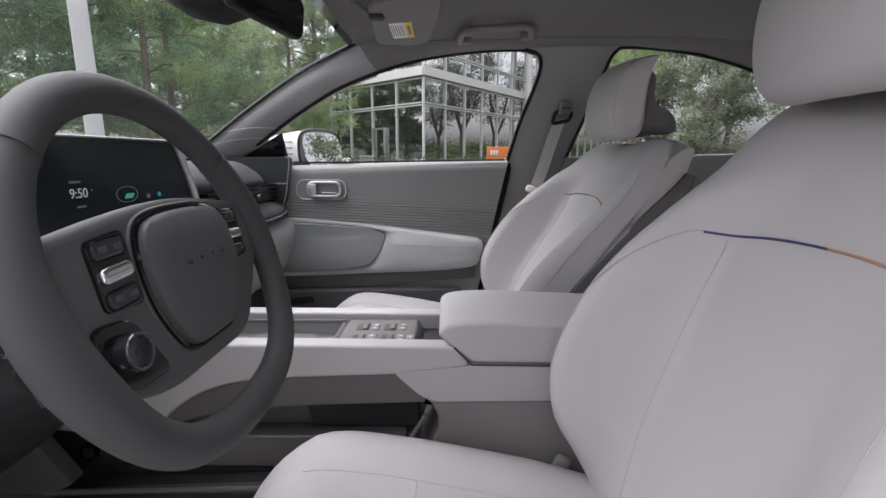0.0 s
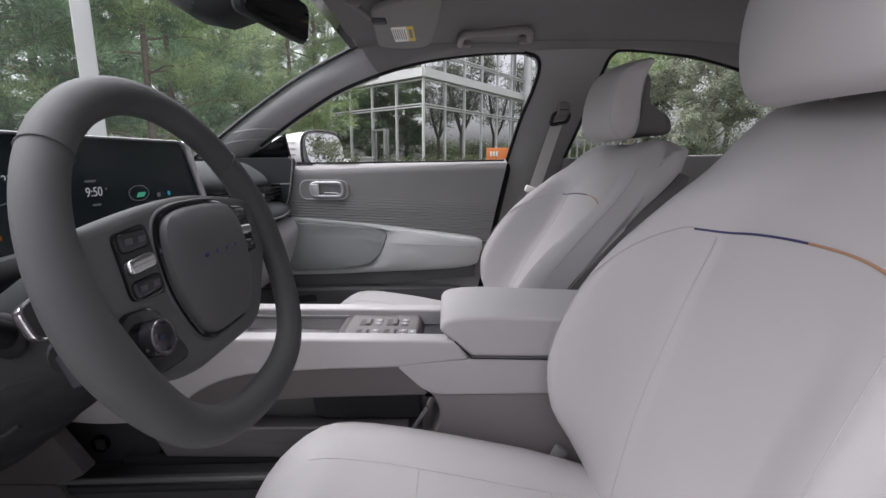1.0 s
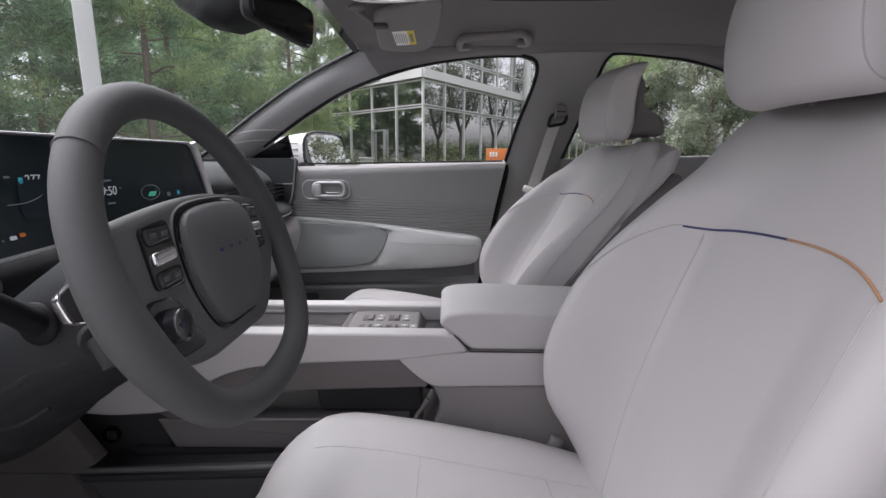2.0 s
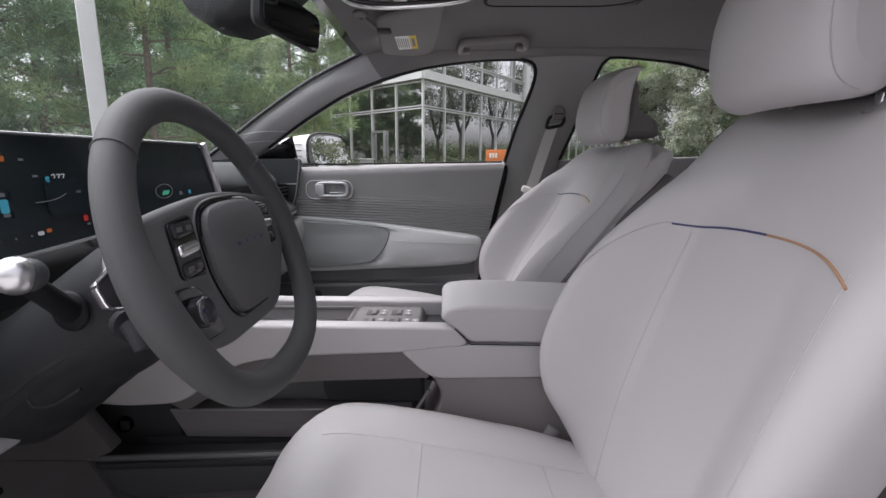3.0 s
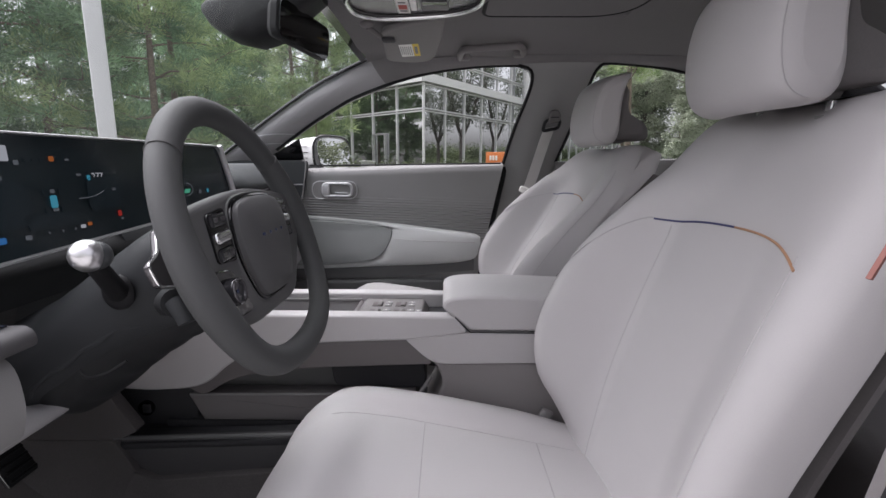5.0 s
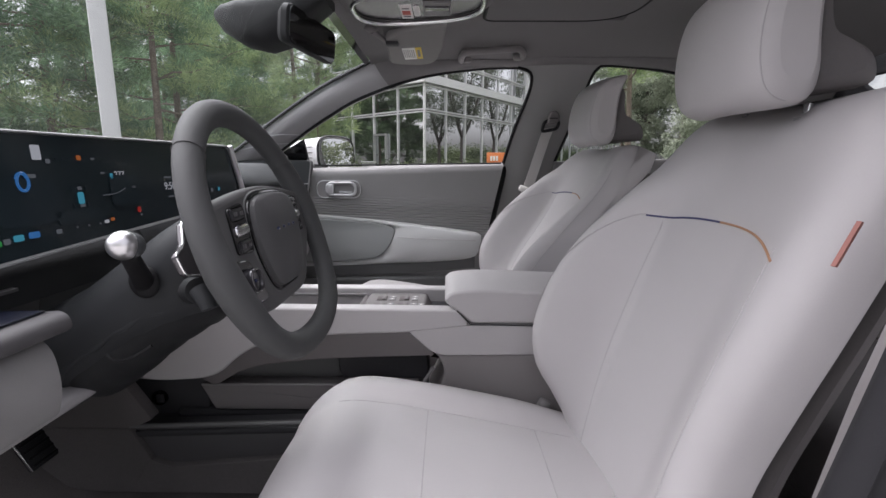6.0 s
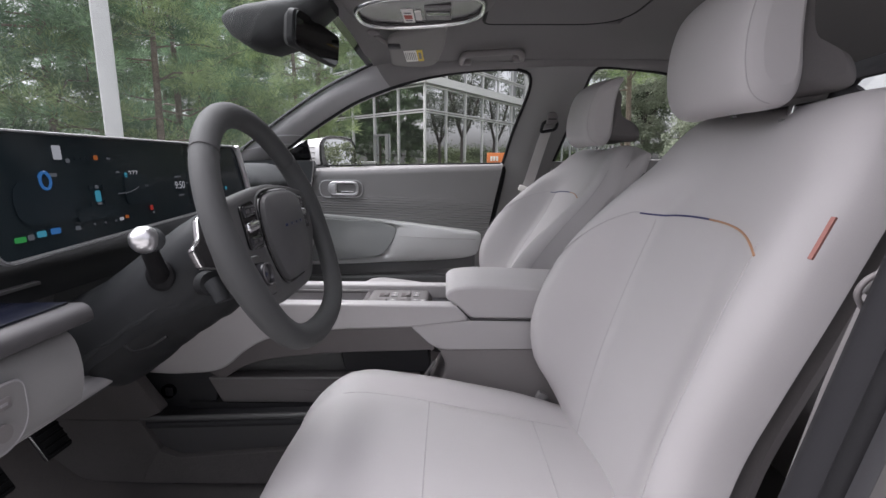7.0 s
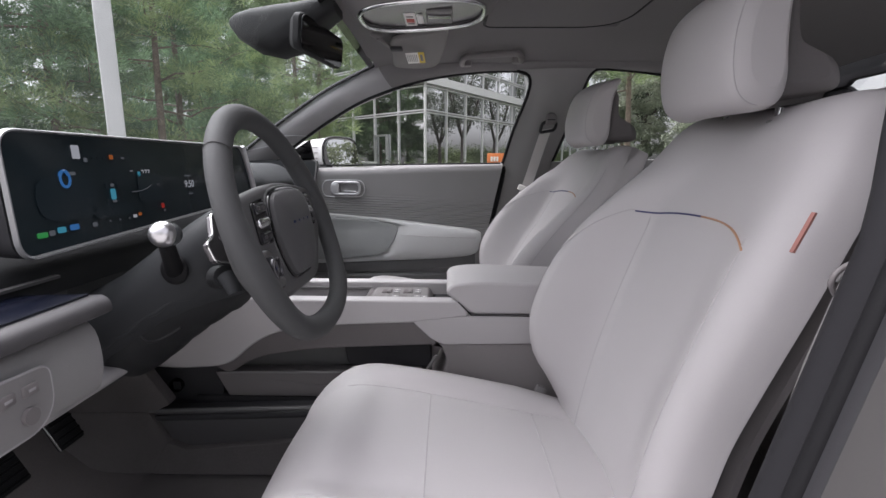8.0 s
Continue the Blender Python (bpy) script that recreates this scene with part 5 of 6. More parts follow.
G_NAVY = glow("display_navy", (0.02, 0.045, 0.075), 0.012)


def icon(name, y, z, w, h, material, skew=0.0, r=None, label=""):
    o = rounded([sp(y - w / 2, z - h / 2, 0.0006), sp(y + w / 2, z - h / 2, 0.0006), sp(y + w / 2 + skew, z + h / 2, 0.0006), sp(y - w / 2 + skew, z + h / 2, 0.0006)], min(w, h) * 0.3 if r is None else r, 3)
    return part(name, extruded(o, (0.0005, 0, 0)), material, glass, label)


def words(name, text, y, z, size, material, label=""):
    rot = Matrix(((0, 0, 1), (1, 0, 0), (0, 1, 0))).to_4x4()
    return part(name, text_mesh(text, size, Matrix.Translation(sp(y, z, 0.0008)) @ rot, 0.0002), material, glass, label)


icon("status_icon", -0.457, 1.061, 0.014, 0.019, G_WHITE, r=0.002)
icon("status_icon", -0.441, 1.050, 0.007, 0.006, G_GREY)
for k in range(3):
    icon("status_bar", -0.425 + 0.011 * k, 1.053, 0.008, 0.004, G_NAVY)
icon("warning_icon", -0.388, 1.055, 0.008, 0.007, G_AMBER)
icon("status_bar", -0.362, 1.054, 0.007, 0.003, G_GREY)
part("speed_ring", tube([sp(-0.484 + 0.008 * math.cos(g), 1.024 + 0.011 * math.sin(g), 0.001) for g in [2 * math.pi * j / 24 for j in range(24)]], 0.0022, 6, closed=True), G_BLUE, glass, "blue lit speed readout")
icon("unit_bar", -0.471, 1.031, 0.015, 0.005, G_GREY)
icon("charge_icon", -0.328, 1.028, 0.006, 0.008, G_CYAN)
words("range_readout", "277", -0.310, 1.029, 0.0155, G_WHITE, "lit white range number 277")
icon("range_bar", -0.346, 1.033, 0.008, 0.003, G_GREY)
icon("range_bar", -0.280, 1.009, 0.009, 0.004, G_GREY)
part("gauge_curve", tube([sp(-0.352 + 0.05 * k / 8, 0.999 + 0.009 * (k / 8) ** 3, 0.0008) for k in range(9)], 0.0008, 5), G_GREY, glass, "thin grey gauge line")
icon("car_picture", -0.396, 0.998, 0.011, 0.017, G_CYAN, r=0.003, label="small lit car picture")
icon("car_picture", -0.396, 1.012, 0.007, 0.005, G_GREY)
icon("car_picture", -0.395, 0.987, 0.009, 0.004, G_GREY)
for sg in (-1, 1):
    for dz in (-0.012, 0.012):
        icon("road_mark", -0.396 + sg * 0.013, 0.999 + dz, 0.004, 0.009, G_NAVY, r=0.001)
icon("dark_field", -0.482, 0.998, 0.105, 0.060, G_NAVY, r=0.028, label="dim blue gauge field")
icon("dark_field", -0.396, 0.973, 0.085, 0.020, G_NAVY, skew=-0.008, r=0.004)
icon("dark_field", -0.300, 1.004, 0.070, 0.050, G_NAVY, r=0.012)
icon("seat_warning", -0.275, 0.970, 0.008, 0.009, G_RED, label="red lit warning sign")
icon("seat_warning", -0.271, 0.961, 0.006, 0.003, G_GREY)
icon("power_icon", -0.354, 0.959, 0.009, 0.005, G_WHITE)
icon("power_icon", -0.341, 0.961, 0.008, 0.005, G_AMBER)
for y in (-0.412, -0.390, -0.368):
    icon("tick_mark", y, 0.9575, 0.003, 0.003, G_GREY)
icon("ready_light", -0.535, 0.953, 0.016, 0.007, G_GREEN, label="green lit ready light")
icon("lamp_light", -0.520, 0.954, 0.009, 0.007, G_GREY)
icon("lamp_light", -0.504, 0.956, 0.014, 0.008, G_CYAN)
icon("lamp_light", -0.482, 0.957, 0.016, 0.008, G_BLUE)
icon("lamp_light", -0.444, 0.956, 0.009, 0.006, G_GREY)
words("clock_readout", "9:50", -0.178, 1.005, 0.020, G_WHITE, "lit white clock reading 9:50")
icon("date_bar", -0.182, 1.022, 0.022, 0.003, G_GREY, r=0.001)
icon("date_bar", -0.177, 0.986, 0.017, 0.003, G_GREY, r=0.001)
icon("date_bar", -0.152, 1.009, 0.004, 0.003, G_GREY, r=0.001)
part("car_outline", tube([sp(-0.076 + 0.026 * math.cos(g), 0.997 + 0.013 * math.sin(g), 0.001) for g in [2 * math.pi * j / 24 for j in range(24)]], 0.0007, 5, closed=True), G_GREY, glass, "grey car outline")
icon("battery_picture", -0.074, 0.994, 0.020, 0.008, G_MINT, skew=0.006, r=0.001, label="green lit battery picture")
icon("menu_icon", -0.022, 0.990, 0.010, 0.008, G_GREY)
icon("menu_icon", 0.010, 0.991, 0.008, 0.008, G_CYAN)

# ---- centre console ----
console = thing("centre_console", (-0.1, 0, 0.33), "bridge centre console with pale rails and open tray", "centre console")
rail_out = [Vector((x, 0, z)) for x, z in ((0.112, 0.738), (0.142, 0.703), (0.013, 0.686), (-0.167, 0.679), (-0.273, 0.670), (-0.335, 0.650), (-0.378, 0.622), (-0.410, 0.590), (-0.450, 0.574), (-0.55, 0.568), (-0.66, 0.578), (-0.66, 0.72), (-0.50, 0.745), (-0.30, 0.740), (-0.10, 0.740))]


def console_side(y, sg):
    smooth = rounded([(p.x, y, p.z) for p in rail_out], [0.012, 0.016, 0.02, 0.05, 0.04, 0.03, 0.03, 0.03, 0.03, 0.03, 0.02, 0.02, 0.05, 0.05, 0.05], 4)
    return extruded(smooth, (0, sg * 0.036, 0), 0.0050, segments=4)


part("side_rail", console_side(-0.104, 1), LEATHER, console, "pale grey padded side rail")
part("side_rail", console_side(0.104, -1), LEATHER, console, "pale grey padded side rail")
# tray between the rails
part("tray_floor", rbox((-0.24, 0, 0.690), (0.36, 0.138, 0.010), 0.003), MID, console, "grey tray floor")
part("tray_end", extruded(rounded([(-0.428, -0.0665, 0.724), (-0.412, -0.0665, 0.726), (-0.385, -0.0665, 0.688), (-0.428, -0.0665, 0.688)], 0.004, 3), (0, 0.133, 0), 0.001), PILLAR, console, "pale sloped tray end")
part("tray_step", rbox((-0.118, 0, 0.7055), (0.014, 0.132, 0.036), 0.003, Matrix.Rotation(radians(35), 3, "Y")), TAUPE, console, "taupe sloped tray wall")
for sg in (-1, 1):
    part("tray_rim", rbox((-0.26, sg * 0.0645, 0.7225), (0.30, 0.006, 0.008), 0.002), MID, console, "grey tray rim")
part("tray_mat", extruded(rounded([(-0.31, -0.055, 0.695), (-0.16, -0.055, 0.695), (-0.16, 0.055, 0.695), (-0.31, 0.055, 0.695)], 0.03), (0, 0, 0.004), 0.0015), TAUPE, console, "taupe rubber charging mat")
# window switches
block_line = [(-0.125, -0.0665, 0.700), (-0.098, -0.0665, 0.7265), (0.040, -0.0665, 0.7265), (0.054, -0.0665, 0.700)]
block = part("switch_block", extruded(rounded(block_line, [0.002, 0.004, 0.006, 0.002], 3), (0, 0.133, 0), 0.001), TAUPE, console, "grey window switch block")
for y in (-0.038, 0.020):
    for x in (-0.060, -0.006):
        part("switch_well", rbox((x - 0.006, y, 0.7268), (0.024, 0.034, 0.0016), 0.0006), SHADOW_BROWN, block, "dark brown switch well")
        part("window_switch", rbox((x - 0.001, y, 0.7285), (0.010, 0.030, 0.004), 0.0015), TAUPE, block, "grey window switch")
        for dy in (-0.009, 0.009):
            key = part("switch_key", rbox((x + 0.019, y + dy, 0.7272), (0.015, 0.015, 0.003), 0.001), PALE_KEY, block, "pale small switch")
            part("key_mark", rbox((x + 0.019, y + dy, 0.7289), (0.004, 0.003, 0.0006), 0.0002), PAPER, key)
lock = part("lock_key", rbox((0.031, -0.034, 0.7272), (0.015, 0.022, 0.003), 0.001), PALE_KEY, block, "pale lock switch")
part("key_mark", rbox((0.031, -0.034, 0.7289), (0.005, 0.004, 0.0006), 0.0002), PAPER, lock)
part("bin_floor", rbox((0.085, 0, 0.70), (0.07, 0.15, 0.012), 0.003), DARK, console, "black gap before the armrest")
# armrest lid: a padded wedge with an undercut nose
lid = rounded([(0.083, -0.101, 0.757), (0.094, -0.101, 0.776), (0.150, -0.101, 0.784), (0.52, -0.101, 0.772), (0.52, -0.101, 0.7035), (0.1435, -0.101, 0.7065)], [0.010, 0.020, 0.06, 0.02, 0.010, 0.010], 6)
part("armrest_lid", extruded(lid, (0, 0.202, 0), 0.0075, segments=5), LEATHER, console, "pale grey padded armrest lid", sharp=60)
part("lid_gap", tube([(0.143, -0.1025, 0.7045), (0.30, -0.1025, 0.7030), (0.51, -0.1025, 0.7010)], 0.0012, 6), RUBBER, console, "dark shut line")
part("lid_gap", tube([(0.143, -0.1025, 0.7045), (0.112, -0.1025, 0.7365)], 0.0012, 6), RUBBER, console, "dark shut line")
# pale band under the lid, taupe body under it
band = rounded([(0.004, -0.103, 0.690), (0.146, -0.103, 0.7035), (0.52, -0.103, 0.7000), (0.52, -0.102, 0.640), (0.075, -0.102, 0.632), (0.050, -0.102, 0.646)], [0.014, 0.006, 0.006, 0.01, 0.02, 0.01], 4)
part("side_band", extruded(band, (0, 0.204, 0), 0.003), LEATHER, console, "pale grey band below the armrest")
foot_out = spline([Vector((x, 0, z)) for x, z in ((0.056, 0.633), (0.078, 0.615), (0.085, 0.585), (0.072, 0.55), (0.05, 0.50), (0.04, 0.44))], 5) + [Vector((0.55, 0, 0.44)), Vector((0.55, 0, 0.64))]
part("console_body", extruded([(p.x, -0.096, p.z) for p in foot_out], (0, 0.192, 0), 0.006), BODY, console, "taupe plastic console body")
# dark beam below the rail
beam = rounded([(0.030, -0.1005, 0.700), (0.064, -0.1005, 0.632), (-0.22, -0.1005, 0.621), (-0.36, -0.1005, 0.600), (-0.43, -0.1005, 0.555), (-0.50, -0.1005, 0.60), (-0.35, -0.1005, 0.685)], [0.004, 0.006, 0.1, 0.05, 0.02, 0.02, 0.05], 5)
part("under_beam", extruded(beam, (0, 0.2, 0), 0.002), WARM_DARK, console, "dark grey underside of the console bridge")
# storage deck under the bridge
deck = part("storage_deck", rbox((-0.24, 0, 0.475), (0.58, 0.17, 0.03), 0.008), DARK, console, "black storage deck under the bridge")
part("deck_wall", rbox((-0.24, -0.030, 0.580), (0.58, 0.02, 0.10), 0.004), SPOKE, deck, "dark grey inner wall")
part("deck_step", extruded(rounded([(-0.440, -0.088, 0.492), (-0.470, -0.088, 0.553), (0.025, -0.088, 0.556), (0.025, -0.088, 0.492)], [0.004, 0.008, 0.004, 0.002], 4), (0, 0.045, 0), 0.003), TAUPE, deck, "taupe step of the storage deck")
part("deck_lip", tube([(-0.466, -0.088, 0.553), (-0.30, -0.088, 0.554), (0.022, -0.088, 0.556)], 0.003, 8), MID, deck, "lighter rounded step lip")
part("deck_box", extruded(rounded([(-0.155, -0.060, 0.558), (-0.165, -0.060, 0.625), (0.045, -0.060, 0.635), (0.05, -0.060, 0.558)], [0.02, 0.006, 0.006, 0.006]), (0, 0.05, 0), 0.004), DARK, deck, "black rear storage box")
part("deck_edge", tube([(0.062, -0.088, 0.600), (0.028, -0.092, 0.545)], 0.004, 8), MID, deck, "thin grey edge")

# floor tunnel with its side pocket and power socket
tunnel = thing("floor_tunnel", (-0.4, -0.09, 0.325), "black plastic floor tunnel trim with side pocket", "tunnel trim", kind="structure")
part("carpet_base", rbox((-0.42, -0.136, 0.362), (1.15, 0.04, 0.075), 0.008), CARPET, tunnel, "dark carpeted tunnel foot")
part("tunnel_core", rbox((-0.35, 0, 0.40), (0.95, 0.22, 0.15), 0.01), DARK, tunnel)
part("socket_wall", extruded(rounded([(-0.70, -0.075, 0.44), (-0.66, -0.075, 0.60), (-0.44, -0.075, 0.60), (-0.47, -0.075, 0.44)], 0.01), (0, 0.10, 0), 0.004), DARK, tunnel, "black upright panel")
for depth, outline in enumerate(([(-0.98, 0.480), (-0.98, 0.616), (-0.611, 0.616), (-0.541, 0.507), (-0.591, 0.484)], [(-0.98, 0.335), (-0.98, 0.486), (-0.591, 0.487), (-0.549, 0.412), (-0.50, 0.335)], [(-0.60, 0.335), (-0.556, 0.418), (-0.510, 0.398), (-0.211, 0.425), (0.06, 0.449), (0.06, 0.335)])):
    part("carpet_wall", extruded(rounded([(x, -0.165 + 0.003 * (2 - depth), z) for x, z in outline], 0.008, 3), (0, 0.03, 0), 0.002, segments=2), CARPET, tunnel, "dark carpeted tunnel wall round the pocket")
part("ledge", rbox((-0.27, -0.125, 0.480), (0.66, 0.06, 0.016), 0.006, Matrix.Rotation(radians(-2.2), 3, "Y")), DARK, tunnel, "black ledge over the pocket")
part("ledge_edge", tube([(-0.592, -0.155, 0.489), (-0.27, -0.157, 0.499), (0.05, -0.157, 0.512)], 0.005, 8), SPOKE, tunnel, "rounded grey ledge edge")
part("pocket_back", rbox((-0.27, -0.140, 0.44), (0.66, 0.016, 0.11), 0.004, Matrix.Rotation(radians(-2.2), 3, "Y")), PALE_MID, tunnel, "dark grey pocket back")
socket = part("power_socket", tube([(-0.571, -0.076, 0.515), (-0.571, -0.084, 0.515)], 0.017, 20), GLOSS_BLACK, tunnel, "round black power socket")
part("socket_lid", rbox((-0.566, -0.087, 0.517), (0.018, 0.006, 0.020), 0.003), DARK, socket)

# pedals
def pedal(x, y, z, w, h, lean, label):
    p = thing("pedal", (x, y, z - h / 2), label, "pedal", "pedals")
    turn = Matrix.Rotation(radians(lean), 3, "Y")
    part("pad", rbox((x, y, z), (0.012, w, h), 0.005, turn), BLACK_MATTE, p)
    for k in range(5):
        o = turn @ Vector((0.008, 0, h * (-0.38 + 0.19 * k)))
        part("rib", rbox(Vector((x, y, z)) + o, (0.005, w * 0.86, h * 0.07), 0.0015, turn), RUBBER, p, "raised rubber rib")
    o = turn @ Vector((0.004, -w / 2 - 0.001, 0))
    part("edge", rbox(Vector((x, y, z)) + o, (0.004, 0.003, h * 0.96), 0.001, turn), CHROME, p, "bright metal edge")
    part("arm", tube([(x - 0.01, y, z + h * 0.3), (x - 0.10, y, z + 0.2)], 0.008, 8), DARK, p)
    return p


pedal(-0.697, -0.270, 0.515, 0.060, 0.078, -28, "black ribbed accelerator pedal with bright edge")
pedal(-0.700, -0.405, 0.505, 0.085, 0.075, -28, "black ribbed brake pedal")

# ---- headliner fixtures ----
visor = thing("sun_visor", (-0.02, 0.38, 1.37), "grey folded passenger sun visor with paper label", "sun visor")


def vz(x, y):
    return 1.374 - 0.040 * (y - 0.15) - 0.010 * (x - 0.08)


vis = rounded([(-0.074, 0.215, 0), (0.060, 0.118, 0), (0.088, 0.118, 0), (0.078, 0.29, 0), (0.052, 0.470, 0), (0.0, 0.508, 0), (-0.094, 0.490, 0)], [0.03, 0.02, 0.02, 0.04, 0.05, 0.05, 0.03], 6)
part("visor_panel", extruded([(p.x, p.y, vz(p.x, p.y)) for p in vis], (0, 0, 0.017), 0.006, segments=3), VISOR, visor, "grey padded visor panel")
part("visor_pivot", tube([(-0.104, 0.200, 1.382), (-0.094, 0.215, 1.378), (-0.078, 0.27, 1.376)], 0.006, 10), TAUPE, visor, "grey pivot arm")
part("pivot_base", ball((-0.106, 0.195, 1.388), 0.015, (1.2, 1.0, 0.6)), TAUPE, visor)
part("visor_clip", rbox((-0.060, 0.262, 1.368), (0.034, 0.030, 0.010), 0.004), DARK, visor)
lab = part("paper_label", extruded([(x, y, vz(x, y) - 0.0012) for x, y in ((-0.040, 0.315), (-0.003, 0.305), (-0.003, 0.420), (-0.040, 0.430))], (0, 0, 0.0009)), PAPER, visor, "white warning label")
part("label_band", extruded([(x, y, vz(x, y) - 0.0012) for x, y in ((-0.0025, 0.305), (0.015, 0.300), (0.015, 0.415), (-0.0025, 0.420))], (0, 0, 0.0009)), YELLOW, lab, "yellow label stripe")
for k in range(6):
    x = -0.037 + 0.0055 * k
    part("print_bar", extruded([(x + dx, y, vz(x, y) - 0.0018) for dx, y in ((0, 0.325), (0.0022, 0.325), (0.0022, 0.405), (0, 0.405))], (0, 0, 0.0004)), INK, lab)
part("print_bar", extruded([(x, y, vz(x, y) - 0.0018) for x, y in ((0.002, 0.325), (0.010, 0.323), (0.010, 0.390), (0.002, 0.393))], (0, 0, 0.0004)), INK, lab)

overhead = thing("overhead_console", (0.02, -0.05, 1.37), "chrome-rimmed overhead lamp console on the headliner", "overhead console")
oc = []
for j in range(48):
    g = 2 * math.pi * j / 48
    oc.append(Vector((0.139 * math.copysign(abs(math.cos(g)) ** 0.72, math.cos(g)), 0.101 * math.copysign(abs(math.sin(g)) ** 0.72, math.sin(g)), 0)))


def overhead_ring(grow, z):
    """A ring of the overhead console, which slopes down towards the windscreen."""
    return [Vector((0.028 + p.x * grow, p.y * grow, z + 0.06 * p.x * grow)) for p in oc]


part("surround", loft([overhead_ring(1.30, 1.416), overhead_ring(1.16, 1.388), overhead_ring(1.06, 1.377), overhead_ring(1.0, 1.378), overhead_ring(0.97, 1.384)]), CLOTH, overhead, "moulded headliner rim")
part("chrome_ring", tube(overhead_ring(1.0, 1.376), 0.0055, 10, closed=True), CHROME, overhead, "polished chrome ring")
part("lamp_panel", loft([overhead_ring(0.985, 1.386), overhead_ring(0.985, 1.382), overhead_ring(0.93, 1.3815), overhead_ring(0.3, 1.3815)]), SATIN_DARK, overhead, "glossy dark silver lamp panel")
tag = part("paper_tag", rbox((-0.002, 0.034, 1.3790), (0.026, 0.092, 0.002), 0.0005), PAPER, overhead, "white tag")
part("tag_stripe", rbox((-0.002, 0.038, 1.3775), (0.018, 0.026, 0.001), 0.0002), RED_INK, tag, "red printed stripe")
for y in (0.010, 0.062):
    part("print_bar", rbox((-0.002, y, 1.3775), (0.016, 0.006, 0.001), 0.0002), INK, tag)
part("lamp_lens", rbox((0.021, 0.032, 1.380), (0.014, 0.060, 0.006), 0.003), PAPER, overhead, "pale map lamp lens")
part("button_bar", rbox((0.066, 0.020, 1.382), (0.060, 0.085, 0.008), 0.003), MID, overhead, "grey button bar")
part("button_slot", rbox((0.066, 0.008, 1.3775), (0.052, 0.030, 0.002), 0.0006), GLOSS_BLACK, overhead, "black slot")

grab = thing("grab_handle", (0.23, 0.555, 1.36), "grey folding grab handle on the roof rail", "grab handle")
gp = spline([Vector(q) for q in ((0.137, 0.606, 1.397), (0.135, 0.560, 1.395), (0.142, 0.508, 1.399), (0.163, 0.494, 1.401), (0.225, 0.482, 1.402), (0.288, 0.469, 1.403), (0.312, 0.472, 1.403), (0.330, 0.505, 1.400), (0.336, 0.556, 1.398))], 6)
part("grip", tube(gp, 0.0105, 12), TAUPE, grab)
for x, y in ((0.153, 0.600), (0.322, 0.553)):
    part("mount", rbox((x, y, 1.399), (0.034, 0.030, 0.022), 0.008), TAUPE, grab)

# rear-view mirror and camera pod
pod = thing("camera_pod", (-0.3, -0.02, 1.3), "black sensor pod on the windscreen top", "camera pod")
pod_rings = []
for x, w, z0, z1 in ((-0.402, 0.045, 1.345, 1.368), (-0.385, 0.065, 1.322, 1.378), (-0.35, 0.075, 1.300, 1.388), (-0.30, 0.078, 1.290, 1.396), (-0.25, 0.076, 1.305, 1.402), (-0.21, 0.070, 1.345, 1.408), (-0.165, 0.062, 1.380, 1.412)):
    pod_rings.append([Vector((x, 0.01 + 0.75 * w * math.copysign(abs(math.cos(g)) ** 0.6, math.cos(g)), (z0 + z1) / 2 + (z1 - z0) / 2 * math.copysign(abs(math.sin(g)) ** 0.6, math.sin(g)))) for g in [2 * math.pi * j / 32 for j in range(32)]])
part("housing", loft(pod_rings), BLACK_MATTE, pod)
rear_mirror = thing("rear_view_mirror", (-0.215, 0.02, 1.27), "black framed inside rear-view mirror on a stalk", "rear-view mirror")
m_turn = Matrix.Translation((-0.210, 0.012, 1.322)) @ Matrix.Rotation(radians(-11.6), 4, "Z") @ Matrix.Rotation(radians(6), 4, "Y")
mo = rounded([(0, -0.108, -0.035), (0, 0.108, -0.040), (0, 0.108, 0.034), (0, -0.108, 0.040)], 0.022, 6)
part("mirror_case", loft([[m_turn @ Vector((x, p.y * s, p.z * s)) for p in mo] for x, s in ((-0.034, 0.55), (-0.024, 0.85), (-0.008, 1.0), (0.004, 1.0), (0.007, 0.97))]), BLACK_MATTE, rear_mirror, "black rear-view mirror case")
part("mirror_face", extruded([m_turn @ Vector((0.0075, p.y * 0.95, p.z * 0.93)) for p in mo], m_turn.to_3x3() @ Vector((0.002, 0, 0)), 0.0005), DIM_MIRROR, rear_mirror, "dark mirror glass")
part("mirror_stalk", tube([(-0.262, 0.0, 1.350), m_turn @ Vector((-0.03, 0, 0))], 0.010, 10), BLACK_MATTE, rear_mirror)

# ---- belts ----
belt = thing("seat_belt", (0.43, 0.68, 0.7), "grey seat belt hanging on the middle pillar", "seat belt", "seat belts")
part("webbing", ribbon([(0.458, 0.672, 1.180), (0.444, 0.671, 1.14), (0.402, 0.672, 1.0), (0.367, 0.674, 0.90), (0.322, 0.674, 0.74)], (0.040, 0.0, 0.006), 0.002), WEBBING, belt)
guide = part("belt_guide", tube(rounded([(0.432, 0.664, 1.166), (0.486, 0.664, 1.176), (0.494, 0.664, 1.200), (0.476, 0.664, 1.214), (0.440, 0.664, 1.200)], 0.010), 0.0055, 10, closed=True), BLACK_MATTE, belt, "black belt guide loop")
part("guide_cover", extruded(rounded([(0.448, 0.650, 1.190), (0.490, 0.650, 1.196), (0.494, 0.650, 1.222), (0.480, 0.650, 1.240), (0.456, 0.650, 1.236)], 0.011), (0, 0.022, 0), 0.006, segments=3), TAUPE, guide, "grey hinge cover")
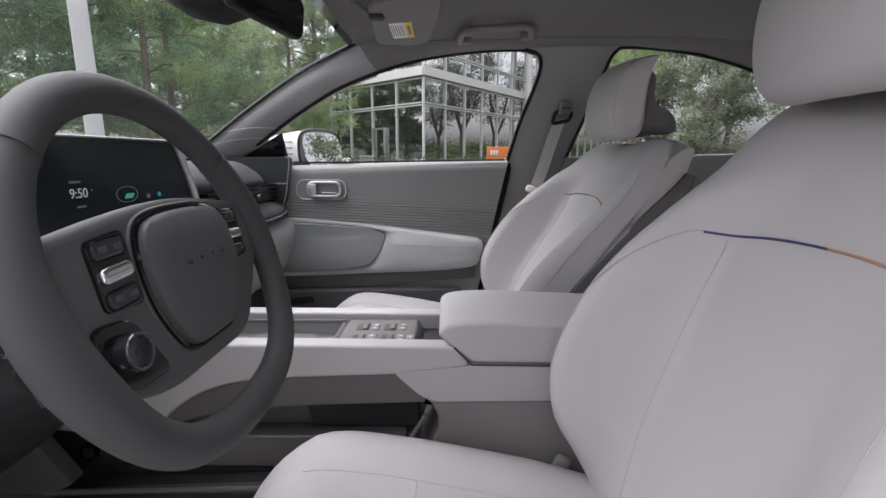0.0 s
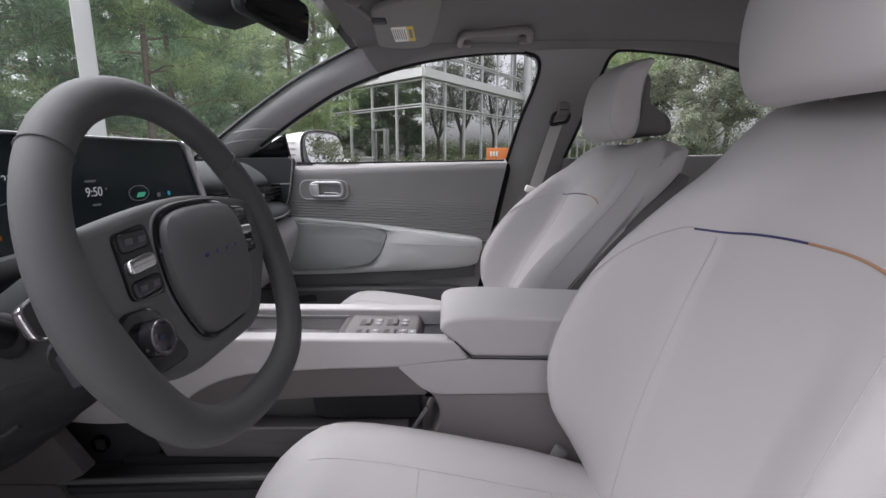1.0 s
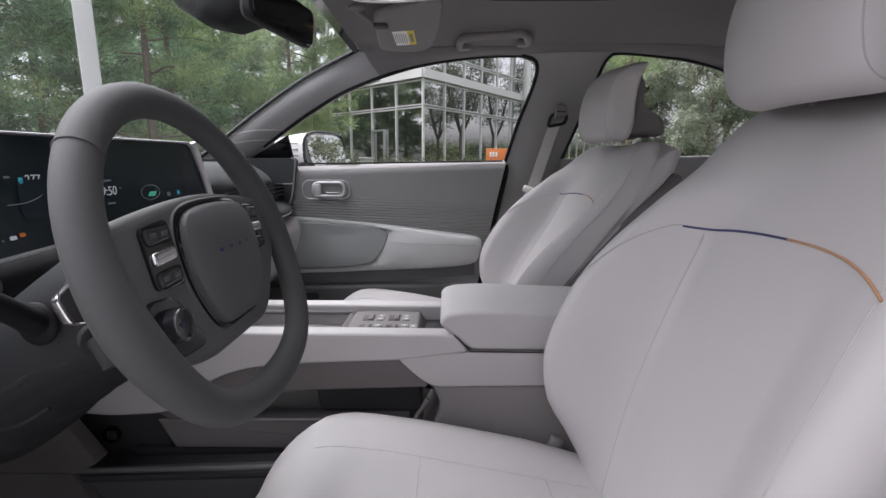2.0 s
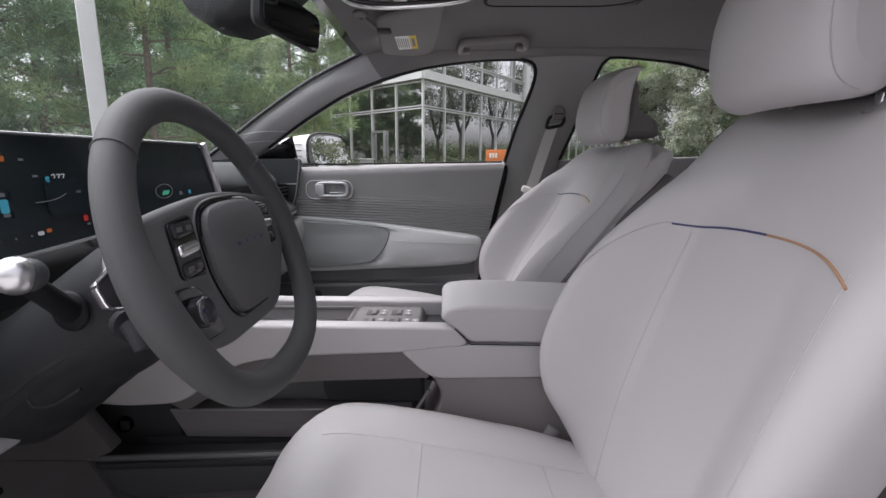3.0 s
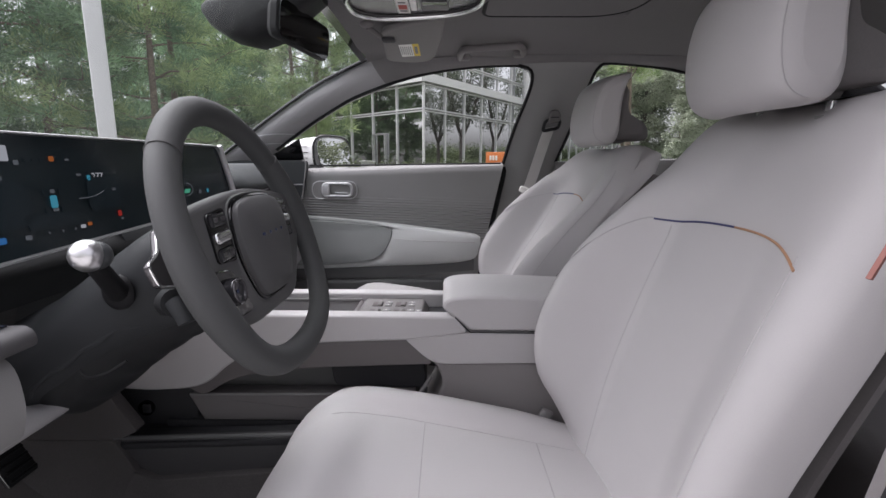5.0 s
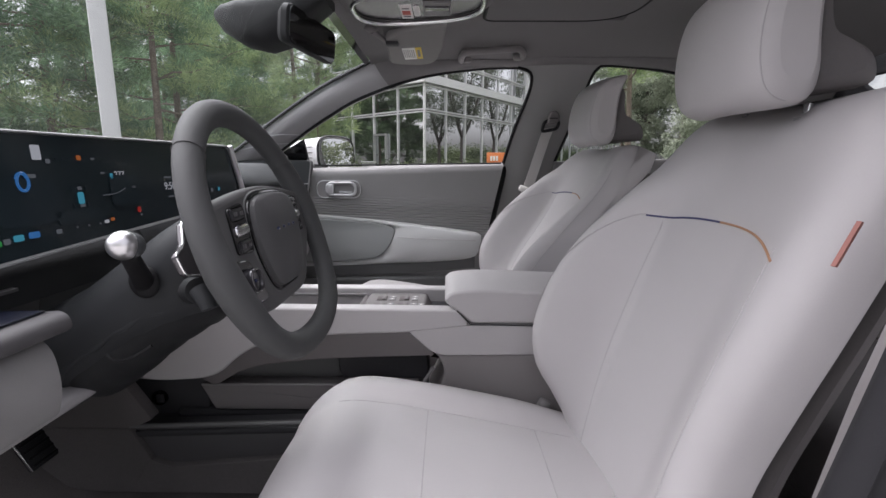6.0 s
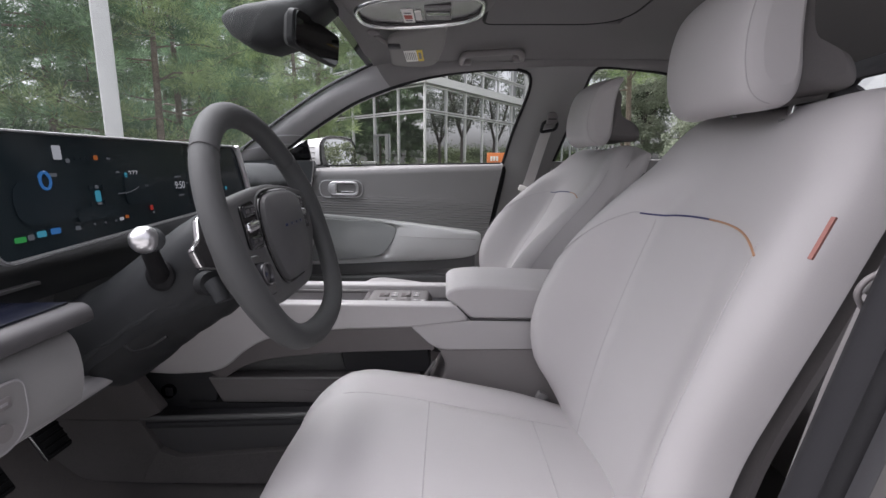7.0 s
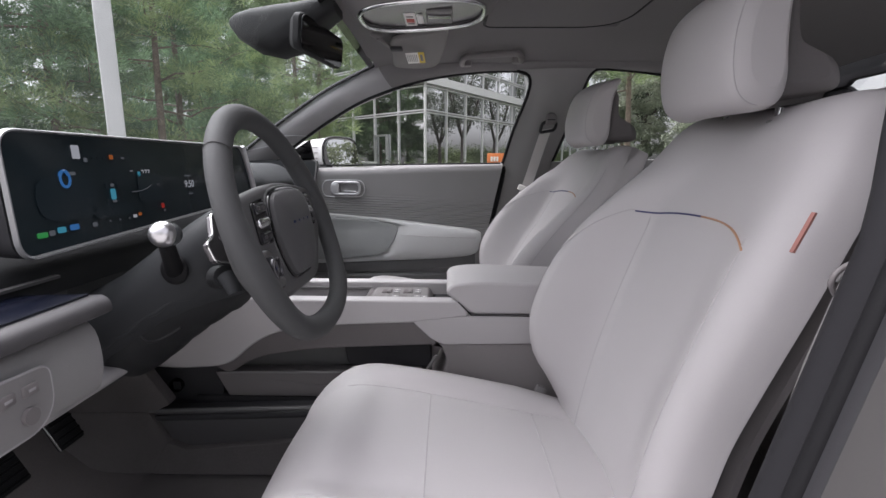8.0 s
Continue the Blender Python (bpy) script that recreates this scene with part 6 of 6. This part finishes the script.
part("cover_slot", rbox((0.470, 0.6485, 1.212), (0.030, 0.004, 0.003), 0.001), RUBBER, guide)
part("belt_clip", rbox((0.385, 0.662, 0.955), (0.060, 0.012, 0.022), 0.005, Matrix.Rotation(radians(20), 3, "Y")), PAPER, belt, "pale belt tongue")

# driver side middle pillar, belt and door seal close to the camera
d_pillar = thing("pillar_driver", (0.55, -0.74, 0.4), "grey driver-side middle pillar with rubber seal", "pillar", kind="structure")


def jamb(z):
    """Front edge of the driver-side pillar at a height."""
    return 0.3575 + 0.255 * (z - 0.758) + (0.25 * (z - 1.0) ** 2 if z > 1.0 else 0.0)


def jamb_strip(profile):
    rings = []
    for k in range(25):
        z = 0.36 + 1.0 * k / 24
        lean = 0.30 * max(0.0, z - 1.0)
        rings.append([Vector((jamb(z) + dx, y + lean, z)) for dx, y in profile])
    return loft(rings)


def arc(profile, steps=4):
    return [(p.x, p.y) for p in spline([Vector((x, y, 0)) for x, y in profile], steps)]


# trim colour holds the shade that falls on this pillar
part("pillar_trim", jamb_strip(arc([(0.24, -0.700), (0.10, -0.712), (0.030, -0.728), (0.004, -0.748), (0.0, -0.764), (0.006, -0.780)]) + [(0.03, -0.775), (0.24, -0.73)]), PILLAR_SHADE, d_pillar, "pillar trim with shade darkened into its grey")
part("door_seal", jamb_strip(arc([(0.004, -0.778), (-0.006, -0.786), (-0.004, -0.797), (0.008, -0.803)]) + [(0.02, -0.79)]), RUBBER, d_pillar, "black rubber door seal")
part("inner_jamb", jamb_strip([(0.004, -0.796), (-0.010, -0.806), (-0.023, -0.830), (0.03, -0.83), (0.03, -0.79)]), DARK, d_pillar, "black inner door jamb")
part("outer_jamb", jamb_strip(arc([(-0.023, -0.8302), (-0.027, -0.86), (-0.022, -0.90), (0.0, -0.93)]) + [(0.25, -0.95), (0.25, -0.92), (0.05, -0.84)]), JAMB, d_pillar, "painted outer door jamb with shade put into its grey")
d_belt = thing("seat_belt", (0.45, -0.72, 0.6), "grey seat belt beside the driver seat", "seat belt", "seat belts")
part("webbing", ribbon([(0.640, -0.650, 1.12), (0.515, -0.680, 1.01), (0.463, -0.698, 0.945), (0.436, -0.702, 0.86), (0.404, -0.705, 0.72), (0.37, -0.705, 0.55)], (0.0060, -0.0100, -0.001), 0.002), TAUPE, d_belt)
part("belt_clip", tube(spline([Vector(q) for q in ((0.430, -0.722, 0.944), (0.436, -0.723, 0.954), (0.450, -0.724, 0.959), (0.470, -0.720, 0.960))], 5), lambda t: 0.0028 + 0.0022 * math.sin(math.pi * t), 12), MID, d_belt, "grey belt tongue")
part("clip_loop", tube(spline([Vector(q) for q in ((0.430, -0.726, 0.930), (0.420, -0.728, 0.944), (0.424, -0.730, 0.957), (0.440, -0.730, 0.964), (0.462, -0.728, 0.958))], 5), 0.0025, 10), TAUPE, d_belt)

# ---- outdoors ----
# out-of-view ground, kept pale as a reflector for the headliner
ground_bm = bmesh.new()
rows = []
steps = [-1500, -400, -120, -40, -15, 0, 15, 40, 120, 400, 1500]
for x in steps:
    rows.append([ground_bm.verts.new((x, y, 0)) for y in steps])
for a, b in zip(rows, rows[1:]):
    for j in range(len(steps) - 1):
        ground_bm.faces.new((a[j], b[j], b[j + 1], a[j + 1]))
solo("ground", ground_bm, BOUNCE_GROUND, "unseen ground made pale to bounce light, reaching the horizon", "ground", "structure")
lawn = rbox((0, 42, 0.05), (160, 76, 0.14), 0.03)
solo("lawn", lawn, LAWN, "mulched green lawn strip behind a kerb", "lawn", "structure")
solo("kerb", rbox((0, 3.9, 0.07), (160, 0.18, 0.17), 0.03), POST_PAINT, "pale concrete kerb along the lawn", "kerb", "structure")

# white square post
post = thing("lamp_post", (-3.42, 3.86, 0), "white painted square post on the kerb strip", "post")
part("shaft", rbox((-3.42, 3.86, 3.2), (0.155, 0.155, 6.4), 0.012, Matrix.Rotation(radians(38), 3, "Z")), POST_PAINT, post)
part("base_plate", rbox((-3.42, 3.86, 0.15), (0.32, 0.32, 0.03), 0.008), POST_PAINT, post)


def make_crown(kind, seed, height, spread, leaf, count, material, base=0.3):
    """Many small leaf blades gathered in clumps on branches."""
    rnd = random.Random(seed)
    verts, faces = [], []
    tips = []
    limbs = bmesh.new()
    trunk = []
    bend = rnd.uniform(-0.3, 0.3)
    for k in range(9):
        t = k / 8
        trunk.append(Vector((bend * t * t + 0.06 * rnd.uniform(-1, 1) * t, 0.5 * bend * t + 0.06 * rnd.uniform(-1, 1) * t, height * t)))
    r0 = (0.012 if kind == "pine" else 0.014) * height
    tube(trunk, lambda t: r0 * (1 - 0.85 * t), 9, bm=limbs)
    nl = 27 if kind == "pine" else 26
    for i in range(nl):
        t = base + (0.97 - base) * (i + rnd.random()) / nl
        start = trunk[min(7, int(t * 8))].lerp(trunk[min(8, int(t * 8) + 1)], t * 8 % 1)
        ang = i * 2.4 + rnd.uniform(-0.5, 0.5)
        if kind == "pine":
            length = spread * (1.0 - 0.62 * (t - base) / (1 - base)) * rnd.uniform(0.6, 1.1)
            rise = rnd.uniform(-0.05, 0.35)
        else:
            length = spread * (0.55 + 0.6 * math.sin(math.pi * min(1.0, (t - base) / (1 - base) * 0.8 + 0.15))) * rnd.uniform(0.6, 1.1)
            rise = rnd.uniform(0.25, 0.9)
        pts = [start]
        for s in range(1, 6):
            u = s / 5
            pts.append(start + Vector((math.cos(ang) * length * u, math.sin(ang) * length * u, length * rise * u + (0.0 if kind == "pine" else -0.15 * length * u * u))) + Vector((rnd.uniform(-1, 1), rnd.uniform(-1, 1), rnd.uniform(-1, 1))) * 0.05 * length)
        tube(pts, lambda w: r0 * 0.32 * (1 - t * 0.5) * (1 - 0.85 * w), 5, bm=limbs)
        for s in range(2, 6):
            tips.append((pts[s], length))
            for _ in range(2):
                tips.append((pts[s] + Vector((rnd.gauss(0, 1), rnd.gauss(0, 1), rnd.gauss(0, 0.6))) * 0.20 * length, length))
    per = count // len(tips)
    for centre, length in tips:
        cr = (0.085 if kind == "pine" else 0.17) * spread * rnd.uniform(0.5, 1.2)
        tilt = Vector((rnd.uniform(-1, 1), rnd.uniform(-1, 1), rnd.uniform(-0.2, 1))).normalized()
        for _ in range(per):
            d = Vector((rnd.gauss(0, 1), rnd.gauss(0, 1), rnd.gauss(0, 0.75)))
            p = centre + d * cr * 0.55
            if kind == "pine":
                way = (d.normalized() * 0.8 + tilt * 0.6 + Vector((0, 0, 0.2))).normalized()
                ln, wd = leaf * rnd.uniform(0.8, 1.6), leaf * 0.10
            else:
                way = Vector((rnd.uniform(-1, 1), rnd.uniform(-1, 1), rnd.uniform(-1, 0.6))).normalized()
                ln, wd = leaf * rnd.uniform(0.7, 1.3), leaf * 0.30
            side = way.cross(Vector((rnd.uniform(-1, 1), rnd.uniform(-1, 1), rnd.uniform(-1, 1)))).normalized() * wd
            n0 = len(verts)
            if kind == "pine":
                verts += [p - side, p + side, p + way * ln]
                faces.append((n0, n0 + 1, n0 + 2))
            else:
                verts += [p, p + way * ln * 0.5 + side, p + way * ln, p + way * ln * 0.5 - side]
                faces.append((n0, n0 + 1, n0 + 2, n0 + 3))
    crown = bpy.data.meshes.new("crown")
    crown.from_pydata([tuple(v) for v in verts], [], faces)
    crown.materials.append(material)
    trunk_me = to_mesh("trunk", limbs, BARK, 60)
    return trunk_me, crown


def make_forked(seed, height, leaders, clumps, leaf, per, material):
    """A broadleaf whose trunk forks low into steep leaders, with clumps of leaves and gaps between them."""
    rnd = random.Random(seed)
    limbs = bmesh.new()
    verts, faces, tips = [], [], []
    fork = Vector((0.12, -0.05, height * 0.30))
    tube([(0, 0, 0), (0.05, 0.02, fork.z * 0.5), tuple(fork)], lambda t: 0.022 * height * (1 - 0.35 * t), 10, bm=limbs)
    for i in range(leaders):
        ang = 6.283 * i / leaders + rnd.uniform(-0.4, 0.4)
        reach = height * rnd.uniform(0.13, 0.24)
        top = height * rnd.uniform(0.82, 1.0)
        line = []
        for k in range(8):
            u = k / 7
            sway = Vector((rnd.uniform(-1, 1), rnd.uniform(-1, 1), 0)) * 0.012 * height * u
            line.append(fork + Vector((math.cos(ang), math.sin(ang), 0)) * reach * u ** 0.8 + Vector((0, 0, (top - fork.z) * u)) + sway)
        tube(line, lambda t: 0.013 * height * (1 - 0.85 * t), 8, bm=limbs)
        for j in range(clumps):
            u = 0.14 + 0.86 * (j + rnd.random()) / clumps
            p = line[min(6, int(u * 7))].lerp(line[min(7, int(u * 7) + 1)], u * 7 % 1)
            a2 = rnd.uniform(0, 6.283)
            out = Vector((math.cos(a2), math.sin(a2), rnd.uniform(0.1, 0.8))) * height * rnd.uniform(0.04, 0.13)
            tube([p, p + out * 0.5 + Vector((0, 0, 0.03 * height)), p + out], lambda t: 0.004 * height * (1 - 0.8 * t), 5, bm=limbs)
            tips += [p + out, p + out * 0.6 + Vector((0, 0, 0.03 * height))]
    for centre in tips:
        size = height * rnd.uniform(0.025, 0.055)
        for _ in range(per):
            p = centre + Vector((rnd.gauss(0, 1), rnd.gauss(0, 1), rnd.gauss(0, 0.7))) * size
            way = Vector((rnd.uniform(-1, 1), rnd.uniform(-1, 1), rnd.uniform(-1, 0.5))).normalized() * leaf * rnd.uniform(0.7, 1.3)
            side = way.cross(Vector((rnd.uniform(-1, 1), rnd.uniform(-1, 1), rnd.uniform(-1, 1)))).normalized() * leaf * 0.3
            n0 = len(verts)
            verts += [p, p + way * 0.5 + side, p + way, p + way * 0.5 - side]
            faces.append((n0, n0 + 1, n0 + 2, n0 + 3))
    crown = bpy.data.meshes.new("crown")
    crown.from_pydata([tuple(v) for v in verts], [], faces)
    crown.materials.append(material)
    return to_mesh("trunk", limbs, BARK_DARK, 60), crown


def plant(meshes, x, y, size, turn, label, group="trees"):
    tree = thing("tree", (x, y, 0.1 if y > 4 else 0.0), label, "tree", group)
    tree.rotation_euler = (0, 0, turn)
    tree.scale = (size, size, size)
    for name, me in zip(("trunk", "crown"), meshes):
        ob = new(name, me)
        ob.parent = tree
    return tree


PINES = [make_crown("pine", 11 + k, 8.5, 2.9, 0.11, 40000, (PINE, PINE, PINE_FRESH)[k], 0.14) for k in range(3)]
FORKED = [make_forked(81, 10.0, 4, 14, 0.14, 80, SHADE_LEAF), make_forked(84, 9.0, 3, 12, 0.13, 74, SHADE_LEAF)]
SHADED = [make_crown("pine", 61, 8.5, 2.9, 0.15, 40000, PINE_SHADE, 0.14)]
OLIVES = [make_crown("olive", 31 + k, 6.0, 2.2, 0.12, 22000, OLIVE, 0.30) for k in range(2)]
GREY_TREES = [make_crown("olive", 71 + k, 6.5, 1.35, 0.075, 46000, WILLOW, 0.06) for k in range(2)]
HIGH_PINE = make_crown("pine", 15, 8.5, 2.3, 0.10, 34000, PINE_FRESH, 0.40)
rnd = random.Random(5)
# wood seen through the windscreen
for i, (x, y, kind, size) in enumerate(((-5.7, 8.4, 2, 0.85), (-7.5, 8.0, 0, 0.95), (-3.9, 11.5, 2, 0.80), (-8.2, 7.6, 0, 1.0), (-11.5, 6.8, 1, 1.05), (-7.6, 12.5, 1, 1.1), (-13.5, 10.5, 0, 1.15), (-15.5, 5.2, 0, 1.0), (-20.0, 7.5, 1, 1.2), (-19.0, 16.0, 0, 1.3), (-10.8, 9.6, 0, 1.15), (-13.5, 7.2, 1, 1.1), (-17.0, 11.5, 1, 1.2))):
    plant(PINES[kind], x, y, size, rnd.uniform(0, 6.28), "green pine tree with open feathery crown")
# a tall pine whose crown begins high, and a young one before the building
plant(HIGH_PINE, -3.5, 12.3, 1.0, 1.0, "tall pine with a high fresh green crown")
plant(PINES[2], -2.75, 9.2, 0.30, 2.2, "young fresh green pine beside the lawn")
# trees towards the rear of the car
plant(HIGH_PINE, 3.66, 8.3, 0.70, 2.6, "pine with fresh green twigs hanging high")
for i, (x, y, size) in enumerate(((7.6, 12.8, 1.0), (8.4, 15.8, 1.15), (6.6, 16.5, 1.1))):
    plant(GREY_TREES[i % 2], x, y, size, rnd.uniform(0, 6.28), "slender grey-green feathery tree")
# trees on the other side, mirrored in the panes and in the door mirror
for i, (x, y, size) in enumerate(((-14.0, -26.0, 1.25), (-7.0, -27.0, 1.3), (-1.0, -25.0, 1.3), (6.0, -26.0, 1.35), (13.0, -25.0, 1.3), (14.0, 8.4, 0.85), (30.0, 19.0, 0.9))):
    plant(OLIVES[i % 2] if i % 2 else PINES[i % 3], x, y, size, rnd.uniform(0, 6.28), "broad green tree across the car park")
# trees that the two glazed wings mirror
for i, (x, y, size) in enumerate(((11.92, 27.74, 1.0), (13.5, 31.3, 1.05), (16.8, 27.6, 0.9), (15.6, 36.0, 1.1))):
    plant(FORKED[i % 2], x, y, size, rnd.uniform(0, 6.28), "forked broadleaf tree with shade-darkened leaves beside the glass facade")
for i, (x, y, size) in enumerate(((-9.5, 22.8, 1.1), (-13.0, 21.0, 1.2), (-17.5, 23.5, 1.3), (-10.5, 19.3, 1.1), (-12.5, 25.5, 1.25))):
    plant(SHADED[0], x, y, size, rnd.uniform(0, 6.28), "tall pine with shade-darkened needles beside the glass facade")

# office building: a corner of two glazed wings
CORNER = Vector((-0.95, 20.4, 0.0))
DIR_R, DIR_L = Vector((0.566, 0.824, 0)), Vector((-0.745, 0.667, 0))
building = thing("office_building", CORNER, "white-framed glass office building with mirrored panes", "building")


def bar(a, b, out, w, d):
    """A straight facade bar from a to b, w wide, standing d proud along out."""
    a, b = Vector(a), Vector(b)
    t = (b - a).normalized()
    s = t.cross(out).normalized() * w / 2
    return loft([[q - s - out * 0.05, q + s - out * 0.05, q + s + out * d, q - s + out * d] for q in (a, b)])


Z_ROWS = (0.12, 3.47, 4.62, 5.80, 7.4, 9.2)
for direction, pitch, count, nrm_dir in ((DIR_R, 1.71, 20, Vector((0.824, -0.566, 0))), (DIR_L, 1.78, 14, Vector((-0.667, -0.745, 0)))):
    for i in range(count + 1):
        p = CORNER + direction * pitch * i
        part("mullion", bar(p + Vector((0, 0, 0.1)), p + Vector((0, 0, 9.3)), nrm_dir, 0.05 if i else 0.08, 0.045), FRAME_WHITE, building)
    for j, z in enumerate(Z_ROWS):
        a, b = CORNER + Vector((0, 0, z)), CORNER + direction * pitch * count + Vector((0, 0, z))
        for dz in (-0.055, 0.055):
            part("transom", bar(a + Vector((0, 0, dz)), b + Vector((0, 0, dz)), nrm_dir, 0.045, 0.06), FRAME_WHITE, building)
    for z in (4.84, 9.35):
        a, b = CORNER - direction * 0.1 + Vector((0, 0, z)), CORNER + direction * (pitch * count + 0.2) + Vector((0, 0, z))
        part("cornice", bar(a, b, nrm_dir, 0.37, 0.18), FRAME_WHITE, building, "broad white cornice band")
    pane_me = {}
    for j in range(len(Z_ROWS) - 1):
        h = Z_ROWS[j + 1] - Z_ROWS[j]
        bm = loft([[direction * (0.05 + s * (pitch - 0.10)) - nrm_dir * 0.02 + Vector((0, 0, z)) for s, z in ((0, 0.04), (1, 0.04), (1, h - 0.04), (0, h - 0.04))], [direction * (0.05 + s * (pitch - 0.10)) - nrm_dir * 0.04 + Vector((0, 0, z)) for s, z in ((0, 0.04), (1, 0.04), (1, h - 0.04), (0, h - 0.04))]])
        pane_me[j] = to_mesh("pane", bm, FACADE_GLASS)
    for i in range(count):
        for j in range(len(Z_ROWS) - 1):
            ob = new("pane", pane_me[j])
            ob.parent = building
            ob.location = direction * pitch * i + Vector((0, 0, Z_ROWS[j]))
            ob.rotation_euler = (rnd.uniform(-0.003, 0.003), rnd.uniform(-0.003, 0.003), rnd.uniform(-0.005, 0.005))
core = bmesh.new()
inner = CORNER - Vector((0.03, -0.25, 0))
loft([[inner + Vector((0, 0.1, z)), inner + DIR_R * 34 + Vector((0, 0, z)), inner + DIR_R * 34 + DIR_L * 24.5 + Vector((0, 0, z)), inner + DIR_L * 24.5 + Vector((0, 0, z))] for z in (0.05, 9.4)], bm=core)
part("inner_wall", core, MID, building, "grey inner wall")
part("white_column", tube([CORNER + DIR_R * 9.75 + Vector((0.40, -0.3, z)) for z in (0.0, 9.2)], 0.17, 20), FRAME_WHITE, building, "round white column")
part("entrance_frame", bar(CORNER + DIR_L * 2.6 + Vector((-0.02, -0.03, 0.1)), CORNER + DIR_L * 2.6 + Vector((-0.02, -0.03, 2.5)), Vector((-0.665, -0.747, 0)), 0.08, 0.08), SATIN, building, "grey entrance door frame")
part("entrance_frame", bar(CORNER + DIR_L * 3.5 + Vector((-0.02, -0.03, 2.5)), CORNER + DIR_L * 2.6 + Vector((-0.02, -0.03, 2.5)), Vector((-0.665, -0.747, 0)), 0.08, 0.08), SATIN, building, "grey entrance door frame")
part("entrance_frame", bar(CORNER + DIR_L * 3.5 + Vector((-0.02, -0.03, 0.1)), CORNER + DIR_L * 3.5 + Vector((-0.02, -0.03, 2.5)), Vector((-0.665, -0.747, 0)), 0.08, 0.08), SATIN, building, "grey entrance door frame")

# orange sign with plain bars for its writing
sign = thing("orange_sign", (1.75, 13.0, 0.1), "orange board sign standing on the lawn", "sign")
part("board", rbox((1.63, 13.0, 1.06), (0.72, 0.08, 0.70), 0.015), SIGN_ORANGE, sign)
for k in range(3):
    part("writing_bar", rbox((1.40 + 0.085 * k, 12.955, 1.24), (0.06, 0.012, 0.14), 0.004), PAPER, sign, "white bar of writing")
for x in (1.4, 1.86):
    part("leg", rbox((x, 13.0, 0.38), (0.06, 0.06, 0.6), 0.008), POST_PAINT, sign)

cabinet = thing("utility_box", (-2.55, 14.65, 0.1), "small pale grey utility box on the lawn", "utility box")
part("body", rbox((-2.55, 14.65, 0.60), (0.40, 0.34, 1.02), 0.015), POST_PAINT, cabinet)
part("lid", rbox((-2.55, 14.65, 1.13), (0.46, 0.40, 0.05), 0.012), FRAME_WHITE, cabinet, "pale overhanging lid")

# low hedge before the facade
def make_hedge(seed, n):
    r = random.Random(seed)
    verts, faces = [], []
    for _ in range(n):
        p = Vector((r.uniform(-1, 1), r.gauss(0, 0.30), 0.25 + abs(r.gauss(0.25, 0.22))))
        way = Vector((r.uniform(-1, 1), r.uniform(-1, 1), r.uniform(-0.2, 1))).normalized() * 0.07
        side = way.cross(Vector((r.uniform(-1, 1), r.uniform(-1, 1), r.uniform(-1, 1)))).normalized() * 0.022
        n0 = len(verts)
        verts += [p, p + way * 0.5 + side, p + way, p + way * 0.5 - side]
        faces.append((n0, n0 + 1, n0 + 2, n0 + 3))
    me = bpy.data.meshes.new("hedge")
    me.from_pydata([tuple(v) for v in verts], [], faces)
    me.materials.append(SHRUB)
    return me


hedge_me = make_hedge(3, 9000)
for k in range(9):
    ob = new("hedge", hedge_me)
    ob.location = (-6.0 + 1.9 * k, 15.6 + 0.35 * abs(k - 3), 0.1)
    ob.scale = (1.05, 1.2, 1.0)
    tagged(ob, "low clipped green hedge before the building", "hedge", "hedges", "stuff")
# clipped hedge and far shrubs that the right wing mirrors
for k in range(7):
    ob = new("hedge", hedge_me)
    ob.location = (24.0 + 0.5 * k, 26.0 + 3.6 * k, 0.1)
    ob.rotation_euler = (0, 0, radians(82))
    ob.scale = (1.9, 1.8, 1.5)
    tagged(ob, "clipped green hedge across the lawn", "hedge", "hedges", "stuff")
for k in range(6):
    ob = new("hedge", hedge_me)
    ob.location = (44.0 + 1.0 * k, 30.0 + 9.0 * k, 0.1)
    ob.rotation_euler = (0, 0, radians(80))
    ob.scale = (5.0, 3.0, 3.7)
    tagged(ob, "far belt of dark green shrubs", "shrubs", "far shrubs", "stuff")
